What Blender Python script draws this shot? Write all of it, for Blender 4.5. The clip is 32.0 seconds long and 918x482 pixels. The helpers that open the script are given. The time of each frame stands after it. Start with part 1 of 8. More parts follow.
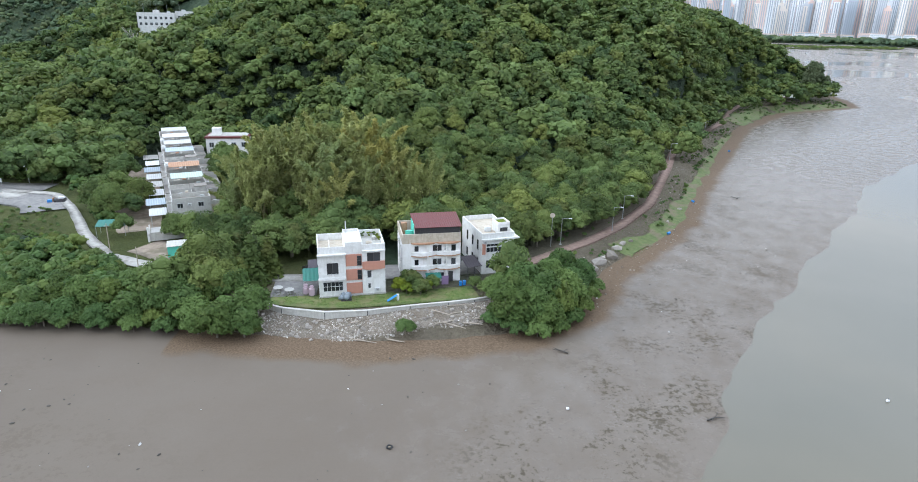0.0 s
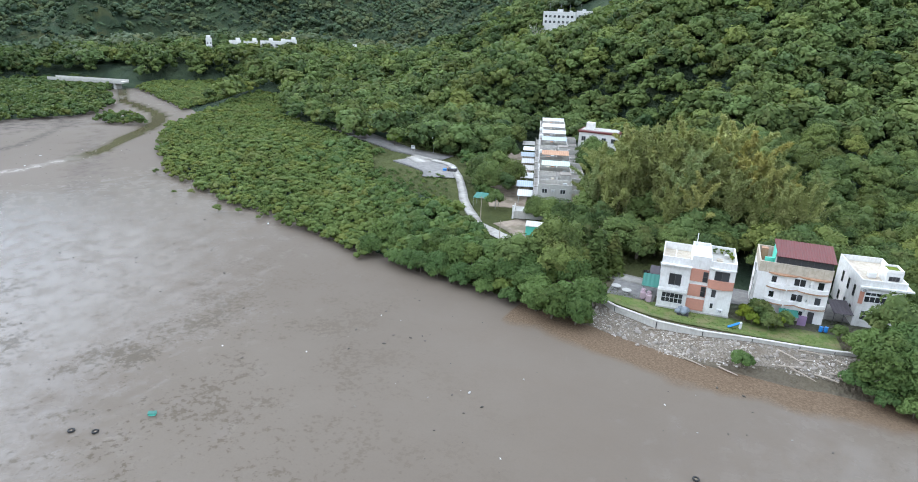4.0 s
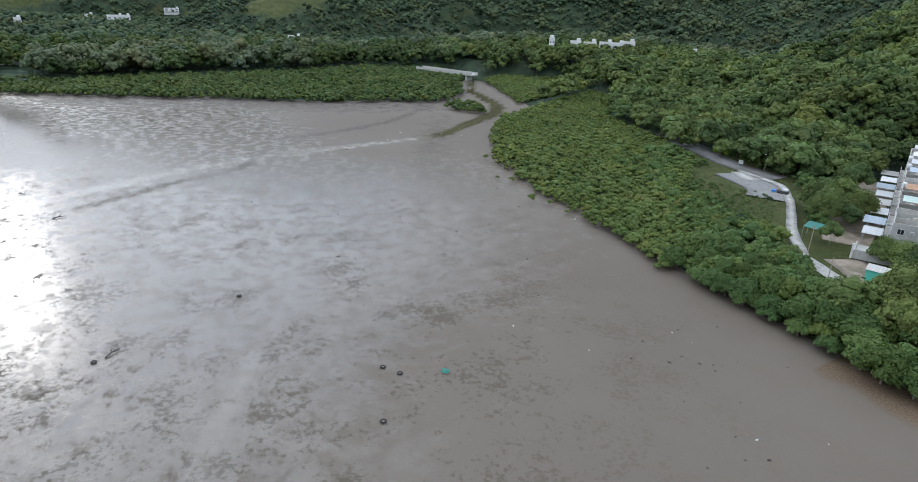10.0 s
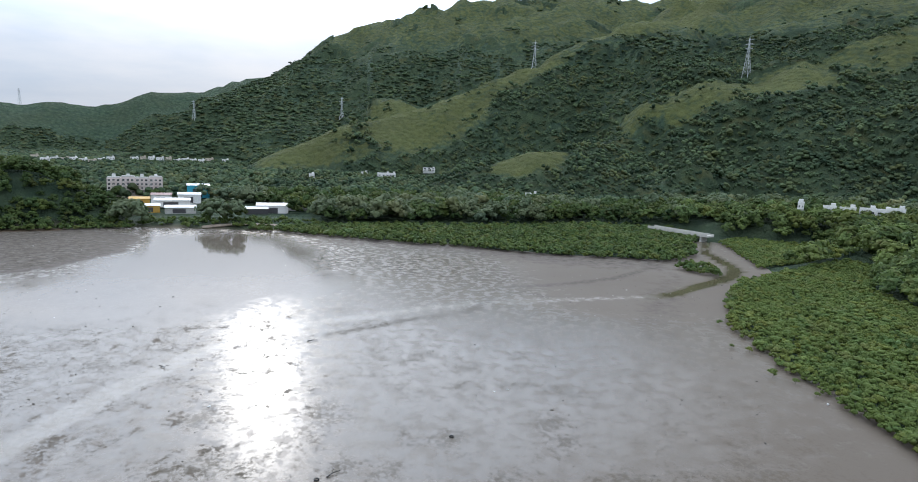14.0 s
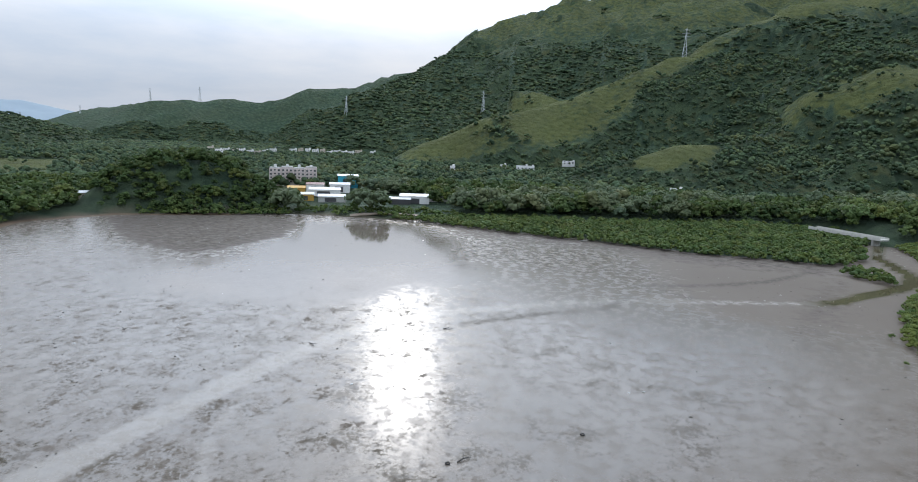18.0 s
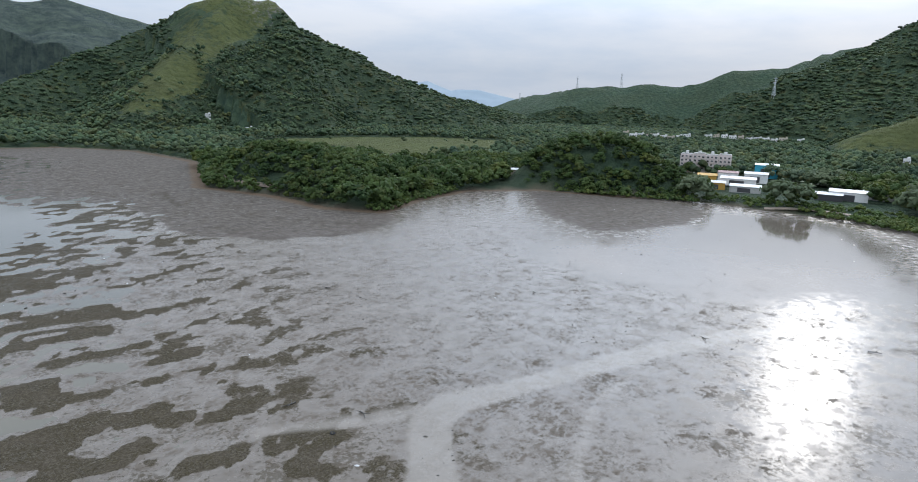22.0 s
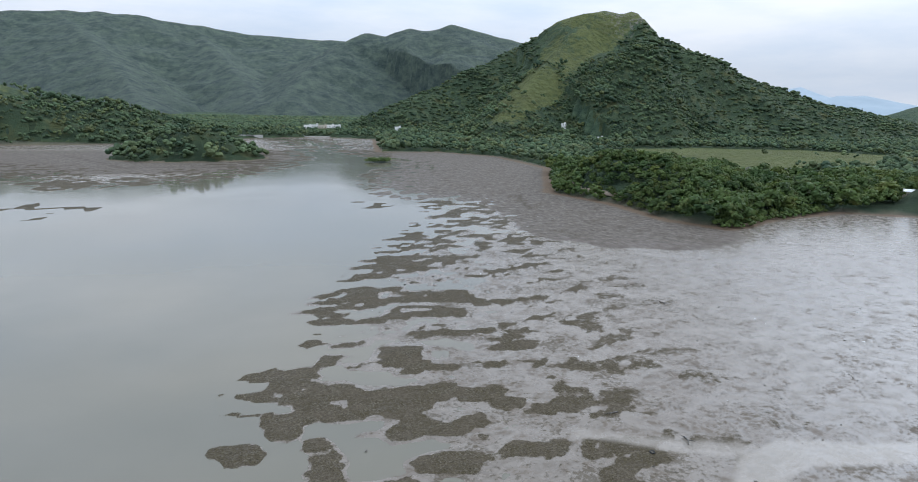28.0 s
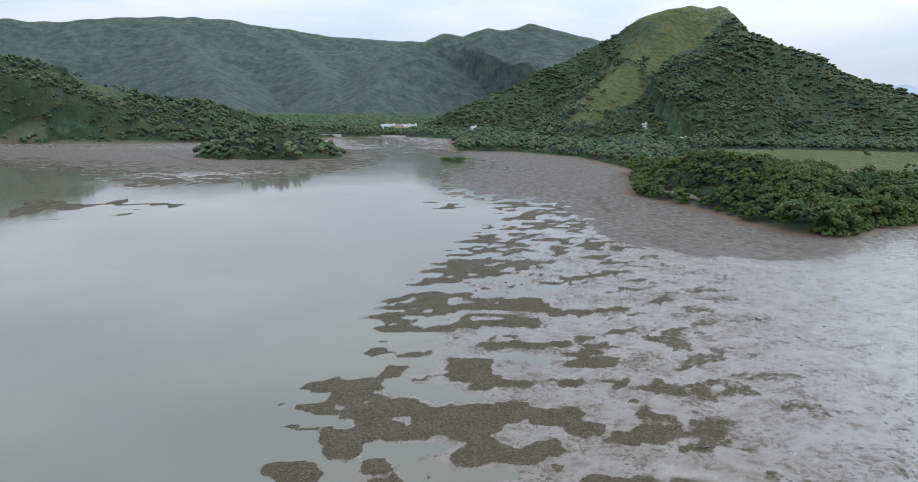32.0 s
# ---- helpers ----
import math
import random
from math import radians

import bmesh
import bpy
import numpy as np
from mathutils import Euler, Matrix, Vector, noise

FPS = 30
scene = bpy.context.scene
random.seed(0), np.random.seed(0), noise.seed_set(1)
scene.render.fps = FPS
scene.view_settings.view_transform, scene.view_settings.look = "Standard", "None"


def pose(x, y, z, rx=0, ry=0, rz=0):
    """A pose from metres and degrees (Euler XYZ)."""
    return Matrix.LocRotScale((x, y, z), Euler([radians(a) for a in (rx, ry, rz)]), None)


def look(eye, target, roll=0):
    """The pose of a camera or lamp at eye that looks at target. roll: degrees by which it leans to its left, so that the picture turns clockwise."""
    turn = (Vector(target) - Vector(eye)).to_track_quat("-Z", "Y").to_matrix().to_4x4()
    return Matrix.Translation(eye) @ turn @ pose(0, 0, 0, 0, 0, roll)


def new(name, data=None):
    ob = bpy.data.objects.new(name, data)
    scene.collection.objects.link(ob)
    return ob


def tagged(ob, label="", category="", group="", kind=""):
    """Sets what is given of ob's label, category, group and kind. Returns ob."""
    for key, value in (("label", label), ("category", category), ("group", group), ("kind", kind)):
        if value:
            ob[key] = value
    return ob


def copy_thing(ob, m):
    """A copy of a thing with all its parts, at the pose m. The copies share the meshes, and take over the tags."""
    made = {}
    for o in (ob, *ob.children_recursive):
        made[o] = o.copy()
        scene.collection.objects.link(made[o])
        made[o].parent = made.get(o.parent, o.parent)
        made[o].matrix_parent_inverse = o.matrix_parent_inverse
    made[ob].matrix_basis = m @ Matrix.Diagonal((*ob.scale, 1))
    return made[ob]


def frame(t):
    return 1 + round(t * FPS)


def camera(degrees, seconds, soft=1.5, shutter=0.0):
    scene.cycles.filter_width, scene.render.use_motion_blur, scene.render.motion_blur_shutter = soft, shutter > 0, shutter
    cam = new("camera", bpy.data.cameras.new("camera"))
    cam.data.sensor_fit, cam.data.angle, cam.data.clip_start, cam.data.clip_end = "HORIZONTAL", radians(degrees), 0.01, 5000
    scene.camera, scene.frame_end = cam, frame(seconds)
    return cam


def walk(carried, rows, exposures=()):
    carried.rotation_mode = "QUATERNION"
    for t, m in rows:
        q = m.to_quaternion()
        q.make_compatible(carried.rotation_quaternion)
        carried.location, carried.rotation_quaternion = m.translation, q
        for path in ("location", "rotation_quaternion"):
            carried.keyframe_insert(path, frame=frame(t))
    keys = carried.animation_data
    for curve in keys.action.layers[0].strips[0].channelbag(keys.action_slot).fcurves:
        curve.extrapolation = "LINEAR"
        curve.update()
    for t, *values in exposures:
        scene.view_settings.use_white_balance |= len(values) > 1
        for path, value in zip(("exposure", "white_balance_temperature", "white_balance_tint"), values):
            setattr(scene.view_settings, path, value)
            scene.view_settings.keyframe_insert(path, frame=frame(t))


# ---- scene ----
cam = camera(71.29, 32.0, soft=0.95)
PATH = [
    (0.0, pose(0.00, 0.00, 50.00, 70.50, -1.10, 0.00)),
    (0.5, pose(0.00, 0.00, 50.00, 70.45, -1.13, 2.71)),
    (1.0, pose(0.00, 0.00, 50.00, 70.34, -1.19, 6.55)),
    (1.5, pose(0.00, 0.00, 50.00, 70.21, -1.35, 12.96)),
    (2.0, pose(0.00, 0.00, 50.00, 70.03, -1.62, 19.28)),
    (2.5, pose(0.00, 0.00, 50.00, 69.88, -1.70, 24.32)),
    (3.0, pose(0.00, 0.00, 50.00, 69.78, -1.82, 28.68)),
    (3.5, pose(0.00, 0.00, 50.00, 69.72, -1.89, 31.10)),
    (5.5, pose(0.00, 0.00, 50.00, 69.55, -1.97, 36.50)),
    (6.0, pose(0.00, 0.00, 50.00, 69.47, -2.00, 38.81)),
    (6.5, pose(0.00, 0.00, 50.00, 69.37, -1.96, 41.00)),
    (7.0, pose(0.00, 0.00, 50.00, 69.28, -2.01, 43.60)),
    (7.5, pose(0.00, 0.00, 50.00, 69.21, -2.05, 46.27)),
    (8.0, pose(0.00, 0.00, 50.00, 69.13, -2.04, 49.14)),
    (8.5, pose(0.00, 0.00, 50.00, 69.05, -2.09, 52.11)),
    (9.0, pose(0.00, 0.00, 50.00, 68.99, -2.06, 54.97)),
    (9.5, pose(0.00, 0.00, 50.00, 68.92, -2.05, 58.00)),
    (10.0, pose(0.00, 0.00, 50.00, 68.83, -2.06, 60.94)),
    (10.5, pose(0.00, 0.00, 50.00, 68.77, -2.01, 64.01)),
    (11.0, pose(0.00, 0.00, 50.00, 68.70, -1.98, 67.26)),
    (11.5, pose(0.00, 0.00, 50.00, 69.67, -1.99, 69.86)),
    (12.0, pose(0.00, 0.00, 50.00, 70.75, -1.99, 72.10)),
    (12.5, pose(0.00, 0.00, 50.00, 73.39, -1.99, 73.98)),
    (13.0, pose(0.00, 0.00, 50.00, 76.18, -2.06, 75.78)),
    (13.5, pose(0.00, 0.00, 50.00, 78.97, -2.08, 78.28)),
    (14.0, pose(0.00, 0.00, 50.00, 81.69, -2.13, 81.20)),
    (14.5, pose(0.00, 0.00, 50.00, 84.45, -2.14, 83.81)),
    (16.5, pose(0.00, 0.00, 50.00, 83.86, -2.16, 88.71)),
    (17.0, pose(0.00, 0.00, 50.00, 82.63, -2.15, 89.64)),
    (17.5, pose(0.00, 0.00, 50.00, 81.70, -2.16, 91.26)),
    (18.0, pose(0.00, 0.00, 50.00, 80.61, -2.13, 93.53)),
    (18.5, pose(0.00, 0.00, 50.00, 79.40, -2.11, 97.98)),
    (19.0, pose(0.00, 0.00, 50.00, 78.52, -2.11, 102.75)),
    (19.5, pose(0.00, 0.00, 50.00, 78.44, -2.19, 106.20)),
    (20.0, pose(0.00, 0.00, 50.00, 78.41, -2.09, 109.56)),
    (20.5, pose(0.00, 0.00, 50.00, 78.35, -2.05, 113.10)),
    (21.0, pose(0.00, 0.00, 50.00, 78.27, -2.01, 117.45)),
    (21.5, pose(0.00, 0.00, 50.00, 78.14, -2.03, 122.78)),
    (22.0, pose(0.00, 0.00, 50.00, 78.01, -1.95, 128.98)),
    (22.5, pose(0.00, 0.00, 50.00, 77.88, -1.87, 134.65)),
    (23.0, pose(0.00, 0.00, 50.00, 77.78, -1.79, 140.22)),
    (23.5, pose(0.00, 0.00, 50.00, 77.71, -1.80, 144.61)),
    (24.0, pose(0.00, 0.00, 50.00, 77.68, -1.74, 147.23)),
    (24.5, pose(0.00, 0.00, 50.00, 77.72, -1.65, 148.51)),
    (25.0, pose(0.00, 0.00, 50.00, 77.78, -1.61, 149.59)),
    (25.5, pose(0.00, 0.00, 50.00, 77.82, -1.58, 151.23)),
    (26.0, pose(0.00, 0.00, 50.00, 77.85, -1.47, 153.32)),
    (26.5, pose(0.00, 0.00, 50.00, 77.87, -1.41, 155.48)),
    (28.5, pose(0.00, 0.00, 50.00, 78.01, -1.31, 160.37)),
    (29.0, pose(0.00, 0.00, 50.00, 77.99, -1.29, 161.83)),
    (29.5, pose(-0.41, -0.05, 49.32, 77.93, -1.22, 162.82)),
    (30.0, pose(-0.63, -0.74, 49.35, 77.89, -1.11, 163.45)),
    (30.5, pose(-0.97, -2.08, 49.32, 77.86, -1.18, 163.89)),
    (31.0, pose(-1.32, -3.71, 49.40, 77.86, -1.24, 164.20)),
    (31.5, pose(-2.10, -5.91, 49.39, 77.82, -1.24, 164.81)),
    (32.0, pose(-2.77, -8.18, 49.38, 77.83, -1.14, 165.86)),
]
walk(cam, PATH, exposures=[(0.0, 0.38), (2.0, 0.66), (3.5, 0.56), (6.0, 0.42), (8.0, 0.18), (9.0, 0.04), (11.0, -0.20), (14.0, -0.10), (19.0, -0.22), (24.0, -0.15), (28.0, 0.02), (32.0, 0.08)])

# ---- sky and sun ----
SUN_AZ, SUN_EL = 98.2, 21.6          # degrees: turned left from +y, and above the horizon
world = bpy.data.worlds.new("sky")
scene.world = world
world.use_nodes = True
wn, wl = world.node_tree.nodes, world.node_tree.links
wn.clear()
w_out = wn.new("ShaderNodeOutputWorld")
w_bg = wn.new("ShaderNodeBackground")
w_sky = wn.new("ShaderNodeTexSky")
w_sky.sky_type, w_sky.sun_disc = "NISHITA", False
w_sky.sun_elevation, w_sky.sun_rotation = radians(SUN_EL), radians(-SUN_AZ)
w_sky.air_density, w_sky.dust_density, w_sky.ozone_density = 1.0, 2.0, 1.5
w_co = wn.new("ShaderNodeTexCoord")
w_map = wn.new("ShaderNodeMapping")
w_map.inputs["Scale"].default_value = (1.0, 1.0, 4.2)
w_noise = wn.new("ShaderNodeTexNoise")
w_noise.inputs["Scale"].default_value, w_noise.inputs["Detail"].default_value = 2.6, 7.0
w_noise.inputs["Roughness"].default_value = 0.56
w_ramp = wn.new("ShaderNodeValToRGB")
w_ramp.color_ramp.elements[0].position, w_ramp.color_ramp.elements[0].color = 0.40, (0.0, 0.0, 0.0, 1)
w_ramp.color_ramp.elements[1].position, w_ramp.color_ramp.elements[1].color = 0.66, (1, 1, 1, 1)
w_cloud = wn.new("ShaderNodeMixRGB")                        # thin grey-blue veil and bright white cloud
w_cloud.inputs["Color1"].default_value = (6.35, 7.6, 9.5, 1)
w_cloud.inputs["Color2"].default_value = (8.55, 9.2, 10.35, 1)
w_mix = wn.new("ShaderNodeMixRGB")
w_mix.inputs["Fac"].default_value = 0.96
wl.new(w_co.outputs["Generated"], w_map.inputs["Vector"])
wl.new(w_map.outputs["Vector"], w_noise.inputs["Vector"])
wl.new(w_noise.outputs["Fac"], w_ramp.inputs["Fac"])
wl.new(w_ramp.outputs["Color"], w_cloud.inputs["Fac"])
wl.new(w_sky.outputs["Color"], w_mix.inputs["Color1"])
wl.new(w_cloud.outputs["Color"], w_mix.inputs["Color2"])
w_sep = wn.new("ShaderNodeSeparateXYZ")
wl.new(w_co.outputs["Generated"], w_sep.inputs["Vector"])
w_up = wn.new("ShaderNodeMapRange")
w_up.inputs["From Min"].default_value, w_up.inputs["From Max"].default_value = 0.05, 0.5
w_up.inputs["To Min"].default_value, w_up.inputs["To Max"].default_value = 0.084, 0.205
wl.new(w_sep.outputs["Z"], w_up.inputs["Value"])
w_dot = wn.new("ShaderNodeVectorMath")                      # the veil glows round the hidden sun
w_dot.operation = "DOT_PRODUCT"
w_dot.inputs[1].default_value = (-math.sin(radians(SUN_AZ)) * math.cos(radians(SUN_EL)), math.cos(radians(SUN_AZ)) * math.cos(radians(SUN_EL)), math.sin(radians(SUN_EL)))
w_glow = wn.new("ShaderNodeMapRange")
w_glow.interpolation_type = "SMOOTHSTEP"
w_glow.inputs["From Min"].default_value, w_glow.inputs["From Max"].default_value = 0.76, 1.0
w_glow.inputs["To Min"].default_value, w_glow.inputs["To Max"].default_value = 0.0, 1.5
w_high = wn.new("ShaderNodeMapRange")                       # thicker haze hides it towards the horizon
w_high.interpolation_type = "SMOOTHSTEP"
w_high.inputs["From Min"].default_value, w_high.inputs["From Max"].default_value = 0.10, 0.32
w_veil = wn.new("ShaderNodeMath")
w_veil.operation = "MULTIPLY_ADD"
w_veil.inputs[2].default_value = 1.0
w_all = wn.new("ShaderNodeMath")
w_all.operation = "MULTIPLY"
wl.new(w_co.outputs["Generated"], w_dot.inputs[0])
wl.new(w_dot.outputs["Value"], w_glow.inputs["Value"])
wl.new(w_sep.outputs["Z"], w_high.inputs["Value"])
wl.new(w_glow.outputs["Result"], w_veil.inputs[0])
wl.new(w_high.outputs["Result"], w_veil.inputs[1])
wl.new(w_up.outputs["Result"], w_all.inputs[0])
wl.new(w_veil.outputs[0], w_all.inputs[1])
wl.new(w_mix.outputs["Color"], w_bg.inputs["Color"])
wl.new(w_all.outputs[0], w_bg.inputs["Strength"])
wl.new(w_bg.outputs["Background"], w_out.inputs["Surface"])

sun_data = bpy.data.lights.new("sun", "SUN")
sun_data.energy, sun_data.angle, sun_data.color = 0.5, radians(4.0), (1.0, 0.97, 0.93)
sun = new("sun", sun_data)
_az, _el = radians(SUN_AZ), radians(SUN_EL)
_to_sun = Vector((-math.sin(_az) * math.cos(_el), math.cos(_az) * math.cos(_el), math.sin(_el)))
sun.matrix_world = look(_to_sun * 900, (0, 0, 0))


# ---- materials ----
class Nodes:
    """A small helper to write node materials."""

    def __init__(self, name):
        self.m = bpy.data.materials.new(name)
        self.m.use_nodes = True
        self.t = self.m.node_tree
        self.bsdf = self.t.nodes["Principled BSDF"]

    def put(self, kind, links=(), **values):
        n = self.t.nodes.new(kind)
        for k, v in values.items():
            n.inputs[k.replace("_", " ")].default_value = v
        for k, s in dict(links).items():
            self.t.links.new(s, n.inputs[k])
        return n

    def pos(self):
        return self.put("ShaderNodeNewGeometry").outputs["Position"]

    def local(self):
        return self.put("ShaderNodeTexCoord").outputs["Object"]

    def noise(self, where, scale, detail=4.0, rough=0.55, stretch=None):
        if stretch:
            mp = self.put("ShaderNodeMapping", {"Vector": where})
            mp.inputs["Scale"].default_value = stretch
            where = mp.outputs["Vector"]
        return self.put("ShaderNodeTexNoise", {"Vector": where}, Scale=scale, Detail=detail, Roughness=rough).outputs["Fac"]

    def ramp(self, fac, *stops):
        n = self.put("ShaderNodeValToRGB", {"Fac": fac})
        e = n.color_ramp.elements
        while len(e) < len(stops):
            e.new(0.5)
        for x, (p, c) in zip(e, stops):
            x.position = p
            x.color = (c, c, c, 1) if isinstance(c, (int, float)) else (*c, 1)
        return n.outputs["Color"]

    def mix(self, fac, a, b, how="MIX"):
        n = self.t.nodes.new("ShaderNodeMixRGB")
        n.blend_type = how
        for k, v in (("Fac", fac), ("Color1", a), ("Color2", b)):
            if isinstance(v, (int, float)):
                n.inputs[k].default_value = v if k == "Fac" else (v, v, v, 1)
            elif isinstance(v, tuple):
                n.inputs[k].default_value = (*v, 1)
            else:
                self.t.links.new(v, n.inputs[k])
        return n.outputs["Color"]

    def math(self, op, a, b=0.0, clamp=False):
        n = self.t.nodes.new("ShaderNodeMath")
        n.operation, n.use_clamp = op, clamp
        for i, v in enumerate((a, b)):
            if isinstance(v, (int, float)):
                n.inputs[i].default_value = v
            else:
                self.t.links.new(v, n.inputs[i])
        return n.outputs[0]

    def attr(self, name):
        n = self.t.nodes.new("ShaderNodeAttribute")
        n.attribute_name = name
        return n.outputs["Fac"]

    def island(self):
        return self.put("ShaderNodeNewGeometry").outputs["Random Per Island"]

    def each(self):
        return self.put("ShaderNodeObjectInfo").outputs["Random"]

    def bump(self, height, strength=0.3, distance=0.05):
        b = self.put("ShaderNodeBump", {"Height": height}, Strength=strength, Distance=distance)
        self.t.links.new(b.outputs["Normal"], self.bsdf.inputs["Normal"])

    def set(self, **values):
        for k, v in values.items():
            s = self.bsdf.inputs[k.replace("_", " ")]
            if isinstance(v, (int, float)):
                s.default_value = v
            elif isinstance(v, tuple):
                s.default_value = (*v, 1)
            else:
                self.t.links.new(v, s)
        return self.m


def paint(name, colour, stain=(0.25, 0.23, 0.2), amount=0.35, rough=0.7, scale=1.2, metal=0.0):
    """A painted or rendered surface with blotches, rain streaks and fine grain."""
    n = Nodes(name)
    p = n.pos()
    blot = n.ramp(n.noise(p, scale, 6, 0.65), (0.42, 0.0), (0.72, 1.0))
    streak = n.ramp(n.noise(p, 2.2, 5, 0.6, (1.6, 1.6, 0.16)), (0.48, 0.0), (0.75, 1.0))
    dirt = n.math("MULTIPLY", n.math("MAXIMUM", blot, streak), amount)
    fine = n.noise(p, 14, 3)
    base = n.mix(n.math("MULTIPLY", fine, 0.25), colour, tuple(c * 0.78 for c in colour))
    n.bump(fine, 0.12, 0.02)
    return n.set(Base_Color=n.mix(dirt, base, stain), Roughness=rough, Metallic=metal)


def leaf(name, dark, light, hue_scale=0.11, rough=0.7, dry=(0.16, 0.14, 0.05), dry_amount=0.12):
    n = Nodes(name)
    p = n.pos()
    tone = n.noise(p, hue_scale, 3, 0.6)
    r = n.island()
    own = n.math("FRACT", n.math("ADD", n.attr("tone"), n.each()))          # one value for each tree
    mixed = n.math("ADD", n.math("MULTIPLY", r, 0.28), n.math("MULTIPLY", n.ramp(tone, (0.36, 0.0), (0.64, 1.0)), 0.24))
    base = n.mix(n.math("ADD", mixed, n.math("MULTIPLY", n.math("POWER", own, 1.4), 0.48)), dark, light)
    other = n.math("FRACT", n.math("MULTIPLY", own, 7.31))
    base = n.mix(n.ramp(other, (0.0, 0.55), (0.3, 0.0)), base, n.mix(1.0, base, (1.35, 1.02, 0.72), "MULTIPLY"))
    base = n.mix(n.ramp(other, (0.7, 0.0), (1.0, 0.7)), base, n.mix(1.0, base, (0.74, 0.88, 1.02), "MULTIPLY"))
    patch = n.ramp(n.noise(p, hue_scale * 2.3, 2, 0.5), (0.56, 0.0), (0.72, dry_amount * 3))
    base = n.mix(patch, base, dry)
    n.bsdf.inputs["Specular IOR Level"].default_value = 0.12
    trans = n.put("ShaderNodeBsdfTranslucent")
    n.t.links.new(n.mix(1.0, base, (1.0, 1.12, 0.70), "MULTIPLY"), trans.inputs["Color"])
    m = n.set(Base_Color=base, Roughness=rough)
    mx = n.put("ShaderNodeMixShader", Fac=0.22)
    out = n.t.nodes["Material Output"]
    n.t.links.new(n.bsdf.outputs[0], mx.inputs[1])
    n.t.links.new(trans.outputs[0], mx.inputs[2])
    n.t.links.new(mx.outputs[0], out.inputs["Surface"])
    return m


LEAF_WOOD = leaf("broad_leaves", (0.028, 0.052, 0.019), (0.184, 0.242, 0.076))
LEAF_DARK = leaf("dark_leaves", (0.022, 0.046, 0.017), (0.108, 0.152, 0.046), 0.07)
LEAF_MANGROVE = leaf("mangrove_leaves", (0.074, 0.110, 0.030), (0.158, 0.206, 0.060), 0.05)
LEAF_BELT = leaf("belt_leaves", (0.046, 0.076, 0.024), (0.112, 0.156, 0.046), 0.05)
LEAF_SHORE = leaf("shore_leaves", (0.036, 0.072, 0.021), (0.140, 0.205, 0.062), 0.2, 0.6, dry_amount=0.04)
# far canopy sheet: base colour pushed towards blue to stand for haze
LEAF_CANOPY_HAZE = leaf("hazy_canopy_leaves", (0.018, 0.036, 0.024), (0.080, 0.115, 0.060), 0.02, 0.85)
_cn = LEAF_CANOPY_HAZE.node_tree
_cb = _cn.nodes.new("ShaderNodeBump")
_cb.inputs["Strength"].default_value, _cb.inputs["Distance"].default_value = 1.0, 3.0
_ct = _cn.nodes.new("ShaderNodeTexNoise")
_ct.inputs["Scale"].default_value, _ct.inputs["Detail"].default_value, _ct.inputs["Roughness"].default_value = 0.34, 5.0, 0.72
_cg = _cn.nodes.new("ShaderNodeNewGeometry")
_cn.links.new(_cg.outputs["Position"], _ct.inputs["Vector"])
_cn.links.new(_ct.outputs["Fac"], _cb.inputs["Height"])
_cn.links.new(_cb.outputs["Normal"], _cn.nodes["Principled BSDF"].inputs["Normal"])
LEAF_BAMBOO = leaf("bamboo_leaves", (0.160, 0.180, 0.060), (0.380, 0.400, 0.160), 0.15, 0.6, (0.22, 0.18, 0.08), 0.10)
LEAF_YELLOW = leaf("yellow_green_leaves", (0.075, 0.12, 0.012), (0.19, 0.24, 0.03), 0.4)
# far crowns: the bluish base tint stands for haze
LEAF_FAR_HAZE = leaf("hazy_far_leaves", (0.022, 0.044, 0.028), (0.130, 0.180, 0.088), 0.012, 0.8)
LEAF_PALE = leaf("casuarina_needles", (0.070, 0.101, 0.054), (0.171, 0.202, 0.116), 0.3, 0.7)

_b = Nodes("bark")
BARK = _b.set(Base_Color=_b.ramp(_b.noise(_b.pos(), 6, 5, 0.6, (1, 1, 0.25)), (0.3, (0.10, 0.08, 0.06)), (0.7, (0.24, 0.21, 0.17))), Roughness=0.9)


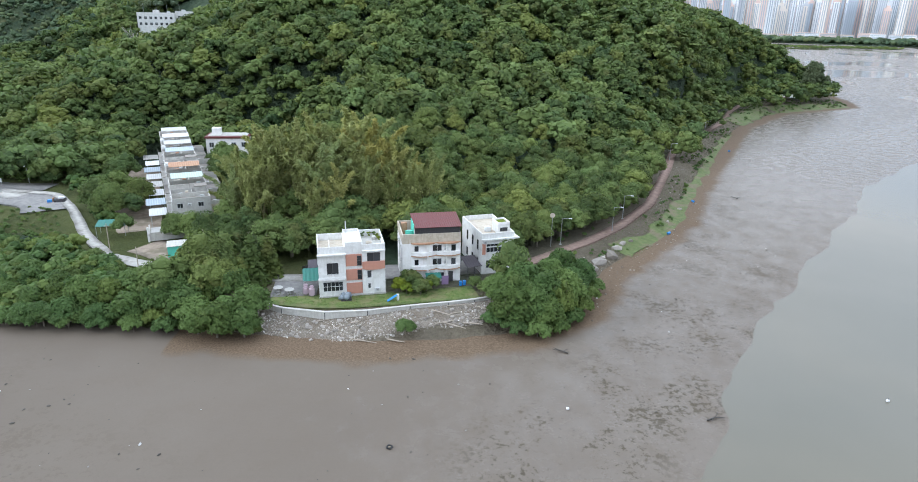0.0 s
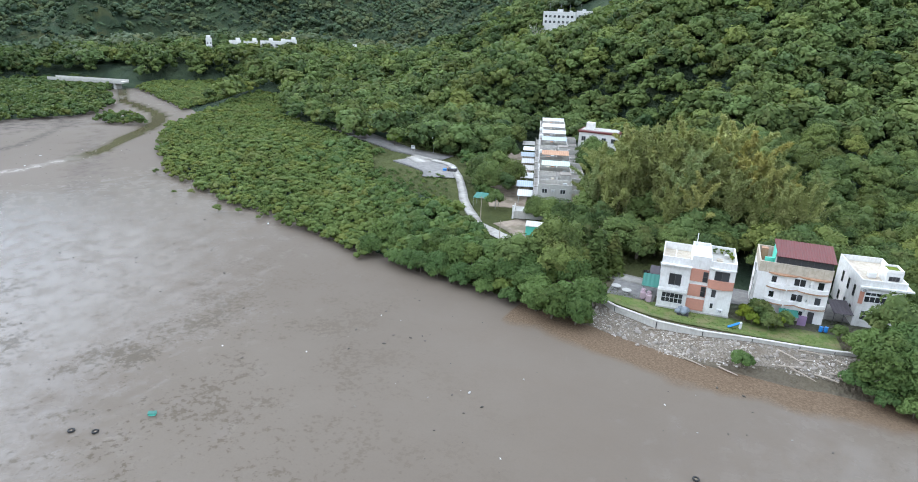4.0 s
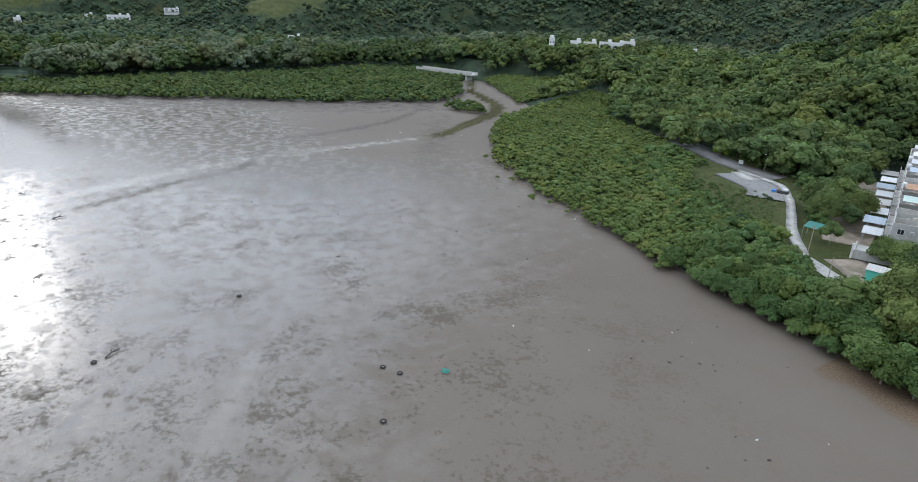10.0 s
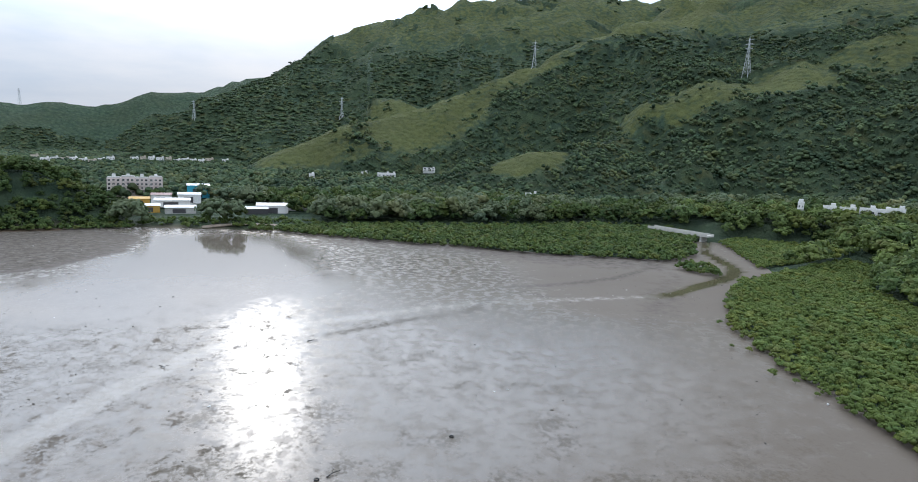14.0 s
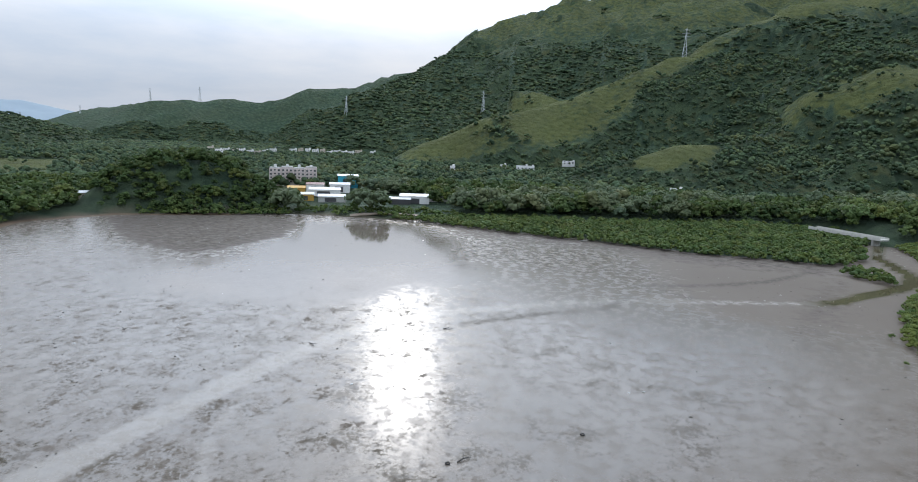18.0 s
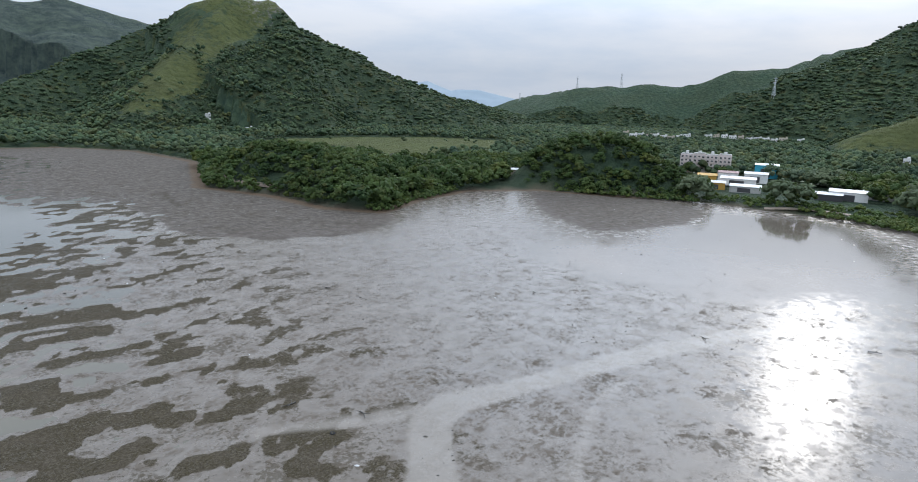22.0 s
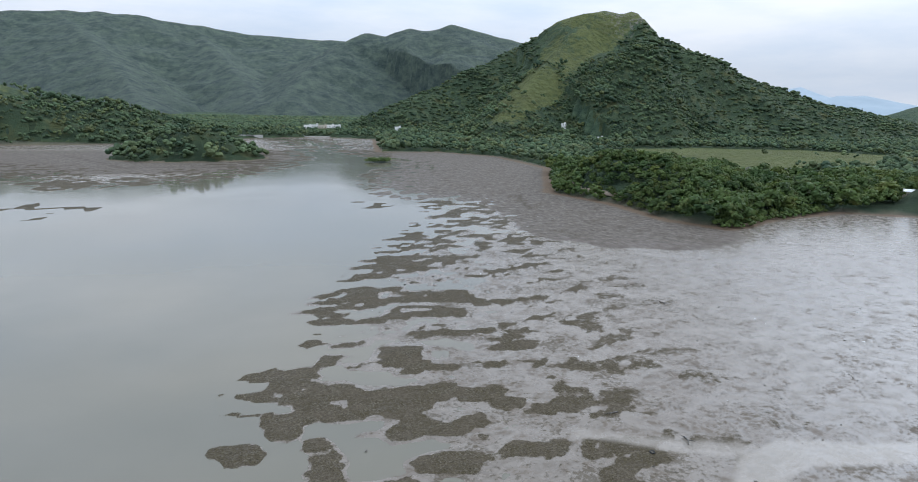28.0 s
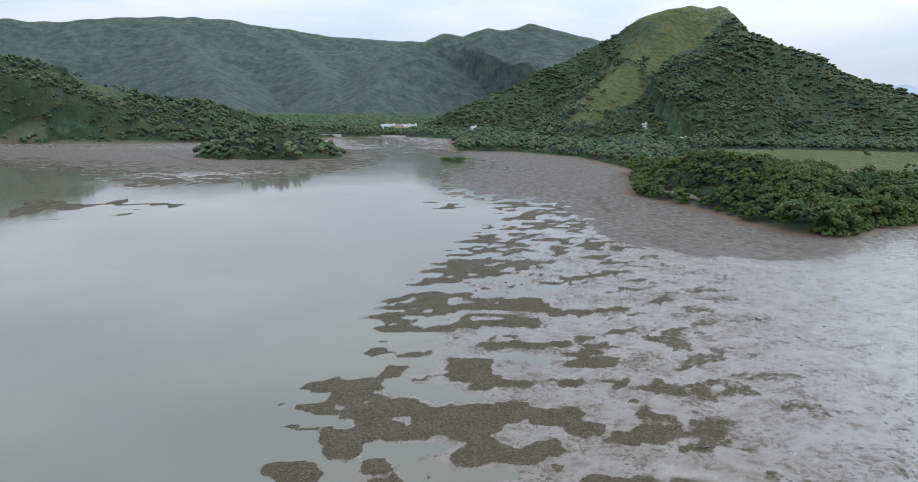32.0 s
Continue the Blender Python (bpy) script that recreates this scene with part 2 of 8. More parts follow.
def ground_material():
    """Soil and scrub under the woods with painted crown shade and haze, grass on the open ridges, pale ground at the
    shore, by attributes of the sheet.
    """
    n = Nodes("hill_ground")
    p = n.pos()
    big = n.noise(p, 0.012, 6, 0.6)
    mid = n.noise(p, 0.09, 5, 0.65)
    fine = n.noise(p, 1.3, 4, 0.7)
    # crown cells: shade between crowns painted as dark gaps round paler tops
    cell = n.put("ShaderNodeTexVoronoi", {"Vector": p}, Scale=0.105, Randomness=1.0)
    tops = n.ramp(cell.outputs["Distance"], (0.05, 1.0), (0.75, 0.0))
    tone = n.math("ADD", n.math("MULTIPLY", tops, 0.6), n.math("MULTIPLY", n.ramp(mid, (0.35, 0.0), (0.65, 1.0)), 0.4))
    # scrub colours carry that crown shade and a bluish haze tint
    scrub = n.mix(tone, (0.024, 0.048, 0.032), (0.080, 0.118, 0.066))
    grass = n.mix(n.ramp(n.math("ADD", n.math("MULTIPLY", mid, 0.6), n.math("MULTIPLY", fine, 0.4)), (0.35, 0.0), (0.65, 1.0)), (0.056, 0.072, 0.022), (0.118, 0.131, 0.047))
    g = n.math("ADD", n.attr("grass"), n.math("MULTIPLY", n.math("SUBTRACT", mid, 0.5), 1.5))
    col = n.mix(n.ramp(g, (0.34, 0.0), (0.74, 1.0)), scrub, grass)
    rock = n.math("MULTIPLY", n.attr("rock"), n.ramp(n.noise(p, 0.16, 5, 0.7), (0.5, 0.0), (0.62, 1.0)))
    col = n.mix(rock, col, (0.20, 0.185, 0.165))
    soil = n.mix(fine, (0.10, 0.075, 0.05), (0.26, 0.22, 0.17))
    col = n.mix(n.attr("bare"), col, soil)
    col = n.mix(n.math("MULTIPLY", n.ramp(big, (0.4, 0.0), (0.7, 1.0)), 0.35), col, (0.060, 0.062, 0.030))
    n.bump(n.math("ADD", n.math("MULTIPLY", tops, 2.0), n.math("ADD", mid, fine)), 0.9, 2.0)
    n.bsdf.inputs["Specular IOR Level"].default_value = 0.15
    return n.set(Base_Color=col, Roughness=0.95)


GROUND = ground_material()


def mud_material():
    """Wet tidal mud: brown silt, thin films of standing water, dark shell and weed patches, pale silt channels."""
    n = Nodes("wet_mud")
    p = n.pos()
    broad = n.noise(p, 0.016, 5, 0.6)
    mid = n.noise(p, 0.10, 6, 0.62)
    ripple = n.noise(p, 0.55, 5, 0.65)
    grain = n.noise(p, 3.2, 4, 0.75)
    base = n.mix(n.ramp(broad, (0.3, 0.0), (0.7, 1.0)), (0.122, 0.100, 0.079), (0.150, 0.126, 0.102))
    base = n.mix(n.math("MULTIPLY", n.ramp(mid, (0.4, 0.0), (0.7, 1.0)), 0.35), base, (0.130, 0.104, 0.080))
    base = n.mix(n.math("MULTIPLY", n.ramp(grain, (0.45, 0.0), (0.8, 1.0)), 0.25), base, (0.10, 0.085, 0.068))
    # bare firm mud, drained and dull
    dry = n.math("ADD", n.attr("dry"), n.math("MULTIPLY", n.math("SUBTRACT", n.noise(p, 0.14, 6, 0.68), 0.5), 0.9))
    dry = n.ramp(dry, (0.38, 0.0), (0.66, 1.0))
    firm = n.mix(n.ramp(n.noise(p, 0.42, 6, 0.75, (1.0, 0.6, 1.0)), (0.40, 0.0), (0.60, 1.0)), (0.056, 0.046, 0.038), (0.152, 0.131, 0.113))
    col = n.mix(n.math("MULTIPLY", dry, 0.9), base, firm)
    # weed and shell beds: ragged clumps with a speckled inside
    ragged = n.math("ADD", n.math("MULTIPLY", n.math("SUBTRACT", n.noise(p, 0.50, 6, 0.70), 0.5), 0.95), n.math("MULTIPLY", n.math("SUBTRACT", n.noise(p, 2.3, 4, 0.7), 0.5), 0.40))
    clump = n.ramp(n.math("ADD", n.attr("weed"), ragged), (0.42, 0.0), (0.58, 1.0))
    speck = n.ramp(n.noise(p, 2.6, 5, 0.85), (0.36, 0.55), (0.52, 1.0))
    dots = n.math("ADD", n.noise(p, 1.25, 4, 0.7), n.math("MULTIPLY", n.math("SUBTRACT", n.noise(p, 0.10, 4, 0.6), 0.5), 0.85))
    dots = n.math("MULTIPLY", n.ramp(dots, (0.56, 0.0), (0.64, 0.8)), n.attr("speck"))
    weedy = n.math("MAXIMUM", n.math("MULTIPLY", clump, speck), dots)
    weed_col = n.mix(n.ramp(n.noise(p, 4.5, 3, 0.8), (0.36, 0.0), (0.62, 1.0)), (0.012, 0.010, 0.005), (0.066, 0.055, 0.030))
    col = n.mix(n.math("MULTIPLY", weedy, 0.92), col, weed_col)
    # pale wet runnels and the duller silt between them
    run = n.noise(p, 0.060, 5, 0.6, (1.0, 1.25, 1.0))
    run = n.math("SUBTRACT", 1.0, n.math("ABSOLUTE", n.math("SUBTRACT", n.math("MULTIPLY", run, 2.0), 1.0)))
    run2 = n.noise(p, 0.20, 4, 0.6)
    run2 = n.math("SUBTRACT", 1.0, n.math("ABSOLUTE", n.math("SUBTRACT", n.math("MULTIPLY", run2, 2.0), 1.0)))
    run = n.math("MAXIMUM", n.ramp(run, (0.84, 0.0), (0.97, 1.0)), n.ramp(run2, (0.86, 0.0), (0.98, 0.7)))
    run3 = n.noise(p, 0.36, 5, 0.62, (0.8, 1.1, 1.0))
    run3 = n.math("SUBTRACT", 1.0, n.math("ABSOLUTE", n.math("SUBTRACT", n.math("MULTIPLY", run3, 2.0), 1.0)))
    run = n.math("MAXIMUM", run, n.ramp(run3, (0.84, 0.0), (0.98, 0.65)))
    run = n.math("MULTIPLY", n.math("MULTIPLY", run, n.attr("runnel")), n.math("MULTIPLY", n.math("SUBTRACT", 1.0, weedy), n.math("SUBTRACT", 1.0, dry)))
    col = n.mix(n.math("MULTIPLY", run, 0.34), col, (0.26, 0.235, 0.205))
    lee = n.math("MULTIPLY", n.ramp(n.noise(p, 0.22, 9, 0.76, (1.0, 1.2, 1.0)), (0.43, 0.0), (0.58, 1.0)), n.attr("runnel"))
    lee = n.math("MULTIPLY", lee, n.math("SUBTRACT", 1.0, run))
    col = n.mix(n.math("MULTIPLY", lee, 0.5), col, n.mix(n.ramp(n.noise(p, 1.6, 4, 0.75), (0.4, 0.0), (0.6, 1.0)), (0.062, 0.052, 0.039), (0.116, 0.097, 0.077)))
    # pale silt in the drainage channels, brown water in the creek, bank shadow and weed lines painted dark
    chan = n.attr("channel")
    col = n.mix(n.math("MULTIPLY", chan, 0.85), col, (0.245, 0.218, 0.186))
    creek = n.attr("creek")
    col = n.mix(creek, col, (0.085, 0.074, 0.042))
    step = n.math("MULTIPLY", n.attr("step"), n.ramp(n.noise(p, 0.5, 4, 0.7), (0.36, 0.2), (0.56, 1.0)))
    col = n.mix(n.math("MULTIPLY", step, 0.85), col, (0.050, 0.041, 0.028))
    # brown gravelly rim along the land
    rim = n.math("ADD", n.attr("rim"), n.math("MULTIPLY", n.math("SUBTRACT", mid, 0.5), 0.9))
    rim = n.ramp(rim, (0.4, 0.0), (0.75, 1.0))
    rim_col = n.mix(n.ramp(grain, (0.35, 0.0), (0.65, 1.0)), (0.078, 0.050, 0.030), (0.172, 0.122, 0.080))
    col = n.mix(n.math("MULTIPLY", rim, 0.88), col, rim_col)
    # wetness: a film of water in hollows, duller on the higher silt
    film = n.math("ADD", n.attr("film"), n.math("MULTIPLY", n.math("SUBTRACT", n.noise(p, 0.075, 7, 0.62), 0.5), 0.4))
    film = n.math("ADD", film, n.math("MULTIPLY", n.math("SUBTRACT", n.noise(p, 0.30, 7, 0.72, (1.0, 0.6, 1.0)), 0.5), 1.1))
    film = n.math("SUBTRACT", n.math("ADD", film, n.math("MULTIPLY", run, 0.55)), n.math("MULTIPLY", lee, 0.42))
    film = n.ramp(film, (0.30, 0.0), (0.66, 1.0))
    film = n.math("MULTIPLY", film, n.math("SUBTRACT", 1.0, n.math("MULTIPLY", n.math("MAXIMUM", weedy, step), 0.9)))
    film = n.math("MULTIPLY", film, n.math("SUBTRACT", 1.0, n.math("MULTIPLY", dry, 0.72)))
    film = n.math("MAXIMUM", film, n.math("MAXIMUM", n.math("MULTIPLY", chan, 0.7), creek))
    film = n.math("MULTIPLY", film, n.math("SUBTRACT", 1.0, rim))
    rough = n.mix(film, 0.55, 0.40)
    rough = n.mix(weedy, rough, 0.85)
    rough = n.mix(n.math("MAXIMUM", rim, dry), rough, 0.75)
    still = n.math("MAXIMUM", n.attr("mirror"), creek)
    relief = n.math("ADD", n.math("MULTIPLY", mid, 0.6), n.math("ADD", n.math("MULTIPLY", ripple, 0.35), n.math("MULTIPLY", grain, 0.10)))
    relief = n.math("ADD", n.math("MULTIPLY", relief, n.math("SUBTRACT", 1.05, n.math("MULTIPLY", film, 0.9))), n.math("MULTIPLY", n.math("MAXIMUM", weedy, dry), n.math("MULTIPLY", grain, 0.5)))
    n.bump(relief, 0.35, 0.10)
    n.bsdf.inputs["IOR"].default_value = 1.34
    n.bsdf.inputs["Coat IOR"].default_value = 1.33
    return n.set(Base_Color=col, Roughness=rough, Specular_IOR_Level=n.mix(weedy, n.mix(film, 0.15, 0.0), 0.05), Coat_Weight=n.math("MULTIPLY", film, 0.88),
                 Coat_Roughness=n.mix(still, n.mix(n.ramp(n.noise(p, 0.30, 5, 0.7), (0.40, 0.0), (0.60, 1.0)), 0.11, 0.36), 0.07))


MUD = mud_material()


def water_material():
    n = Nodes("silty_water")
    p = n.pos()
    wave = n.math("ADD", n.noise(p, 0.9, 4, 0.6, (1.0, 0.45, 1)), n.math("MULTIPLY", n.noise(p, 0.03, 4, 0.6), 1.5))
    n.bump(wave, 0.10, 0.05)
    col = n.mix(n.ramp(n.noise(p, 0.012, 4, 0.6), (0.35, 0.0), (0.7, 1.0)), (0.112, 0.104, 0.078), (0.138, 0.126, 0.098))
    n.bsdf.inputs["IOR"].default_value = 1.33
    return n.set(Base_Color=col, Roughness=n.ramp(n.noise(p, 0.02, 5, 0.6), (0.35, 0.05), (0.7, 0.12)))


WATER = water_material()
# ---- plan of the place: shores, ridges, channels (metres; x right, y ahead, z up) ----
def lattice(ix, iy, seed):
    h = (ix.astype(np.int64) * 374761393 + iy.astype(np.int64) * 668265263 + seed * 1442695041) & 0x7FFFFFFF
    h = ((h ^ (h >> 13)) * 1274126177) & 0x7FFFFFFF
    return ((h ^ (h >> 16)) & 0xFFFF) / 65535.0


def fbm(x, y, size, octaves=4, seed=1):
    """Smooth noise of about 0 to 1, with features of that size in metres."""
    total, amp, norm = 0.0, 1.0, 0.0
    for o in range(octaves):
        u, v = x / size, y / size
        iu, iv = np.floor(u), np.floor(v)
        fu, fv = u - iu, v - iv
        fu, fv = fu * fu * (3 - 2 * fu), fv * fv * (3 - 2 * fv)
        a, b = lattice(iu, iv, seed + o), lattice(iu + 1, iv, seed + o)
        c, d = lattice(iu, iv + 1, seed + o), lattice(iu + 1, iv + 1, seed + o)
        total = total + amp * ((a * (1 - fu) + b * fu) * (1 - fv) + (c * (1 - fu) + d * fu) * fv)
        norm += amp
        amp, size = amp * 0.5, size * 0.5
    return total / norm


def smooth(a, b, x):
    t = np.clip((x - a) / (b - a), 0, 1)
    return t * t * (3 - 2 * t)


def segment_distance(x, y, line, values=None):
    """Distance to a polyline, and values along it at the nearest place."""
    best, val = np.full(np.shape(x), 1e9), np.zeros(np.shape(x))
    for i in range(len(line) - 1):
        (ax, ay), (bx, by) = line[i][:2], line[i + 1][:2]
        dx, dy = bx - ax, by - ay
        t = np.clip(((x - ax) * dx + (y - ay) * dy) / (dx * dx + dy * dy), 0, 1)
        d = np.hypot(x - ax - t * dx, y - ay - t * dy)
        near = d < best
        best = np.where(near, d, best)
        if values is not None:
            val = np.where(near, values[i] * (1 - t) + values[i + 1] * t, val)
    return (best, val) if values is not None else best


def inside(x, y, poly):
    hit = np.zeros(np.shape(x), bool)
    for (ax, ay), (bx, by) in zip(poly, poly[1:] + poly[:1]):
        if ay != by:
            hit ^= ((ay > y) != (by > y)) & (x < (bx - ax) * (y - ay) / (by - ay) + ax)
    return hit


def signed(x, y, poly):
    d = segment_distance(x, y, poly + poly[:1])
    return np.where(inside(x, y, poly), d, -d)


def polar(az, dist):
    return (-dist * math.sin(radians(az)), dist * math.cos(radians(az)))


SHORE = [(258, 436), (246, 402), (183, 366), (140, 313), (108, 254), (74, 189), (60, 159), (44, 136), (33, 122), (24, 103), (12, 93),
         (-1, 89.5), (-14, 88), (-27, 89), (-44, 91), (-58, 92), (-80, 94), (-113, 100), (-134, 102), (-166, 109), (-200, 127), (-234, 150),
         (-250, 178), (-292, 191), (-342, 208), (-348, 199), (-308, 177), (-298, 171), (-278, 146), (-286, 124), (-293, 94), (-313, 55), (-337, 0), (-362, -45), (-368, -115), (-337, -208),
         (-298, -234), (-247, -226), (-206, -211), (-193, -236), (-197, -284), (-186, -335), (-258, -471), (-264, -586), (-224, -647),
         (-160, -652), (-209, -879), (-144, -931), (-45, -893)]
LAND = SHORE + [(74, -782), (230, -748), (520, -720), (1500, -900), (1500, -4900), (-4900, -4900), (-4900, 2600), (-400, 1500), (-60, 1000), (100, 800), (220, 640), (258, 540), (266, 470)]
FAR_SHORE = [(-300, 2000), (744, 1660), (1077, 1470), (1600, 1120), (4800, 300), (4800, 4900), (-300, 4900)]
SEA = [(900, 760), (520, 560), (300, 330), (190, 256), (132, 197), (88, 144), (66, 116), (45, 88), (30, 60), (18, 25), (9, -10), (2, -50),
       (-2, -86), (0, -104), (-8, -120), (-18, -134), (-26, -155), (-40, -180), (-60, -222), (-96, -262), (-104, -318), (-84, -350), (-99, -441), (-150, -515),
       (-138, -600), (-112, -650), (-126, -740), (-120, -850), (-84, -905), (-72, -900), (-100, -850), (-106, -740), (-90, -650), (-64, -530), (-42, -484), (17, -423),
       (56, -409), (80, -401), (94, -412), (108, -456), (199, -524), (420, -600), (900, -640), (4800, -640), (4800, 760)]
CREEK = [(-372, 216), (-346, 203), (-307, 180), (-277, 173), (-258, 167), (-242, 154), (-228, 135), (-212, 114), (-204, 94)]
CHANNEL = [(-208, 104), (-204, 73), (-200, 44), (-194, 24), (-185, 6), (-176, -11), (-165, -26), (-152, -37), (-135, -43.5), (-121, -49), (-107, -53.5), (-88, -60), (-79, -63), (-71, -61.5), (-64, -55), (-58, -49)]
CHANNEL_WIDE = [1.2, 1.7, 2.0, 2.1, 2.2, 2.3, 2.4, 2.6, 2.9, 3.1, 3.2, 3.2, 3.6, 3.4, 3.2, 3.4]
RILLS = [[(-79, -63), (-72, -66), (-63, -71), (-52, -78)], [(-106, -45), (-96, -45), (-88, -42), (-79, -39), (-71, -36)], [(-84, 15), (-71, 8), (-58, 2)]]
# lines where bank shadow and weedy mud are painted as dark colour
BANK_SHADE_WEED = [[(-206, 45), (-188, 34), (-179, 14), (-165, -7)], [(-222, 52), (-229, 79), (-240, 103), (-262, 128)], [(-155, -241), (-166, -218), (-176, -199), (-184, -188)], [(-162, -328), (-146, -283)],
              [(116, -628), (63, -519), (0, -512), (-46, -534), (-75, -571)], [(-181, -551), (-143, -491), (-99, -441)]]
FIRM = [(-107, -441), (-85, -355), (-89, -328), (-112, -319), (-132, -300), (-118, -243), (-119, -211), (-132, -189), (-151, -183), (-176, -184), (-189, -188),
        (-215, -215), (-215, -335), (-270, -471), (-280, -640), (-167, -640), (-150, -524)]
REEF = [(-330, -215), (-260, -161), (-236, -120), (-250, -109), (-290, -94), (-341, -104), (-372, -150)]
STILL = [(-240, -98), (-330, -92), (-353, -43), (-292, -20), (-218, -10), (-198, -30), (-178, -53), (-174, -84), (-197, -122)]
PATH_LINE = [(14, 121), (30, 136), (40, 148), (53, 168), (71, 211), (82, 240), (104, 275), (132, 319), (150, 356), (172, 392), (198, 416), (222, 434)]
MANGROVE = [(-78, 93), (-113, 99), (-134, 101), (-166, 108), (-200, 127), (-231, 151), (-247, 180), (-276, 236), (-258, 242), (-214, 197), (-170, 182), (-138, 165), (-118, 140), (-97, 118)]
CREEK_MANGROVE = [(-262, 181), (-292, 192), (-340, 208), (-350, 226), (-322, 260), (-284, 242), (-268, 204)]
BELT = [(-374, -40), (-352, -20), (-330, 10), (-316, 48), (-294, 88), (-285, 122), (-278, 147), (-298, 171), (-308, 178), (-346, 200), (-372, 212), (-402, 198), (-420, 155), (-402, 108), (-395, 68), (-391, 31), (-386, -4), (-382, -36)]
ISLAND, ISLAND_R = (18, -594), (70, 48)

# ridges: (turn from +y, distance, height) along the crest; then the fall of the slope
RIDGES = [
    ([(-29, 525, 6), (-27, 515, 15), (-24, 505, 29), (-20, 485, 43), (-16.5, 455, 52), (-8, 385, 66), (4, 350, 74), (12, 400, 66), (18, 495, 60), (24, 640, 64), (30, 800, 90)], 0.42),
    ([(66.5, 880, 66), (65.6, 900, 78), (60.9, 920, 111), (56.6, 940, 140), (52.7, 980, 163), (50, 1020, 167), (46.3, 1090, 154), (41, 1150, 150), (34, 1250, 160)], 0.46),
    ([(96, 980, 34), (94.5, 1000, 42), (90.9, 1020, 75), (86.3, 1060, 93), (81.3, 1110, 133), (78.9, 1130, 155), (74.8, 1170, 195), (69.7, 1250, 261), (65.9, 1300, 293), (63.5, 1400, 296), (62, 1650, 380)], 0.52),
    ([(124, 2500, 76), (119, 2000, 106), (112.6, 2000, 126), (110, 2000, 118), (106.7, 2000, 163), (102, 2000, 179), (97.5, 1900, 228), (93.5, 1850, 292),
      (91.2, 1800, 331), (88.7, 1800, 376), (81.7, 1800, 424), (77.9, 1800, 447), (73.6, 1800, 455), (69.9, 1800, 446), (62.3, 1800, 420),
      (60.4, 1700, 432), (50, 1600, 440), (35, 1600, 400)], 0.48),
    ([(124, 1700, 26), (130, 1500, 62), (134, 1420, 92), (138.7, 1350, 129), (141.6, 1340, 163), (143.2, 1335, 194), (144.4, 1330, 216), (145.5, 1335, 221), (147.1, 1350, 243), (148.6, 1360, 233), (150.6, 1380, 214), (154.2, 1420, 167),
      (161, 1300, 76), (166, 1150, 28)], 0.50),
    ([(147.4, 1350, 238), (150.5, 1180, 150), (153, 1020, 78), (155, 900, 30)], 0.55),
    ([(79, 690, 26), (75, 705, 42), (71, 745, 48), (68, 800, 50)], 0.45),
    ([(204, 900, 92), (200.5, 900, 88), (197.8, 900, 77), (194.1, 900, 58), (190.9, 900, 42), (187, 905, 38), (183.5, 910, 22), (181, 915, 11), (176, 960, 5)], 0.34),
]
BACK_RIDGES = [
    ([(150, 3000, 300), (154.2, 3000, 330), (157, 3000, 372), (159.9, 3000, 408), (161.8, 3000, 380), (163.7, 3000, 387), (165.6, 3000, 345), (167.2, 3000, 357),
      (169.1, 2900, 300), (172, 2600, 170), (174, 2300, 70)], 0.42),
    ([(164, 4000, 380), (169.1, 4000, 402), (176.8, 4000, 421), (181, 4000, 455), (184.8, 4000, 484), (188.9, 4000, 485), (193, 4000, 450), (197, 4000, 415),
      (205, 4000, 400), (214, 4000, 300)], 0.40),
    ([(181, 4000, 440), (179, 3300, 250), (177, 2700, 110), (176, 2300, 40)], 0.42),
    ([(190, 4000, 470), (188, 3200, 270), (186, 2500, 110), (185, 2000, 30)], 0.42),
    ([(129, 4600, 130), (131.8, 4600, 214), (134.5, 4600, 150), (137, 4600, 120)], 0.30),
    ([(123, 4600, 90), (127.5, 4600, 165), (129.3, 4600, 160), (131, 4600, 110)], 0.30),
]


def crest(x, y, ridges):
    h = np.zeros(np.shape(x))
    spur = np.abs(2 * fbm(x + 40 * fbm(x, y, 130, 2, 33), y, 210, 4, 32) - 1)
    far = smooth(600, 850, np.hypot(x, y))
    warp = 1.08 + (0.55 - 0.25 * far) * (fbm(x, y, 150, 4, 31) - 0.5)
    gully = 120 * (spur - 0.25) * far
    for line, fall in ridges:
        pts = [polar(a, d) for a, d, _ in line]
        d, z = segment_distance(x, y, pts, [p[2] for p in line])
        d = np.sqrt((d * warp) ** 2 + 100) - 10 + gully * np.clip(d / 170, 0, 1)
        s = z - fall * d * (1 - 0.10 * np.clip(d / 600, 0, 1))
        h = np.maximum(h, np.where(s > 0, s, 0))
    return h


def bump(x, y, cx, cy, rx, ry, h):
    r2 = ((x - cx) / rx) ** 2 + ((y - cy) / ry) ** 2
    return h * np.clip(1 - r2, 0, 1) ** 0.8


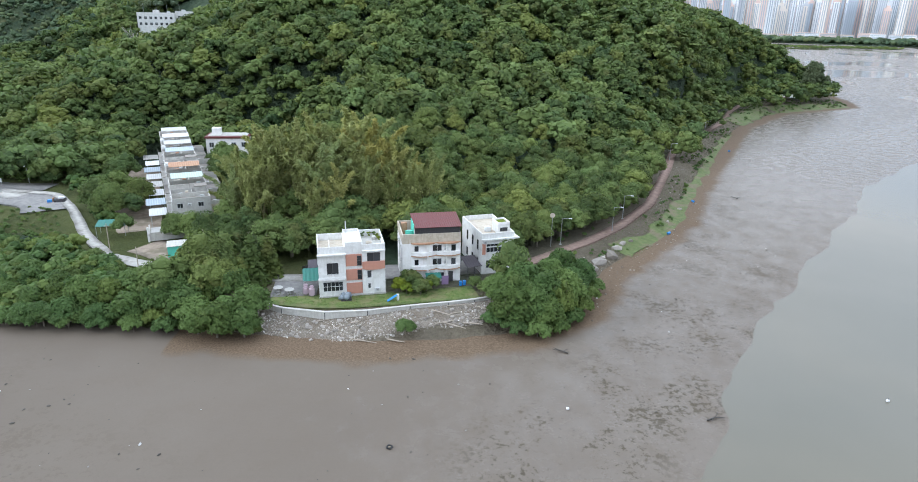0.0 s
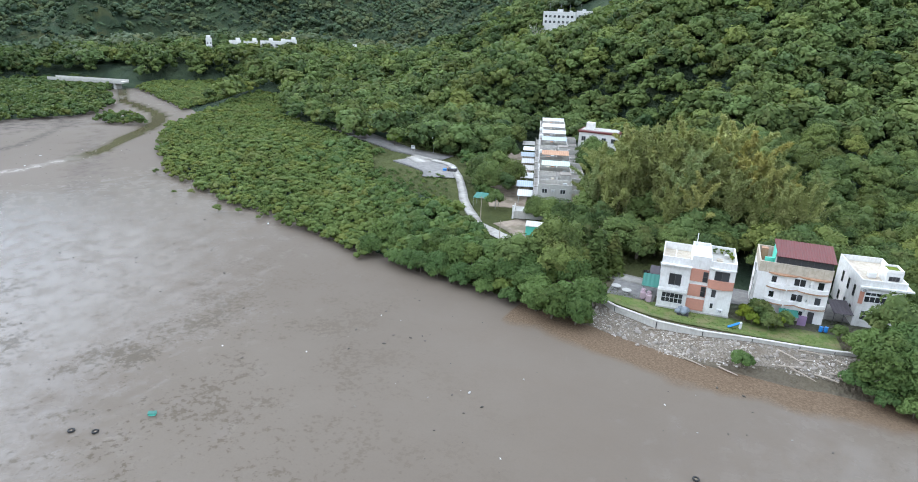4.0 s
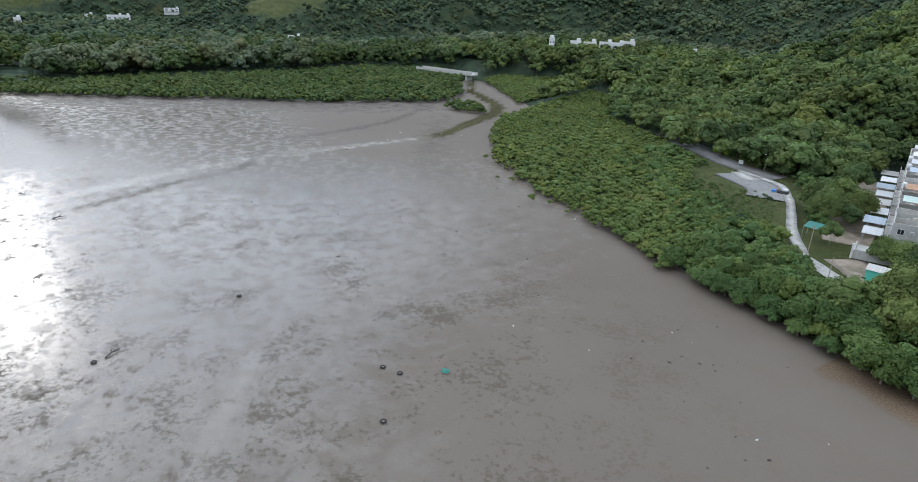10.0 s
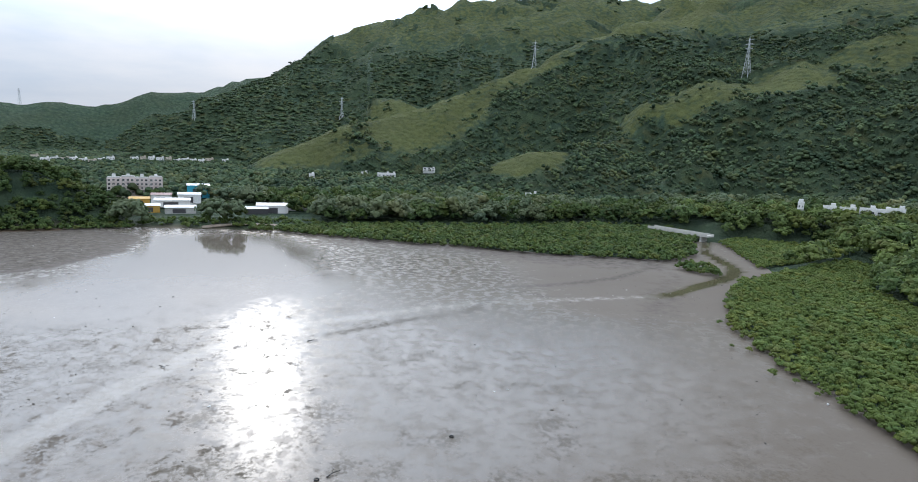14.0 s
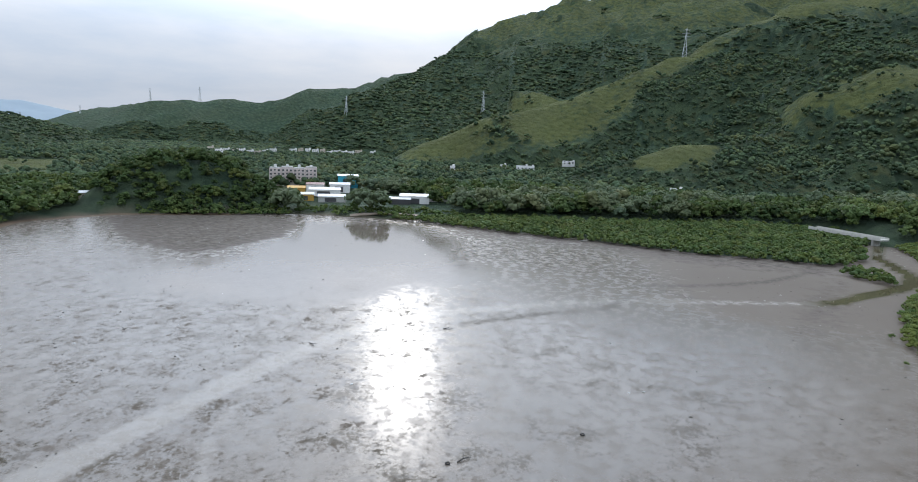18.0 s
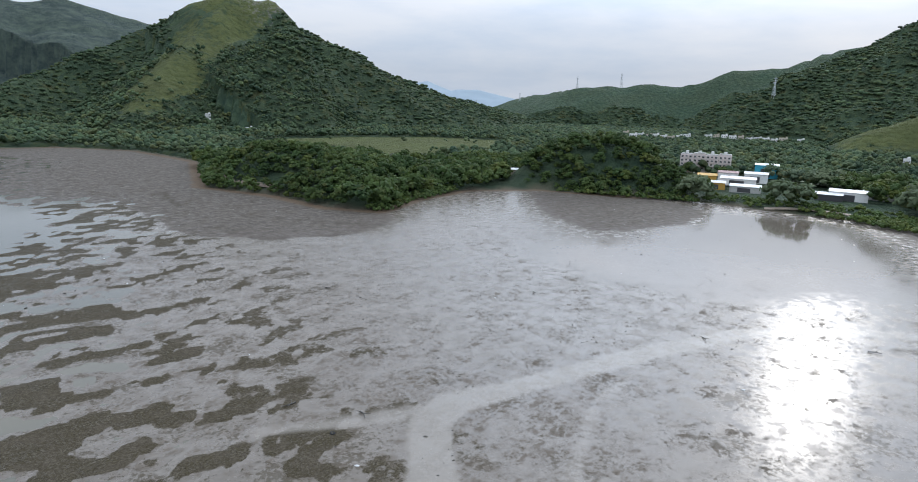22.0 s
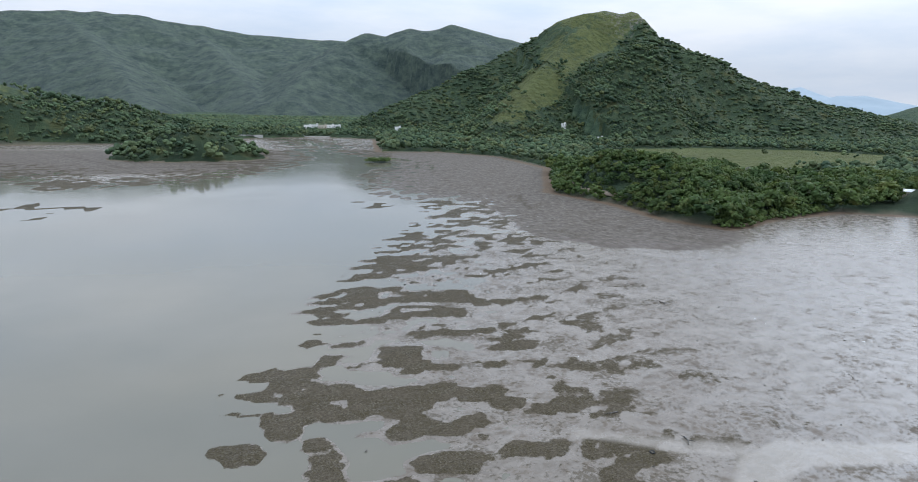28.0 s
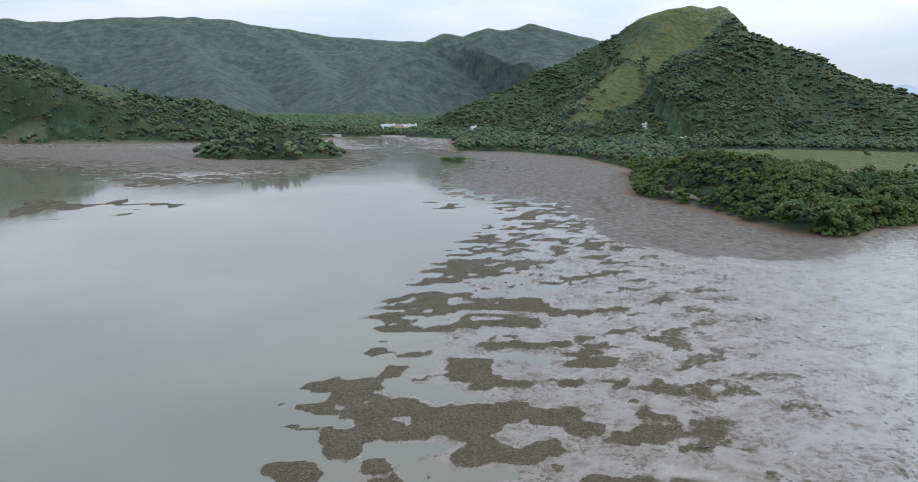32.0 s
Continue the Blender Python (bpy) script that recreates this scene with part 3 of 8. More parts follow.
def height(x, y):
    """The height of the land; below the mud where there is none."""
    x, y = np.asarray(x, float), np.asarray(y, float)
    s = np.maximum(signed(x, y, LAND), signed(x, y, FAR_SHORE))
    isle = 45 * (1 - np.hypot((x - ISLAND[0]) / ISLAND_R[0], (y - ISLAND[1]) / ISLAND_R[1]))
    s = np.maximum(s, isle)
    wob = (fbm(x, y, 9, 3, 5) - 0.5) * 3.0
    low = np.where(s > -4, -0.8 + 0.9 * smooth(-3, 1.5, s + wob) + 2.2 * smooth(2, 12, s), -0.8)
    low = low + np.clip(s - 20, 0, 400) * 0.008 + 1.2 * (fbm(x, y, 60, 3, 8) - 0.5) * smooth(15, 60, s)
    marsh = smooth(-10, 5, np.maximum.reduce([signed(x, y, poly) for poly in (MANGROVE, CREEK_MANGROVE, BELT)]))
    low = low * (1 - marsh) + np.minimum(low, 0.5) * marsh
    h = crest(x, y, RIDGES) + bump(x, y, -228, -322, 72, 85, 17) + bump(x, y, -388, -192, 62, 60, 26)
    h = h + bump(x, y, -352, 295, 150, 130, 10)
    h = h + bump(x, y, ISLAND[0] - 8, ISLAND[1], 62, 44, 19)
    h = np.maximum(h - bump(x, y, -165, 365, 80, 85, 13), 0)
    h = h * (1 + 0.16 * (fbm(x, y, 45, 3, 12) - 0.5)) * smooth(5, 34, s)
    h = h * smooth(3, 24, segment_distance(x, y, PATH_LINE)) * smooth(6, 26, np.hypot(x - 228, y - 428))
    # the levelled ground round the houses and the road
    flat = np.maximum(0, 1 - segment_distance(x, y, [(-30, 111), (-8, 114), (8, 119)]) / 22)
    flat2 = np.maximum(0, 1 - segment_distance(x, y, [(-125, 168), (-100, 160), (-80, 172), (-62, 142)]) / 40)
    flat2 = np.maximum(flat2, 1 - segment_distance(x, y, [(-80, 172), (-95, 213), (-74, 207)]) / 46)
    h = h * (1 - smooth(0.0, 0.6, np.maximum(flat, flat2))) * (1 - marsh)
    return low + h


def polar_grid(angles, radii, centre=(0.0, 0.0)):
    a, r = np.meshgrid(np.radians(angles), radii, indexing="ij")
    x, y = centre[0] - r * np.sin(a), centre[1] + r * np.cos(a)
    na, nr = a.shape
    i = np.arange(na * nr).reshape(na, nr)
    quads = np.stack([i[:-1, :-1], i[:-1, 1:], i[1:, 1:], i[1:, :-1]], -1).reshape(-1, 4)[:, ::-1]
    return x.ravel(), y.ravel(), quads


def grid_mesh(name, x, y, z, quads, material, attrs=(), smoothed=True):
    me = bpy.data.meshes.new(name)
    me.vertices.add(len(x))
    me.vertices.foreach_set("co", np.stack([x, y, z], -1).astype(np.float32).ravel())
    me.loops.add(quads.size)
    me.loops.foreach_set("vertex_index", quads.astype(np.int32).ravel())
    me.polygons.add(len(quads))
    me.polygons.foreach_set("loop_start", np.arange(0, quads.size, quads.shape[1], dtype=np.int32))
    me.polygons.foreach_set("use_smooth", np.full(len(quads), smoothed))
    for key, v in dict(attrs).items():
        me.attributes.new(key, "FLOAT", "POINT").data.foreach_set("value", np.asarray(v, np.float32).ravel())
    me.materials.append(material)
    me.update(calc_edges=True)
    me.validate()
    return me


def spread(a, b, n):
    return np.exp(np.linspace(math.log(a), math.log(b), n))


def slope_grass(x, y, z):
    """Open grassy crests on the mountains."""
    near_q, wide_q = segment_distance(x, y, [polar(a, d) for a, d, _ in RIDGES[1][0]], [16, 45, 80, 72, 84, 74, 40, 20, 20])
    near_p, wide_p = segment_distance(x, y, [polar(a, d) for a, d, _ in RIDGES[2][0]], [70, 90, 120, 135, 120, 70, 42, 45, 60, 90, 120])
    near_s, wide_s = segment_distance(x, y, [polar(a, d) for a, d, _ in RIDGES[5][0]], [95, 78, 70, 34])
    near_t, wide_t = segment_distance(x, y, [polar(a, d) for a, d, _ in RIDGES[4][0][6:11]], [45, 60, 75, 90, 70])
    near_l = segment_distance(x, y, [polar(a, d) for a, d, _ in RIDGES[7][0][:4]])
    g = np.maximum.reduce([0.92 * smooth(1.25, 0.5, near_q / wide_q), 0.9 * smooth(1.25, 0.5, near_p / wide_p), 0.82 * smooth(1.25, 0.4, near_s / wide_s), 0.85 * smooth(1.25, 0.4, near_t / wide_t),
                           0.55 * smooth(110, 20, near_l)])
    g = g * (0.72 + 0.9 * (fbm(x, y, 75, 4, 79) - 0.3))
    g = np.maximum(g, smooth(150, 330, z) * 0.62)
    field = smooth(-12, 14, signed(x, y, FIELD) + 14 * (fbm(x, y, 30, 3, 66) - 0.5)) * 0.95
    return np.maximum(g, field)


FIELD = [polar(147, 600), polar(141, 520), polar(134, 560), polar(126, 640), polar(124, 860), polar(131, 900), polar(139, 860), polar(147, 760)]
GRASS_KNOLL = [polar(72, 668), polar(76, 652), polar(78.5, 670), polar(78, 715), polar(74, 735), polar(71.5, 730)]

# land sheet: fine over the seen half, coarse elsewhere, out to the horizon
ang = np.concatenate([np.arange(-42, 206, 0.55), np.arange(206, 318.1, 2.0)])
rad = np.concatenate([spread(60, 500, 105), spread(505, 2600, 92), spread(2650, 4950, 12)])
gx, gy, gq = polar_grid(ang, rad)
gz = height(gx, gy)
shore_band = smooth(30, 12, signed(gx, gy, LAND)) * smooth(2.0, 6.0, gx + 48) * (gx > -42) * (gx < 300) * (gy > 60)
grass_at = np.maximum(slope_grass(gx, gy, gz), smooth(-14, 16, signed(gx, gy, GRASS_KNOLL)) * 1.0)
village = segment_distance(gx, gy, [(-125, 168), (-100, 160), (-88, 172), (-62, 142), (-52, 122)])
grass_at = np.maximum(grass_at, smooth(34, 22, village) * 1.1)
rock_at = smooth(80, 20, np.hypot(gx - polar(144.8, 1320)[0], gy - polar(144.8, 1320)[1]))
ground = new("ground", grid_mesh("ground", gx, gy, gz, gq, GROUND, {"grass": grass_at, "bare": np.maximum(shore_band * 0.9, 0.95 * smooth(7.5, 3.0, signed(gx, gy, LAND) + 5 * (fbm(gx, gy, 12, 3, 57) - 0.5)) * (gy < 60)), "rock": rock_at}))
tagged(ground, "wooded hills with grassy crests falling to a muddy tidal shore", "terrain", kind="structure")

# far range behind the inlet; haze put in as bluish base colour and faint glow
bx, by, bq = polar_grid(np.arange(118, 216, 0.35), spread(1950, 4900, 110))
bz = crest(bx, by, BACK_RIDGES[:4])
bz = bz * (1 + 0.07 * (fbm(bx, by, 150, 4, 15) - 0.5)) - 3
_d = Nodes("hazy_distant_hills")
_p = _d.pos()
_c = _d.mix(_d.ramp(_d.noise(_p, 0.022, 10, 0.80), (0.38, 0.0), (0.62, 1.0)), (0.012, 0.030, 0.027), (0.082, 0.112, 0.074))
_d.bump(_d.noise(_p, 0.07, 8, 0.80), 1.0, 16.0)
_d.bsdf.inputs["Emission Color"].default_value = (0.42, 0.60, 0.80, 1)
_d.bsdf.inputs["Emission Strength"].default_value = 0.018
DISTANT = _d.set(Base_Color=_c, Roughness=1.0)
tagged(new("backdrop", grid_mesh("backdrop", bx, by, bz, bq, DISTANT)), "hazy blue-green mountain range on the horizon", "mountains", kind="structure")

# pale peaks farther still, their haze painted as pale blue colour with emission
hx, hy, hq = polar_grid(np.arange(117, 142, 0.25), np.linspace(4250, 4940, 24))
hz = crest(hx, hy, BACK_RIDGES[4:]) * (1 + 0.10 * (fbm(hx, hy, 160, 4, 16) - 0.5)) - 4
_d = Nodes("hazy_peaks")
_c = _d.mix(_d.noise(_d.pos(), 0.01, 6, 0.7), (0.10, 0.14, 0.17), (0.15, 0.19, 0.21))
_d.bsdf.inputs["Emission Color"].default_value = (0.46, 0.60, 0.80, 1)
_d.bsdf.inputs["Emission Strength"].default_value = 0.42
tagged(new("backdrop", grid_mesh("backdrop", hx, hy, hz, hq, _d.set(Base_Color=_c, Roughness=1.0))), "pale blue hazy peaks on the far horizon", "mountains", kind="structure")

# tidal flat
ang = np.concatenate([np.arange(-46, 206, 0.42), np.arange(206, 314.1, 2.0)])
rad = np.concatenate([[0.02, 3.0, 8.0], spread(14, 420, 225), spread(424, 1000, 96), spread(1030, 2600, 26)])
mx, my, mq = polar_grid(ang, rad)
sea = signed(mx, my, SEA) + 9 * (fbm(mx, my, 40, 4, 61) - 0.5) + 5 * (fbm(mx, my, 11, 3, 62) - 0.5)
land_d = np.maximum(signed(mx, my, LAND), signed(mx, my, FAR_SHORE))
south = smooth(-5, -70, my)
wx_, wy_ = mx + 9 * (fbm(mx, my, 22, 2, 3) - 0.5), my + 8 * (fbm(mx, my, 22, 2, 4) - 0.5)
lump = fbm(wx_ / 1.5, wy_, 4.8, 4, 23)
lump = lump + (fbm(wx_ / 2.6, wy_, 3.4, 4, 21) - lump) * smooth(-112, -135, my)
lump = lump + (fbm(wx_ / 2.2, wy_, 2.9, 3, 24) - lump) * smooth(-185, -215, my)
edge = -sea
mz = 0.0045 * np.clip(edge, -40, 60) + (lump - 0.49) * 1.05 * smooth(-14, 4, edge) * smooth(75, 20, edge) * south
pools = smooth(0.50, 0.60, fbm(mx + 40 * (fbm(mx, my, 120, 2, 45) - 0.5), my, 85, 4, 44)) * smooth(330, 420, my) * smooth(80, 160, mx)
mz = mz - 0.6 * pools
bars_at = (fbm((mx + 8 * fbm(mx, my, 15, 2, 46)) / 1.8, my + 10 * fbm(mx, my, 13, 2, 47), 8, 4, 43) - 0.52) * 1.2
bars_at = bars_at * np.maximum(smooth(36, 8, np.hypot((mx - 98) / 1.5, my + 325)), smooth(15, 3, np.hypot((mx + 66) / 1.4, my + 312)))
mz = np.maximum(mz, np.where(bars_at > 0.01, bars_at, -9))
reef = np.hypot((mx - ISLAND[0]) / ISLAND_R[0], (my - ISLAND[1]) / ISLAND_R[1])
mz = np.maximum(mz, np.where(reef < 1.35, smooth(1.35, 1.02, reef) * 0.5 - 0.2, -9))
belt_at = smooth(-14, 0, edge) * south
weed_at = belt_at * smooth(0.44, 0.58, lump + 0.03 * smooth(30, 4, edge) - 0.035 * smooth(30, 62, edge) - 0.05 * smooth(62, 110, edge)) * (0.95 - 0.40 * smooth(25, 75, edge)) * smooth(128, 70, edge)
weed_at = np.maximum(weed_at, 0.40 * smooth(-4, 14, signed(mx, my, REEF)))
weed_at = np.maximum(weed_at, 0.42 * smooth(40, 12, np.hypot(mx + 292, (my - 16) / 0.8)))
weed_at = np.maximum(weed_at, 0.85 * smooth(0.0, 0.02, bars_at))
firm_in = smooth(-5, 5, signed(mx, my, FIRM) + 12 * (fbm(mx, my, 18, 3, 64) - 0.5))
weed_at = np.maximum(weed_at * (1 - 0.7 * firm_in), 0.34 * firm_in)
speck_at = 0.50 * smooth(46, 14, np.hypot(mx + 62, my - 22))
speck_at = np.maximum(speck_at, 0.85 * smooth(17, 4, segment_distance(mx, my, [(12, 62), (20, 72), (32, 82), (44, 98), (42, 110)])))
speck_at = np.maximum(speck_at, 0.55 * smooth(30, 6, segment_distance(mx, my, [(44, 108), (62, 142), (84, 186)])))
speck_at = np.maximum(speck_at, 0.75 * smooth(140, 50, edge) * south)
speck_at = np.maximum(speck_at, 0.6 * smooth(130, 60, np.hypot(mx + 115, my + 20)))
runnel_at = np.maximum(smooth(45, -20, my) * 0.9, 0.05) * smooth(-10, 10, edge) * (1 - 0.7 * smooth(-10, 10, signed(mx, my, STILL)))
ch_d, ch_w = segment_distance(mx, my, CHANNEL, CHANNEL_WIDE)
chan_at = smooth(1.15, 0.9, (ch_d + 1.3 * (fbm(mx, my, 7, 3, 9) - 0.5)) / ch_w)
for rill, half, deep in zip(RILLS, (1.3, 0.9, 1.0), (0.8, 0.6, 0.25)):
    chan_at = np.maximum(chan_at, deep * smooth(1.5, 0.4, (segment_distance(mx, my, rill) + 3.2 * (fbm(mx, my, 6, 3, 19) - 0.5)) / half))
creek_at = smooth(4.0, 3.0, segment_distance(mx, my, CREEK) + 2 * (fbm(mx, my, 6, 2, 10) - 0.5)) * smooth(96, 112, my)
bank_shade_weed_at = np.zeros(mx.shape)
for line_ in BANK_SHADE_WEED:
    bank_shade_weed_at = np.maximum(bank_shade_weed_at, smooth(2.6, 0.8, segment_distance(mx, my, line_) + 2.4 * (fbm(mx, my, 8, 3, 67) - 0.5)))
az_m = np.degrees(np.arctan2(-mx, my)) % 360
dry_at = np.maximum.reduce([0.95 * firm_in, 0.80 * smooth(-6, 10, signed(mx, my, REEF)), 0.62 * smooth(-60, -6, land_d) * smooth(56, 64, az_m) * smooth(102, 92, az_m), 0.9 * smooth(2.1, 1.6, reef) * smooth(0, 8, edge),
                            0.85 * smooth(-4, 14, edge) * smooth(-430, -500, my) * smooth(-760, -640, my)])
mirror_at = smooth(-14, 12, signed(mx, my, STILL) + 16 * (fbm(mx, my, 30, 3, 68) - 0.5))
film_at = 0.50 - 0.17 * smooth(10, -45, my) + 0.5 * mirror_at + 0.3 * smooth(60, 5, edge) * south + (0.20 + 0.16 * smooth(-20, 20, my)) * smooth(90, 50, my) * smooth(-50, -110, mx) - 0.40 * smooth(25, 75, my) * smooth(-165, -200, mx) - 0.36 * smooth(0, 55, my) * smooth(-150, -60, mx) * smooth(20, 60, edge) + 0.40 * smooth(130, 260, my)
rim_at = smooth(-9, 1, land_d) * (1 - 0.75 * (mx < -45) * (my > -150))
mudflat = new("mudflat", grid_mesh("mudflat", mx, my, mz, mq, MUD, {"weed": weed_at, "channel": chan_at, "creek": creek_at, "film": film_at, "rim": rim_at, "speck": speck_at, "runnel": runnel_at, "dry": dry_at, "mirror": mirror_at, "step": bank_shade_weed_at}))
tagged(mudflat, "wet brown tidal mudflat with weed patches and silt channels", "mudflat", kind="structure")

wx, wy, wq = polar_grid(np.arange(0, 360.1, 3.0), np.concatenate([[0.02], spread(20, 4950, 24)]))
tagged(new("water", grid_mesh("water", wx, wy, np.zeros_like(wx), wq, WATER)), "calm grey-green shallow sea over the mudflat", "water", kind="structure")
# ---- plants ----
RNG = np.random.default_rng(7)
_t = (1 + 5 ** 0.5) / 2
ICO_V = np.array([(-1, _t, 0), (1, _t, 0), (-1, -_t, 0), (1, -_t, 0), (0, -1, _t), (0, 1, _t), (0, -1, -_t), (0, 1, -_t), (_t, 0, -1), (_t, 0, 1), (-_t, 0, -1), (-_t, 0, 1)]) / math.hypot(1, _t)
ICO_F = np.array([(0, 11, 5), (0, 5, 1), (0, 1, 7), (0, 7, 10), (0, 10, 11), (1, 5, 9), (5, 11, 4), (11, 10, 2), (10, 7, 6), (7, 1, 8),
                  (3, 9, 4), (3, 4, 2), (3, 2, 6), (3, 6, 8), (3, 8, 9), (4, 9, 5), (2, 4, 11), (6, 2, 10), (8, 6, 7), (9, 8, 1)])


def tri_mesh(name, v, f, material, smoothed=False, attrs=()):
    return grid_mesh(name, v[:, 0], v[:, 1], v[:, 2], f, material, attrs, smoothed)


def cards(points, normals, size, rng, long=1.25):
    """Leaf sprays: one small bent quad at each point, as two triangles."""
    n = len(points)
    nn = normals + rng.normal(0, 0.45, (n, 3))
    nn /= np.linalg.norm(nn, axis=1)[:, None] + 1e-9
    a = np.cross(nn, rng.normal(0, 1, (n, 3)))
    a /= np.linalg.norm(a, axis=1)[:, None] + 1e-9
    b = np.cross(nn, a)
    s = (size * rng.uniform(0.65, 1.35, n))[:, None]
    p = np.stack([points + a * s * long * 0.5, points + b * s * 0.5 - nn * s * 0.12, points - a * s * long * 0.5, points - b * s * 0.5 - nn * s * 0.12], 1).reshape(-1, 3)
    i = np.arange(n)[:, None] * 4
    return p, np.concatenate([i + [0, 1, 2], i + [0, 2, 3]])


def crown(seed, radius, tall, lobes, sprays, size, base=0.0, hull=0.86, flat=0.8):
    """A crown of lobes with leaf sprays over them, on the ground at base; uneven outline with gaps."""
    rng = np.random.default_rng(seed)
    c, r = [], []
    for k in range(lobes):
        a = 2.4 * k + rng.uniform(-0.5, 0.5)
        q = math.sqrt((k + 0.5) / lobes)
        up = (1 - q * q) * 0.75 + rng.uniform(0, 0.22)
        c.append((math.cos(a) * q * radius * 0.72, math.sin(a) * q * radius * 0.72, base + tall * (0.22 + 0.62 * up)))
        r.append(radius * rng.uniform(0.30, 0.46) * (1.15 - 0.2 * q))
    c, r = np.array(c), np.array(r)
    vs, fs, n0 = [], [], 0
    for k in range(lobes):
        v = ICO_V * (1 + rng.uniform(-0.16, 0.16, (12, 1))) * r[k] * hull * (1, 1, flat) + c[k]
        vs.append(v), fs.append(ICO_F + n0)
        n0 += 12
    if sprays:
        d = rng.normal(0, 1, (sprays * 2, 3))
        d /= np.linalg.norm(d, axis=1)[:, None]
        d[:, 2] = np.where(d[:, 2] < -0.25, -d[:, 2], d[:, 2])
        k = rng.integers(0, lobes, sprays * 2)
        p = c[k] + d * r[k][:, None] * (1, 1, flat) * rng.uniform(0.86, 1.12, (sprays * 2, 1))
        deep = np.min(np.linalg.norm((p[:, None] - c[None]) / (1, 1, flat), axis=2) / r[None], axis=1)
        keep = np.argsort(-deep)[:sprays]
        pv, pf = cards(p[keep], d[keep] + (0, 0, 0.35), size, rng)
        vs.append(pv), fs.append(pf + n0)
    return np.concatenate(vs), np.concatenate(fs)


def tube(points, radii, sides=6):
    """A tapered tube along points: vertices and triangles."""
    pts = np.array(points, float)
    vs, fs = [], []
    for i, p in enumerate(pts):
        d = pts[min(i + 1, len(pts) - 1)] - pts[max(i - 1, 0)]
        d /= np.linalg.norm(d) + 1e-9
        a = np.cross(d, (0.3, 0.9, 0.1))
        a /= np.linalg.norm(a) + 1e-9
        b = np.cross(d, a)
        w = np.arange(sides) * 2 * math.pi / sides
        vs.append(p + radii[i] * (np.cos(w)[:, None] * a + np.sin(w)[:, None] * b))
    for i in range(len(pts) - 1):
        for j in range(sides):
            k = (j + 1) % sides
            o = i * sides
            fs += [(o + j, o + sides + k, o + k), (o + j, o + sides + j, o + sides + k)]
    return np.concatenate(vs), np.array(fs)


def join(*pieces):
    vs, fs, n = [], [], 0
    for v, f in pieces:
        vs.append(v), fs.append(f + n)
        n += len(v)
    return np.concatenate(vs), np.concatenate(fs)


TONE = {"last": None}


def scatter(templates, x, y, z, scale, rng, lift=0.0):
    """Turned and scaled copies of the templates' triangles, joined into one set."""
    which = rng.integers(0, len(templates), len(x))
    own = rng.uniform(0, 1, len(x))
    tones = []
    turn = rng.uniform(0, 2 * math.pi, len(x))
    wide = rng.uniform(0.88, 1.14, len(x))
    vs, fs, n0 = [], [], 0
    for k, (v, f) in enumerate(templates):
        m = np.where(which == k)[0]
        if not len(m):
            continue
        c, s = np.cos(turn[m])[:, None], np.sin(turn[m])[:, None]
        sc, wd = scale[m][:, None], wide[m][:, None]
        px = (v[None, :, 0] * c - v[None, :, 1] * s) * sc * wd + x[m][:, None]
        py = (v[None, :, 0] * s + v[None, :, 1] * c) * sc * wd + y[m][:, None]
        pz = v[None, :, 2] * sc + z[m][:, None] + lift
        vs.append(np.stack([px, py, pz], -1).reshape(-1, 3))
        tones.append(np.repeat(own[m], len(v)))
        fs.append((f[None] + (np.arange(len(m)) * len(v))[:, None, None]).reshape(-1, 3) + n0)
        n0 += len(m) * len(v)
    TONE["last"] = np.concatenate(tones)
    return np.concatenate(vs), np.concatenate(fs)


def jitter(x0, x1, y0, y1, step, rng):
    gx_, gy_ = np.meshgrid(np.arange(x0, x1, step), np.arange(y0, y1, step))
    gx_, gy_ = gx_.ravel(), gy_.ravel()
    return gx_ + rng.uniform(-0.42, 0.42, gx_.size) * step, gy_ + rng.uniform(-0.42, 0.42, gx_.size) * step


def bearing(x, y):
    return np.degrees(np.arctan2(-x, y)) % 360, np.hypot(x, y)


# ground kept free of trees: yards, roads, buildings, fields
ROAD = [(-150, 176), (-123, 168), (-106, 165), (-93, 150), (-82, 134), (-70, 121), (-58, 116), (-49, 111.5), (-30, 112), (-26, 112)]
CLEAR = [(ROAD, 4.2), (PATH_LINE, 2.8), ([(-25, 112), (-10, 113), (8, 118)], 11.0), ([(-30, 101), (-10, 100), (4, 104)], 5.5),
         ([(-96, 214), (-62, 142)], 9.0), ([(-92, 190), (-70, 146)], 6.0), ([(-124, 160), (-100, 165)], 11.0), ([(-84, 206), (-64, 206)], 7.5), ([(-68, 142), (-56, 127)], 8.0),
         ([(12, 118), (33, 122), (44, 136), (60, 159), (74, 189), (108, 254), (140, 313), (183, 366)], 9.0), (CREEK, 9.0), ([(222, 434), (258, 440)], 9.0), ([polar(119.5, 392), polar(122, 399), polar(125, 391), polar(128, 368)], 8.0), ([polar(124, 460), polar(123.6, 405)], 5.0), ([polar(23.8, 470), polar(23.8, 445), polar(21.2, 462), polar(21.2, 485)], 15.0)]
SCRUB_STRIP = [(-74, 92), (-97, 118), (-118, 140), (-158, 163), (-156, 182), (-123, 170), (-104, 162), (-92, 146), (-68, 119), (-48, 108)]


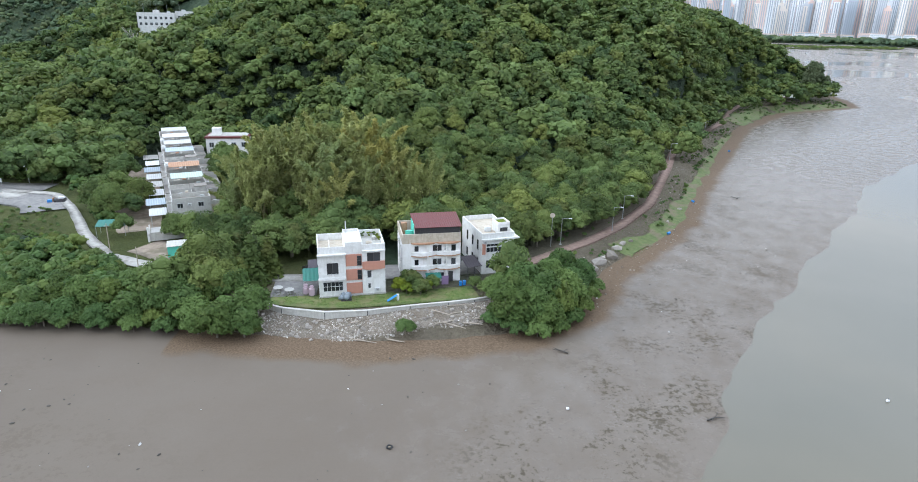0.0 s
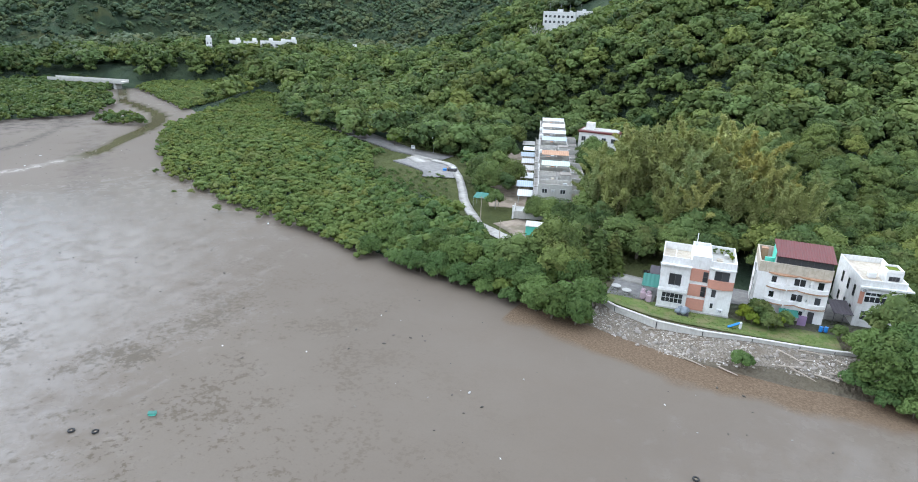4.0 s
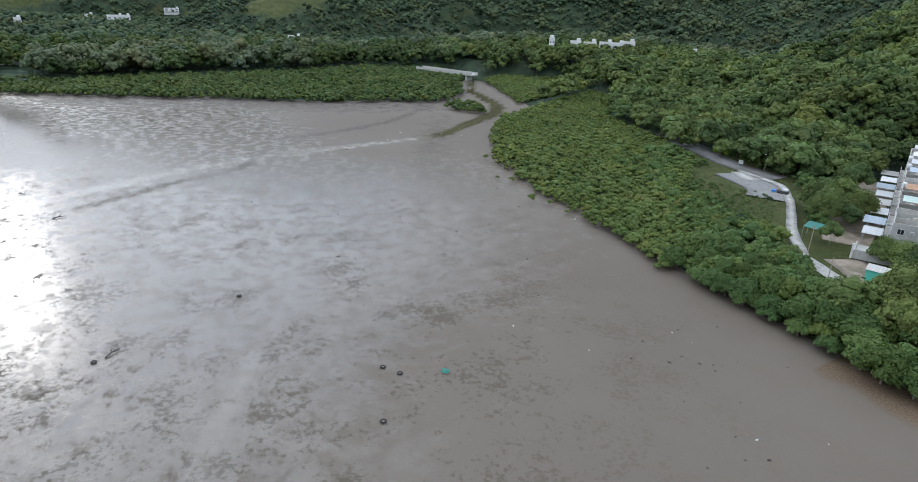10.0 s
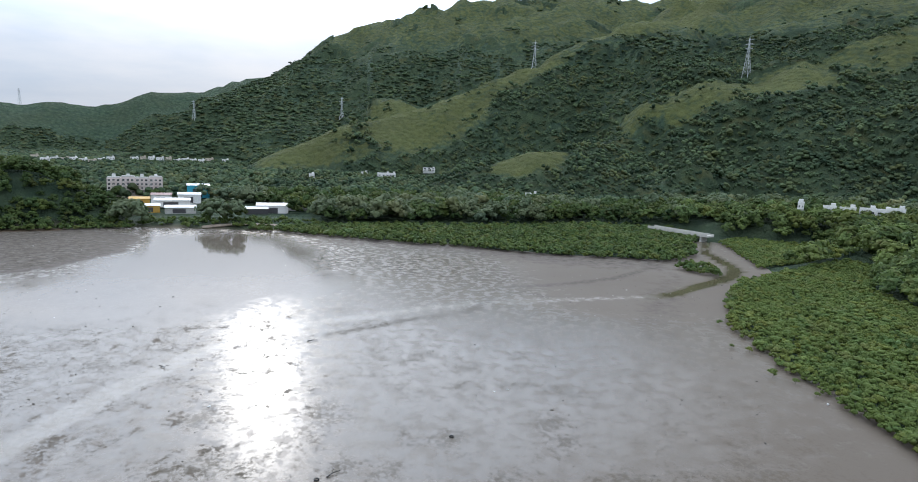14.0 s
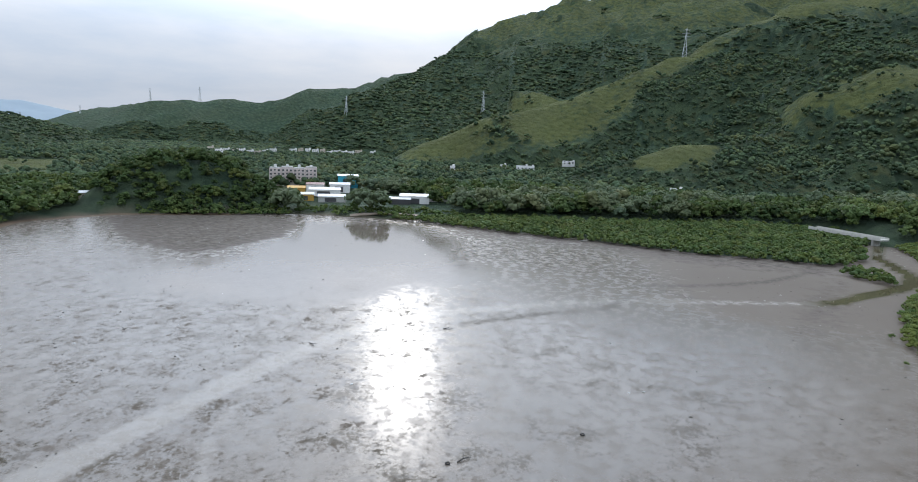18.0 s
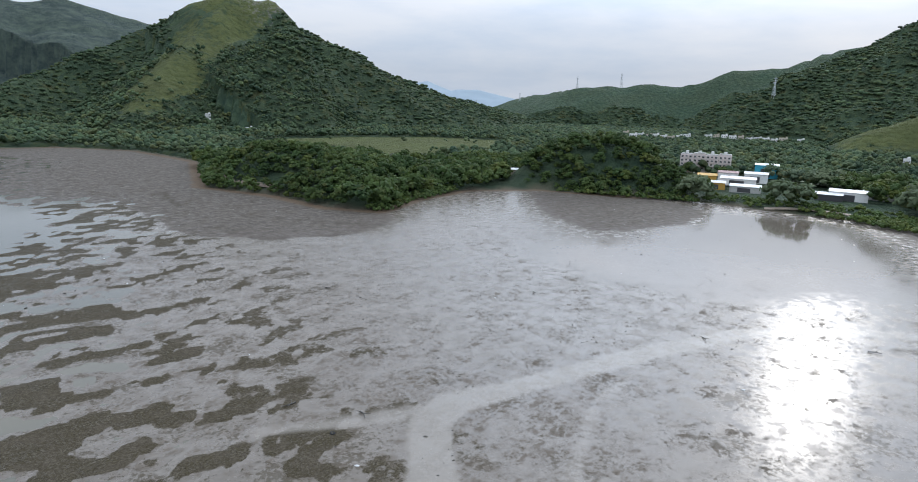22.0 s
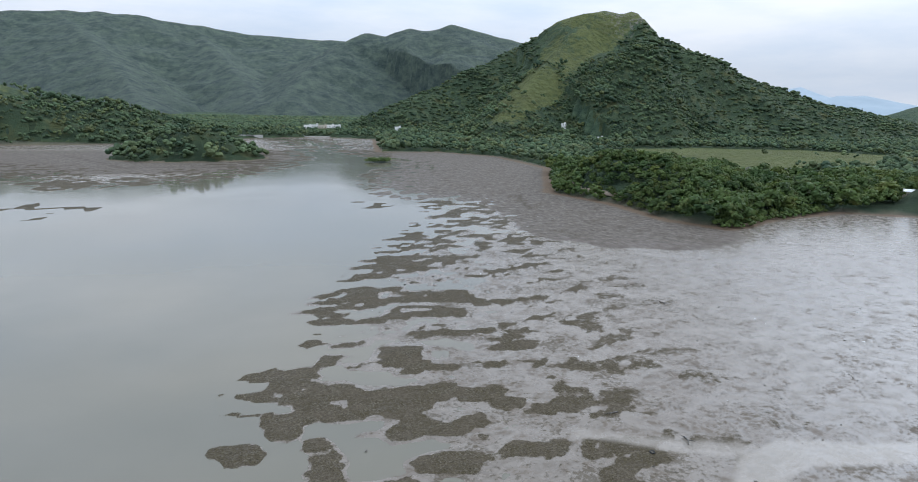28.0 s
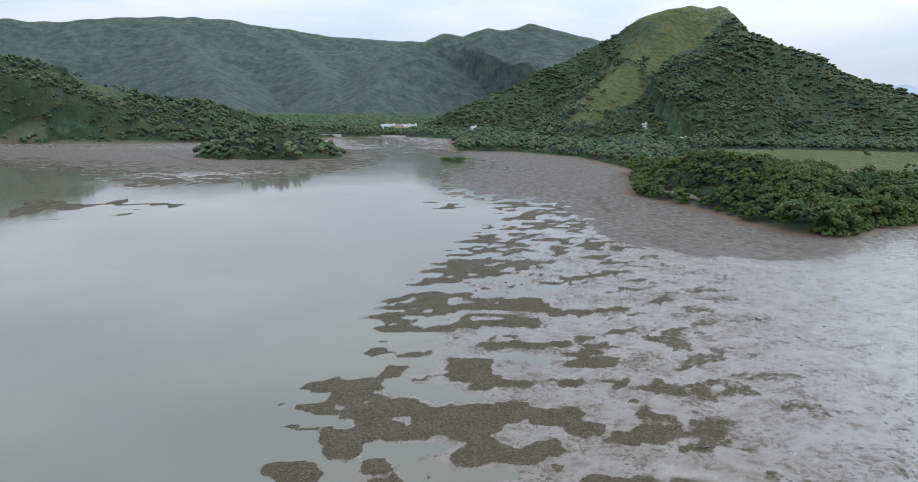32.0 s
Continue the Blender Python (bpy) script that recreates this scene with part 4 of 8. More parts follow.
def free(x, y):
    ok = np.ones(np.shape(x), bool)
    for line, gap in CLEAR:
        ok &= segment_distance(x, y, line) > gap
    for poly in (GRASS_KNOLL, POND, YARDS, BELT, CREEK_MANGROVE):
        ok &= ~inside(x, y, poly)
    return ok


POND = [polar(136, 500), polar(131, 480), polar(127.5, 510), polar(131, 580), polar(135, 575)]
YARDS = [polar(112, 425), polar(107.5, 408), polar(98.5, 405), polar(96, 430), polar(96, 470), polar(103, 520), polar(112, 520)]

NEAR_CROWNS = [crown(s, 3.6, 6.2, 15, 760, 0.36, 1.6, 0.82) for s in (11, 12, 13, 14)]
MID_CROWNS = [crown(s, 3.9, 6.6, 10, 150, 0.85, 1.2, 0.84) for s in (21, 22, 23, 24)]
HIGH_CROWNS = [crown(s, 4.3, 7.4, 7, 84, 1.05, 1.0, 0.80) for s in (25, 26, 27, 28)]
FAR_CROWNS = [crown(s, 8.2, 6.6, 2, 0, 2.2, 0.4, 1.45, 0.72) for s in (31, 32, 33, 34)]
VALLEY_CROWNS = [crown(s, 5.8, 8.5, 3, 0, 1, 0.0, 1.0, 0.85) for s in (41, 42, 43, 44)]
SLOPE_CROWNS = [crown(s, 7.0, 4.6, 2, 0, 1, -0.5, 1.25, 0.5) for s in (45, 46, 47)]
MANGROVE_CROWNS = [crown(s, 1.75, 2.3, 5, 50, 0.38, 0.2, 0.88, 0.72) for s in (54, 55, 56, 57)]
BUSH_CROWNS = [crown(s, 2.0, 2.9, 6, 46, 0.5, 0.3, 0.92) for s in (51, 52, 53)]
BUSH_FAR = [crown(s, 2.6, 3.2, 4, 14, 1.1, 0.2, 0.98) for s in (61, 62, 63)]


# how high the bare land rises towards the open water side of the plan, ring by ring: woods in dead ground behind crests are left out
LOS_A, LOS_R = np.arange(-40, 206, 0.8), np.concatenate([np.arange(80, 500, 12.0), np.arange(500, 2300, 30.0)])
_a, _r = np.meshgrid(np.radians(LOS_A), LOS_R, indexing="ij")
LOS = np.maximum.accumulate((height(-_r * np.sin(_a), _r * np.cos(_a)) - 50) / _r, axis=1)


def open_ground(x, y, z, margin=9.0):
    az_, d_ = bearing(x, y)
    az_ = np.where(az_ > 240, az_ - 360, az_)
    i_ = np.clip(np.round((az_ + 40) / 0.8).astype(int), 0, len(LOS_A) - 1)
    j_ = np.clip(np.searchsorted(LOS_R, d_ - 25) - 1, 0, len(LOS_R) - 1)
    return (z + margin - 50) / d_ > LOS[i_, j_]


def stuff(name, v, f, material, label, category, smoothed=False):
    attrs = {"tone": TONE["last"]} if TONE["last"] is not None and len(TONE["last"]) == len(v) else {}
    return tagged(new(name, tri_mesh(name, v, f, material, smoothed, attrs)), label, category, kind="stuff")


# woods on the near hill
rng = np.random.default_rng(3)
x, y = jitter(-470, 275, 100, 560, 5.4, rng)
az, dd = bearing(x, y)
az = np.where(az > 180, az - 360, az)
s = signed(x, y, LAND)
ok = (s > 9) & free(x, y) & ~inside(x, y, MANGROVE) & (az > -36) & (az < 62)
hz = height(x, y)
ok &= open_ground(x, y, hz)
near = ok & (dd < 205)
mid = ok & (dd >= 205) & (dd < 290) & (rng.uniform(0, 1, x.size) < 0.85)
high = ok & (dd >= 290) & ((dd < 470) | ((dd < 580) & (az < 30))) & (rng.uniform(0, 1, x.size) < 0.62)
TURNING = [(-126, 160), (-112, 154), (-100, 146), (-90, 140)]
size_ = np.where(inside(x, y, SCRUB_STRIP), rng.uniform(0.35, 0.62, x.size), rng.uniform(0.75, 1.35, x.size)) * np.clip((segment_distance(x, y, TURNING) - 3) / 17, 0.25, 1)
v, f = scatter(NEAR_CROWNS, x[near], y[near], hz[near], size_[near], rng)
stuff("hill_woods", v, f, LEAF_WOOD, "dense mixed broadleaf woods on the hillside", "woods")
v, f = scatter(MID_CROWNS, x[mid], y[mid], hz[mid], rng.uniform(0.8, 1.5, mid.sum()), rng)
stuff("upper_woods", v, f, LEAF_WOOD, "dense dark green woods high on the hill", "woods")
v, f = scatter(HIGH_CROWNS, x[high], y[high], hz[high], rng.uniform(0.85, 1.65, high.sum()), rng)
stuff("crest_woods", v, f, LEAF_WOOD, "green woods along the crest of the hill", "woods")
# closer growth where the hill is steep
x, y = jitter(-330, 275, 120, 560, 4.4, rng)
az, dd = bearing(x, y)
az = np.where(az > 180, az - 360, az)
hz = height(x, y)
steep = np.hypot(height(x + 3, y) - hz, height(x, y + 3) - hz) / 3
ok = (signed(x, y, LAND) > 9) & free(x, y) & ~inside(x, y, MANGROVE) & (az > -36) & (az < 62) & (dd > 170) & (steep > 0.42) & (dd < 540)
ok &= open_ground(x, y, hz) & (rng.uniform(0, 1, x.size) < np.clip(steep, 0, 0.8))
v, f = scatter(HIGH_CROWNS, x[ok], y[ok], hz[ok] - 1.5, rng.uniform(0.6, 1.15, ok.sum()), rng)
stuff("slope_woods", v, f, LEAF_WOOD, "thick green growth on the steep hillside", "woods")

# woods of the valley and the lower slopes
rng = np.random.default_rng(4)
x, y = jitter(-540, 200, -540, 540, 7.0, rng)
az, dd = bearing(x, y)
az = np.where(az > 240, az - 360, az)
s = np.maximum(signed(x, y, LAND), 45 * (1 - np.hypot((x - ISLAND[0]) / ISLAND_R[0], (y - ISLAND[1]) / ISLAND_R[1])))
hz = height(x, y)
g = np.maximum(slope_grass(x, y, hz), 0)
ok = (s > np.where((az > 126) & (az < 175), 2.0, 4.0)) & free(x, y) & ~inside(x, y, MANGROVE) & (dd > 180) & (dd < 1120) & (az > 20) & (az < 204)
ok &= ~((dd < 470) & (az < 62))
belt = (az > 55) & (az < 100) & (s < 26)
ok &= ~belt & (g + 0.9 * (fbm(x, y, 40, 3, 77) - 0.5) < 0.52)
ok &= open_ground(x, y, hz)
yard_front = (az > 93.5) & (az < 107.5) & (dd < 432)
knoll = (np.hypot((x + 388) / 66, (y + 192) / 64) < 1) | (np.hypot((x + 228) / 76, (y + 322) / 90) < 1)
ok &= ~yard_front | ((az > 99.4) & (az < 102.6) & (s > 12))
close = ok & (dd < 520) & ~knoll
airy = close & (fbm(x, y, 38, 2, 83) > 0.56) & (rng.uniform(0, 1, x.size) < 0.7) & (az < 125)
close &= ~airy
v, f = scatter(HIGH_CROWNS, x[airy], y[airy], hz[airy], rng.uniform(1.2, 2.0, airy.sum()), rng)
stuff("tall_woods", v, f, LEAF_PALE, "tall grey-green airy trees behind the mangrove", "woods")
v, f = scatter(HIGH_CROWNS, x[close], y[close], hz[close], rng.uniform(0.7, 1.75, close.sum()), rng)
stuff("shore_woods", v, f, LEAF_DARK, "dark green trees along the bay and on its knolls", "woods")
x, y = jitter(-460, -150, -420, -120, 5.4, rng)
knoll = (np.hypot((x + 388) / 66, (y + 192) / 64) < 1) | (np.hypot((x + 228) / 76, (y + 322) / 90) < 1)
ok = knoll & (signed(x, y, LAND) > 2.5) & free(x, y)
v, f = scatter(HIGH_CROWNS, x[ok], y[ok], height(x[ok], y[ok]) - 0.8, rng.uniform(0.55, 1.2, ok.sum()), rng)
stuff("knoll_woods", v, f, LEAF_DARK, "dense dark green trees on the two shore knolls", "woods")


# the canopy of the farther woods: one sheet of tree tops, sunk where there is grass, water or a yard
def tree_tops(x, y, cell, seed):
    """Height of domed tree tops over a jittered lattice, and one value for each tree."""
    iu, iv = np.floor(x / cell), np.floor(y / cell)
    top, tone = np.zeros(np.shape(x)), np.zeros(np.shape(x))
    for du in (-1, 0, 1):
        for dv in (-1, 0, 1):
            a, b = iu + du, iv + dv
            cx = (a + 0.1 + 0.8 * lattice(a, b, seed)) * cell
            cy = (b + 0.1 + 0.8 * lattice(a, b, seed + 1)) * cell
            k = lattice(a, b, seed + 2)
            q = np.clip(1 - ((x - cx) ** 2 + (y - cy) ** 2) / (cell * (0.46 + 0.34 * k)) ** 2, 0, 1)
            h = (4.0 + 5.5 * k) * np.sqrt(q)
            best = h > top
            top, tone = np.where(best, h, top), np.where(best, lattice(a, b, seed + 3), tone)
    return top, tone


def canopy(name, angles, radii, cell, crowns, step, label):
    x, y, q = polar_grid(angles, radii)
    az, dd = bearing(x, y)
    hz = height(x, y)
    s = np.maximum(signed(x, y, LAND), 45 * (1 - np.hypot((x - ISLAND[0]) / ISLAND_R[0], (y - ISLAND[1]) / ISLAND_R[1])))
    g = slope_grass(x, y, hz)
    far_ = smooth(900, 1250, dd)
    ok = (s > 5) & free(x, y) & (dd > 495) & (g + (0.9 + 0.1 * far_) * (fbm(x, y, 40, 4, 77) * (1 - far_) + fbm(x, y, 90, 4, 78) * far_ - 0.5) < 0.52 - 0.10 * far_)
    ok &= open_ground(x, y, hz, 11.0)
    top, tone = tree_tops(x, y, cell, 301)
    top2, _ = tree_tops(x, y, cell * 0.42, 311)
    z = hz + np.where(ok, 0.16 * top + 0.08 * top2 + 0.1, -2.5)
    q = q[ok[q].any(axis=1)]
    used, inv = np.unique(q, return_inverse=True)
    me = grid_mesh(name, x[used], y[used], z[used], inv.reshape(q.shape), LEAF_CANOPY_HAZE, {"tone": tone[used]})
    tagged(new(name, me), label, "woods", kind="stuff")
    # single crowns standing out of the sheet
    rng_ = np.random.default_rng(18)
    reach = radii[-1]
    px_, py_ = jitter(-reach, reach * 0.45, -reach, reach * 0.9, step, rng_)
    az, dd = bearing(px_, py_)
    keep = (dd > radii[0]) & (dd < reach) & (az > angles[0]) & (az < angles[-1])
    px_, py_ = px_[keep], py_[keep]
    pz_ = height(px_, py_)
    s = np.maximum(signed(px_, py_, LAND), 45 * (1 - np.hypot((px_ - ISLAND[0]) / ISLAND_R[0], (py_ - ISLAND[1]) / ISLAND_R[1])))
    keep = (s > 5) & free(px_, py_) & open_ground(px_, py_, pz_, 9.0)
    g = slope_grass(px_, py_, pz_) + 0.9 * (fbm(px_, py_, 40, 4, 77) - 0.5)
    keep &= (g < (0.50 if step < 10 else 0.40)) | ((g < 0.85) & (step < 10) & (rng_.uniform(0, 1, px_.size) < 0.6 * (0.85 - g)))
    px_, py_, pz_ = px_[keep], py_[keep], pz_[keep]
    tall = (0.55 + 0.9 * fbm(px_, py_, 55, 2, 321)) * rng_.uniform(0.6, 1.25, px_.size)
    v, f = scatter(crowns, px_, py_, pz_ + (0.4 if step < 10 else 0.6), tall, rng_)
    stuff(name + "_crowns", v, f, LEAF_FAR_HAZE, label + ", rounded crowns", "woods", step > 10)


canopy("valley_woods", np.arange(14, 204, 0.22), np.concatenate([np.arange(500, 800, 3.2), np.arange(800, 1150, 5.0)]), 9.5, VALLEY_CROWNS, 8.4, "wooded valley floor and lower slopes")
canopy("mountain_woods", np.arange(38, 204, 0.24), np.arange(1145, 1850, 7.5), 13.0, SLOPE_CROWNS, 10.01, "dark scrub and woods on the mountain slopes")

# mangrove by the creek and along the far side of the bay
rng = np.random.default_rng(6)
x, y = jitter(-352, -70, 85, 262, 2.3, rng)
ok = (inside(x, y, MANGROVE) | inside(x, y, CREEK_MANGROVE)) & (segment_distance(x, y, CREEK) > 6.5)
v, f = scatter(MANGROVE_CROWNS, x[ok], y[ok], np.clip(height(x[ok], y[ok]), 0.2, 1.1), rng.uniform(0.7, 1.2, ok.sum()) * (0.85 + 0.5 * fbm(x[ok], y[ok], 16, 3, 97)), rng)
stuff("mangrove", v, f, LEAF_MANGROVE, "low dense bright green mangrove on the mud", "mangrove")
x, y = jitter(-160, -46, 90, 184, 2.7, rng)
ok = inside(x, y, SCRUB_STRIP) & free(x, y) & (signed(x, y, LAND) > 3)
v, f = scatter(BUSH_CROWNS, x[ok], y[ok], height(x[ok], y[ok]), rng.uniform(0.8, 1.5, ok.sum()) * np.clip((segment_distance(x[ok], y[ok], TURNING) - 3) / 17, 0.22, 1), rng)
stuff("roadside_scrub", v, f, LEAF_SHORE, "tangled green scrub between the road and the shore", "scrub")
x, y = jitter(-440, -180, -320, 330, 3.5, rng)
s = signed(x, y, LAND)
az, dd = bearing(x, y)
ok2 = (inside(x, y, BELT) | ((s > -1.5) & (s < 7) & (az > 62) & (az < 99))) & ~inside(x, y, MANGROVE) & (segment_distance(x, y, CREEK) > 6.5)
ok2 |= (s > -2) & (s < 11) & (((az > 129) & (az < 137)) | ((az > 108) & (az < 120)))
ok2 |= (az > 93.5) & (az < 107.5) & (s > 4) & (s < 40) & free(x, y) & (rng.uniform(0, 1, x.size) < 0.4)
ok2 |= (np.hypot((x + 258) / 14, (y - 148) / 8) < 1)
v, f = scatter(BUSH_FAR, x[ok2], y[ok2], np.clip(height(x[ok2], y[ok2]), 0.25, 1.4), rng.uniform(0.6, 1.15, ok2.sum()), rng)
stuff("bay_mangrove", v, f, LEAF_BELT, "mangrove belt along the far shore of the bay", "mangrove")


# scrub and rough gardens round the village row
rng = np.random.default_rng(9)
x, y = jitter(-150, -48, 118, 232, 3.1, rng)
village = segment_distance(x, y, [(-125, 168), (-100, 160), (-80, 172), (-62, 142), (-52, 122)])
ok = (village < 36) & (segment_distance(x, y, ROAD) > 3.6) & (segment_distance(x, y, [(-124, 166), (-112, 160), (-100, 152)]) > 8.5) & (segment_distance(x, y, [(-60, 142), (-96, 217)]) > 9.5)
ok &= (segment_distance(x, y, [(-71, 137), (-79, 154), (-89, 175), (-97, 196)]) > 4.5) & (segment_distance(x, y, [(-84, 206), (-64, 206)]) > 8) & ~inside(x, y, SCRUB_STRIP) & (fbm(x, y, 14, 2, 87) > 0.40)
ok &= (segment_distance(x, y, [(-66, 128), (-52, 119)]) > 5.5) & (segment_distance(x, y, [(-175, 190), (-128, 172), (-112, 172)]) > 5.5)
v, f = scatter(BUSH_CROWNS, x[ok], y[ok], height(x[ok], y[ok]) - 0.2, rng.uniform(0.5, 1.35, ok.sum()), rng)
stuff("garden_scrub", v, f, LEAF_SHORE, "rough green scrub round the village houses", "scrub")


# single trees near the houses and along the shore
def place_z(x, y):
    return float(height(np.array([x]), np.array([y]))[0])


def part(name, data, parent, label=""):
    """Links a mesh as one object under a thing or under a part."""
    ob = new(name, data)
    ob.parent = parent
    return tagged(ob, label)


def tree(seed, radius, tall, material, label, sprays=1500, size=0.36, trunk=0.22, lobes=22):
    rng_ = np.random.default_rng(seed)
    top = tall * 0.55
    stem = tube([(0, 0, -0.4), (0.1, 0.05, top * 0.5), (0.2, -0.1, top)], [trunk, trunk * 0.75, trunk * 0.45])
    limbs = []
    for k in range(5):
        a = k * 1.26 + rng_.uniform(-0.3, 0.3)
        limbs.append(tube([(0.12, 0, top * 0.5 + 0.1 * k), (math.cos(a) * radius * 0.35, math.sin(a) * radius * 0.35, top * 0.85), (math.cos(a) * radius * 0.62, math.sin(a) * radius * 0.62, tall * 0.72)],
                          [trunk * 0.5, trunk * 0.32, trunk * 0.12], 5))
    root = new("tree")
    part("trunk", tri_mesh("trunk", *join(stem, *limbs), BARK), root, "grey-brown bark")
    part("crown", tri_mesh("crown", *crown(seed, radius, tall - 1.0, lobes, sprays, size, 0.8, 0.74), material), root)
    return tagged(root, label, "tree", "trees")


def put(ob, spots, rng_, z=None):
    for i, (px_, py_, k) in enumerate(spots):
        m = Matrix.Translation((px_, py_, place_z(px_, py_) if z is None else z)) @ Matrix.Rotation(rng_.uniform(0, 6.28), 4, "Z") @ Matrix.Scale(k, 4)
        if i == 0:
            ob.matrix_basis = m
        else:
            made = copy_thing(ob, m)
            made.scale = (k, k, k)


rng = np.random.default_rng(8)
shore_tree = [tree(101 + i, 3.4, 6.4, LEAF_SHORE, "leafy bright green shore tree at the edge of the mud", 1500, 0.36) for i in range(3)]
spots = [[], [], []]
x, y = jitter(-80, -29, 91.5, 113, 4.3, rng)
ok = (signed(x, y, LAND) > 1.2) & (segment_distance(x, y, ROAD) > 6.5) & (x < -30 - (y - 92) * 0.2) & (np.hypot(x + 33, y - 103) > 5)
for i, (px_, py_) in enumerate(zip(x[ok], y[ok])):
    spots[i % 3].append((px_, py_, rng.uniform(0.72, 1.08) if py_ < 102 else rng.uniform(0.5, 0.75)))
for ob, sp in zip(shore_tree, spots):
    put(ob, sp, rng)
# the round clump on the point beside the houses
point_tree = tree(111, 3.8, 8.2, LEAF_SHORE, "big rounded glossy green tree on the rocky point", 2000, 0.36)
put(point_tree, [(9.5, 97.5, 1.0), (13.5, 98.5, 1.05), (17.5, 101.5, 1.0), (12.0, 103.5, 1.1), (17.0, 107.5, 0.98), (21.5, 108.5, 0.85), (7.5, 102.0, 0.8), (24.5, 114, 0.8), (20.5, 114.5, 0.9), (15.5, 96.8, 0.85), (20.0, 104.5, 1.0), (10.5, 100.5, 1.05), (15.0, 101.0, 1.15)], rng)
# large trees by the road and behind the houses
big_tree = tree(112, 5.6, 11.5, LEAF_WOOD, "large spreading green tree beside the road", 2600, 0.42, 0.35, 30)
put(big_tree, [(-44.5, 106.5, 1.0), (-88, 152, 0.78), (-82, 146, 0.82), (-79, 155, 0.7), (-90, 160, 0.65), (-61, 132.5, 0.55), (-108, 180, 0.6), (-100, 183, 0.55), (-114, 176, 0.5), (-52, 128, 0.72), (-57, 132, 0.6)], rng)
wood_tree = [tree(121 + i, 4.0, 8.5, LEAF_WOOD, "broadleaf tree at the foot of the wooded hill", 1500, 0.42, 0.25) for i in range(3)]
line = [[], [], []]
for i in range(60):
    t_ = i / 59
    px_, py_ = (-38 + 75 * t_ + rng.uniform(-3, 3), 122 + 26 * t_ ** 1.5 + rng.uniform(0, 7))
    if free(np.array([px_]), np.array([py_]))[0] and not (-50 < px_ < -8 and py_ > 127):
        line[i % 3].append((px_, py_, rng.uniform(0.7, 1.05)))
for i, spot in enumerate([(12, 126, 0.75), (18, 132, 0.8), (24, 138.5, 0.8), (31, 145.5, 0.85), (37, 155, 0.9), (8, 128, 0.8), (20, 137, 0.9)]):
    line[i % 3].append(spot)
for ob, sp in zip(wood_tree, line):
    put(ob, sp, rng)


def conifer():
    """A dark upright conifer with drooping tiers."""
    rng_ = np.random.default_rng(5)
    root = new("conifer")
    part("trunk", tri_mesh("trunk", *tube([(0, 0, -0.4), (0, 0, 5), (0, 0, 10.2)], [0.22, 0.15, 0.03]), BARK), root)
    pts, nor = [], []
    for k in range(15):
        z_ = 1.0 + 9.0 * k / 15
        r_ = 3.0 * (1 - k / 16) + 0.3
        n_ = int(70 * (1 - k / 18))
        a = rng_.uniform(0, 6.28, n_)
        q = rng_.uniform(0.25, 1, n_) * r_
        pts.append(np.stack([np.cos(a) * q, np.sin(a) * q, z_ - 0.15 * q + rng_.normal(0, 0.1, n_)], -1))
        nor.append(np.stack([np.cos(a) * 0.4, np.sin(a) * 0.4, np.ones(n_)], -1))
    part("crown", tri_mesh("crown", *cards(np.concatenate(pts), np.concatenate(nor), 0.75, rng_, 1.6), LEAF_DARK), root)
    return tagged(root, "dark upright conifer beside the white house", "tree", "trees")


put(conifer(), [(-37.0, 108.5, 1.0), (-35.0, 112.5, 0.85), (-38.0, 114.0, 0.8)], rng)


def bamboo(seed):
    """A clump of arching culms with feathery leaf sprays."""
    rng_ = np.random.default_rng(seed)
    root = new("bamboo_clump")
    culms, pts, nor = [], [], []
    for k in range(12):
        a, lean = rng_.uniform(0, 6.28), rng_.uniform(1.2, 6.2)
        tall = rng_.uniform(12, 21)
        b = rng_.normal(0, 0.7, 2)
        path = []
        for j in range(7):
            u = j / 6
            path.append((b[0] + math.cos(a) * lean * u ** 2.2, b[1] + math.sin(a) * lean * u ** 2.2, tall * (u - 0.20 * u ** 4) - 0.3))
        culms.append(tube(path, [0.07 * (1 - 0.85 * j / 6) for j in range(7)], 4))
        path = np.array(path)
        n_ = 300
        u = rng_.uniform(0.36, 1, n_) ** 0.7 * 6
        i = np.minimum(u.astype(int), 5)
        p = path[i] + (path[i + 1] - path[i]) * (u - i)[:, None]
        o = rng_.normal(0, 0.48, (n_, 3)) * (1, 1, 0.8) * (1.5 - 0.20 * u)[:, None] - (0, 0, 0.25)
        pts.append(p + o), nor.append(o * (1, 1, 0.2) + (0, 0, 0.25))
    for c_ in culms:
        part("cane", tri_mesh("cane", *c_, BAMBOO_CULM), root)
    part("leaves", tri_mesh("leaves", *cards(np.concatenate(pts), np.concatenate(nor), 0.20, rng_, 4.2), LEAF_BAMBOO), root)
    return tagged(root, "tall feathery olive bamboo clump behind the houses", "bamboo", "bamboo grove")


_b = Nodes("bamboo_cane")
BAMBOO_CULM = _b.set(Base_Color=_b.mix(_b.island(), (0.16, 0.17, 0.06), (0.30, 0.26, 0.13)), Roughness=0.5)
groves = [bamboo(201 + i) for i in range(3)]
sp = [[], [], []]
i = 0
x, y = jitter(-63, -5, 131, 168, 5.6, np.random.default_rng(17))
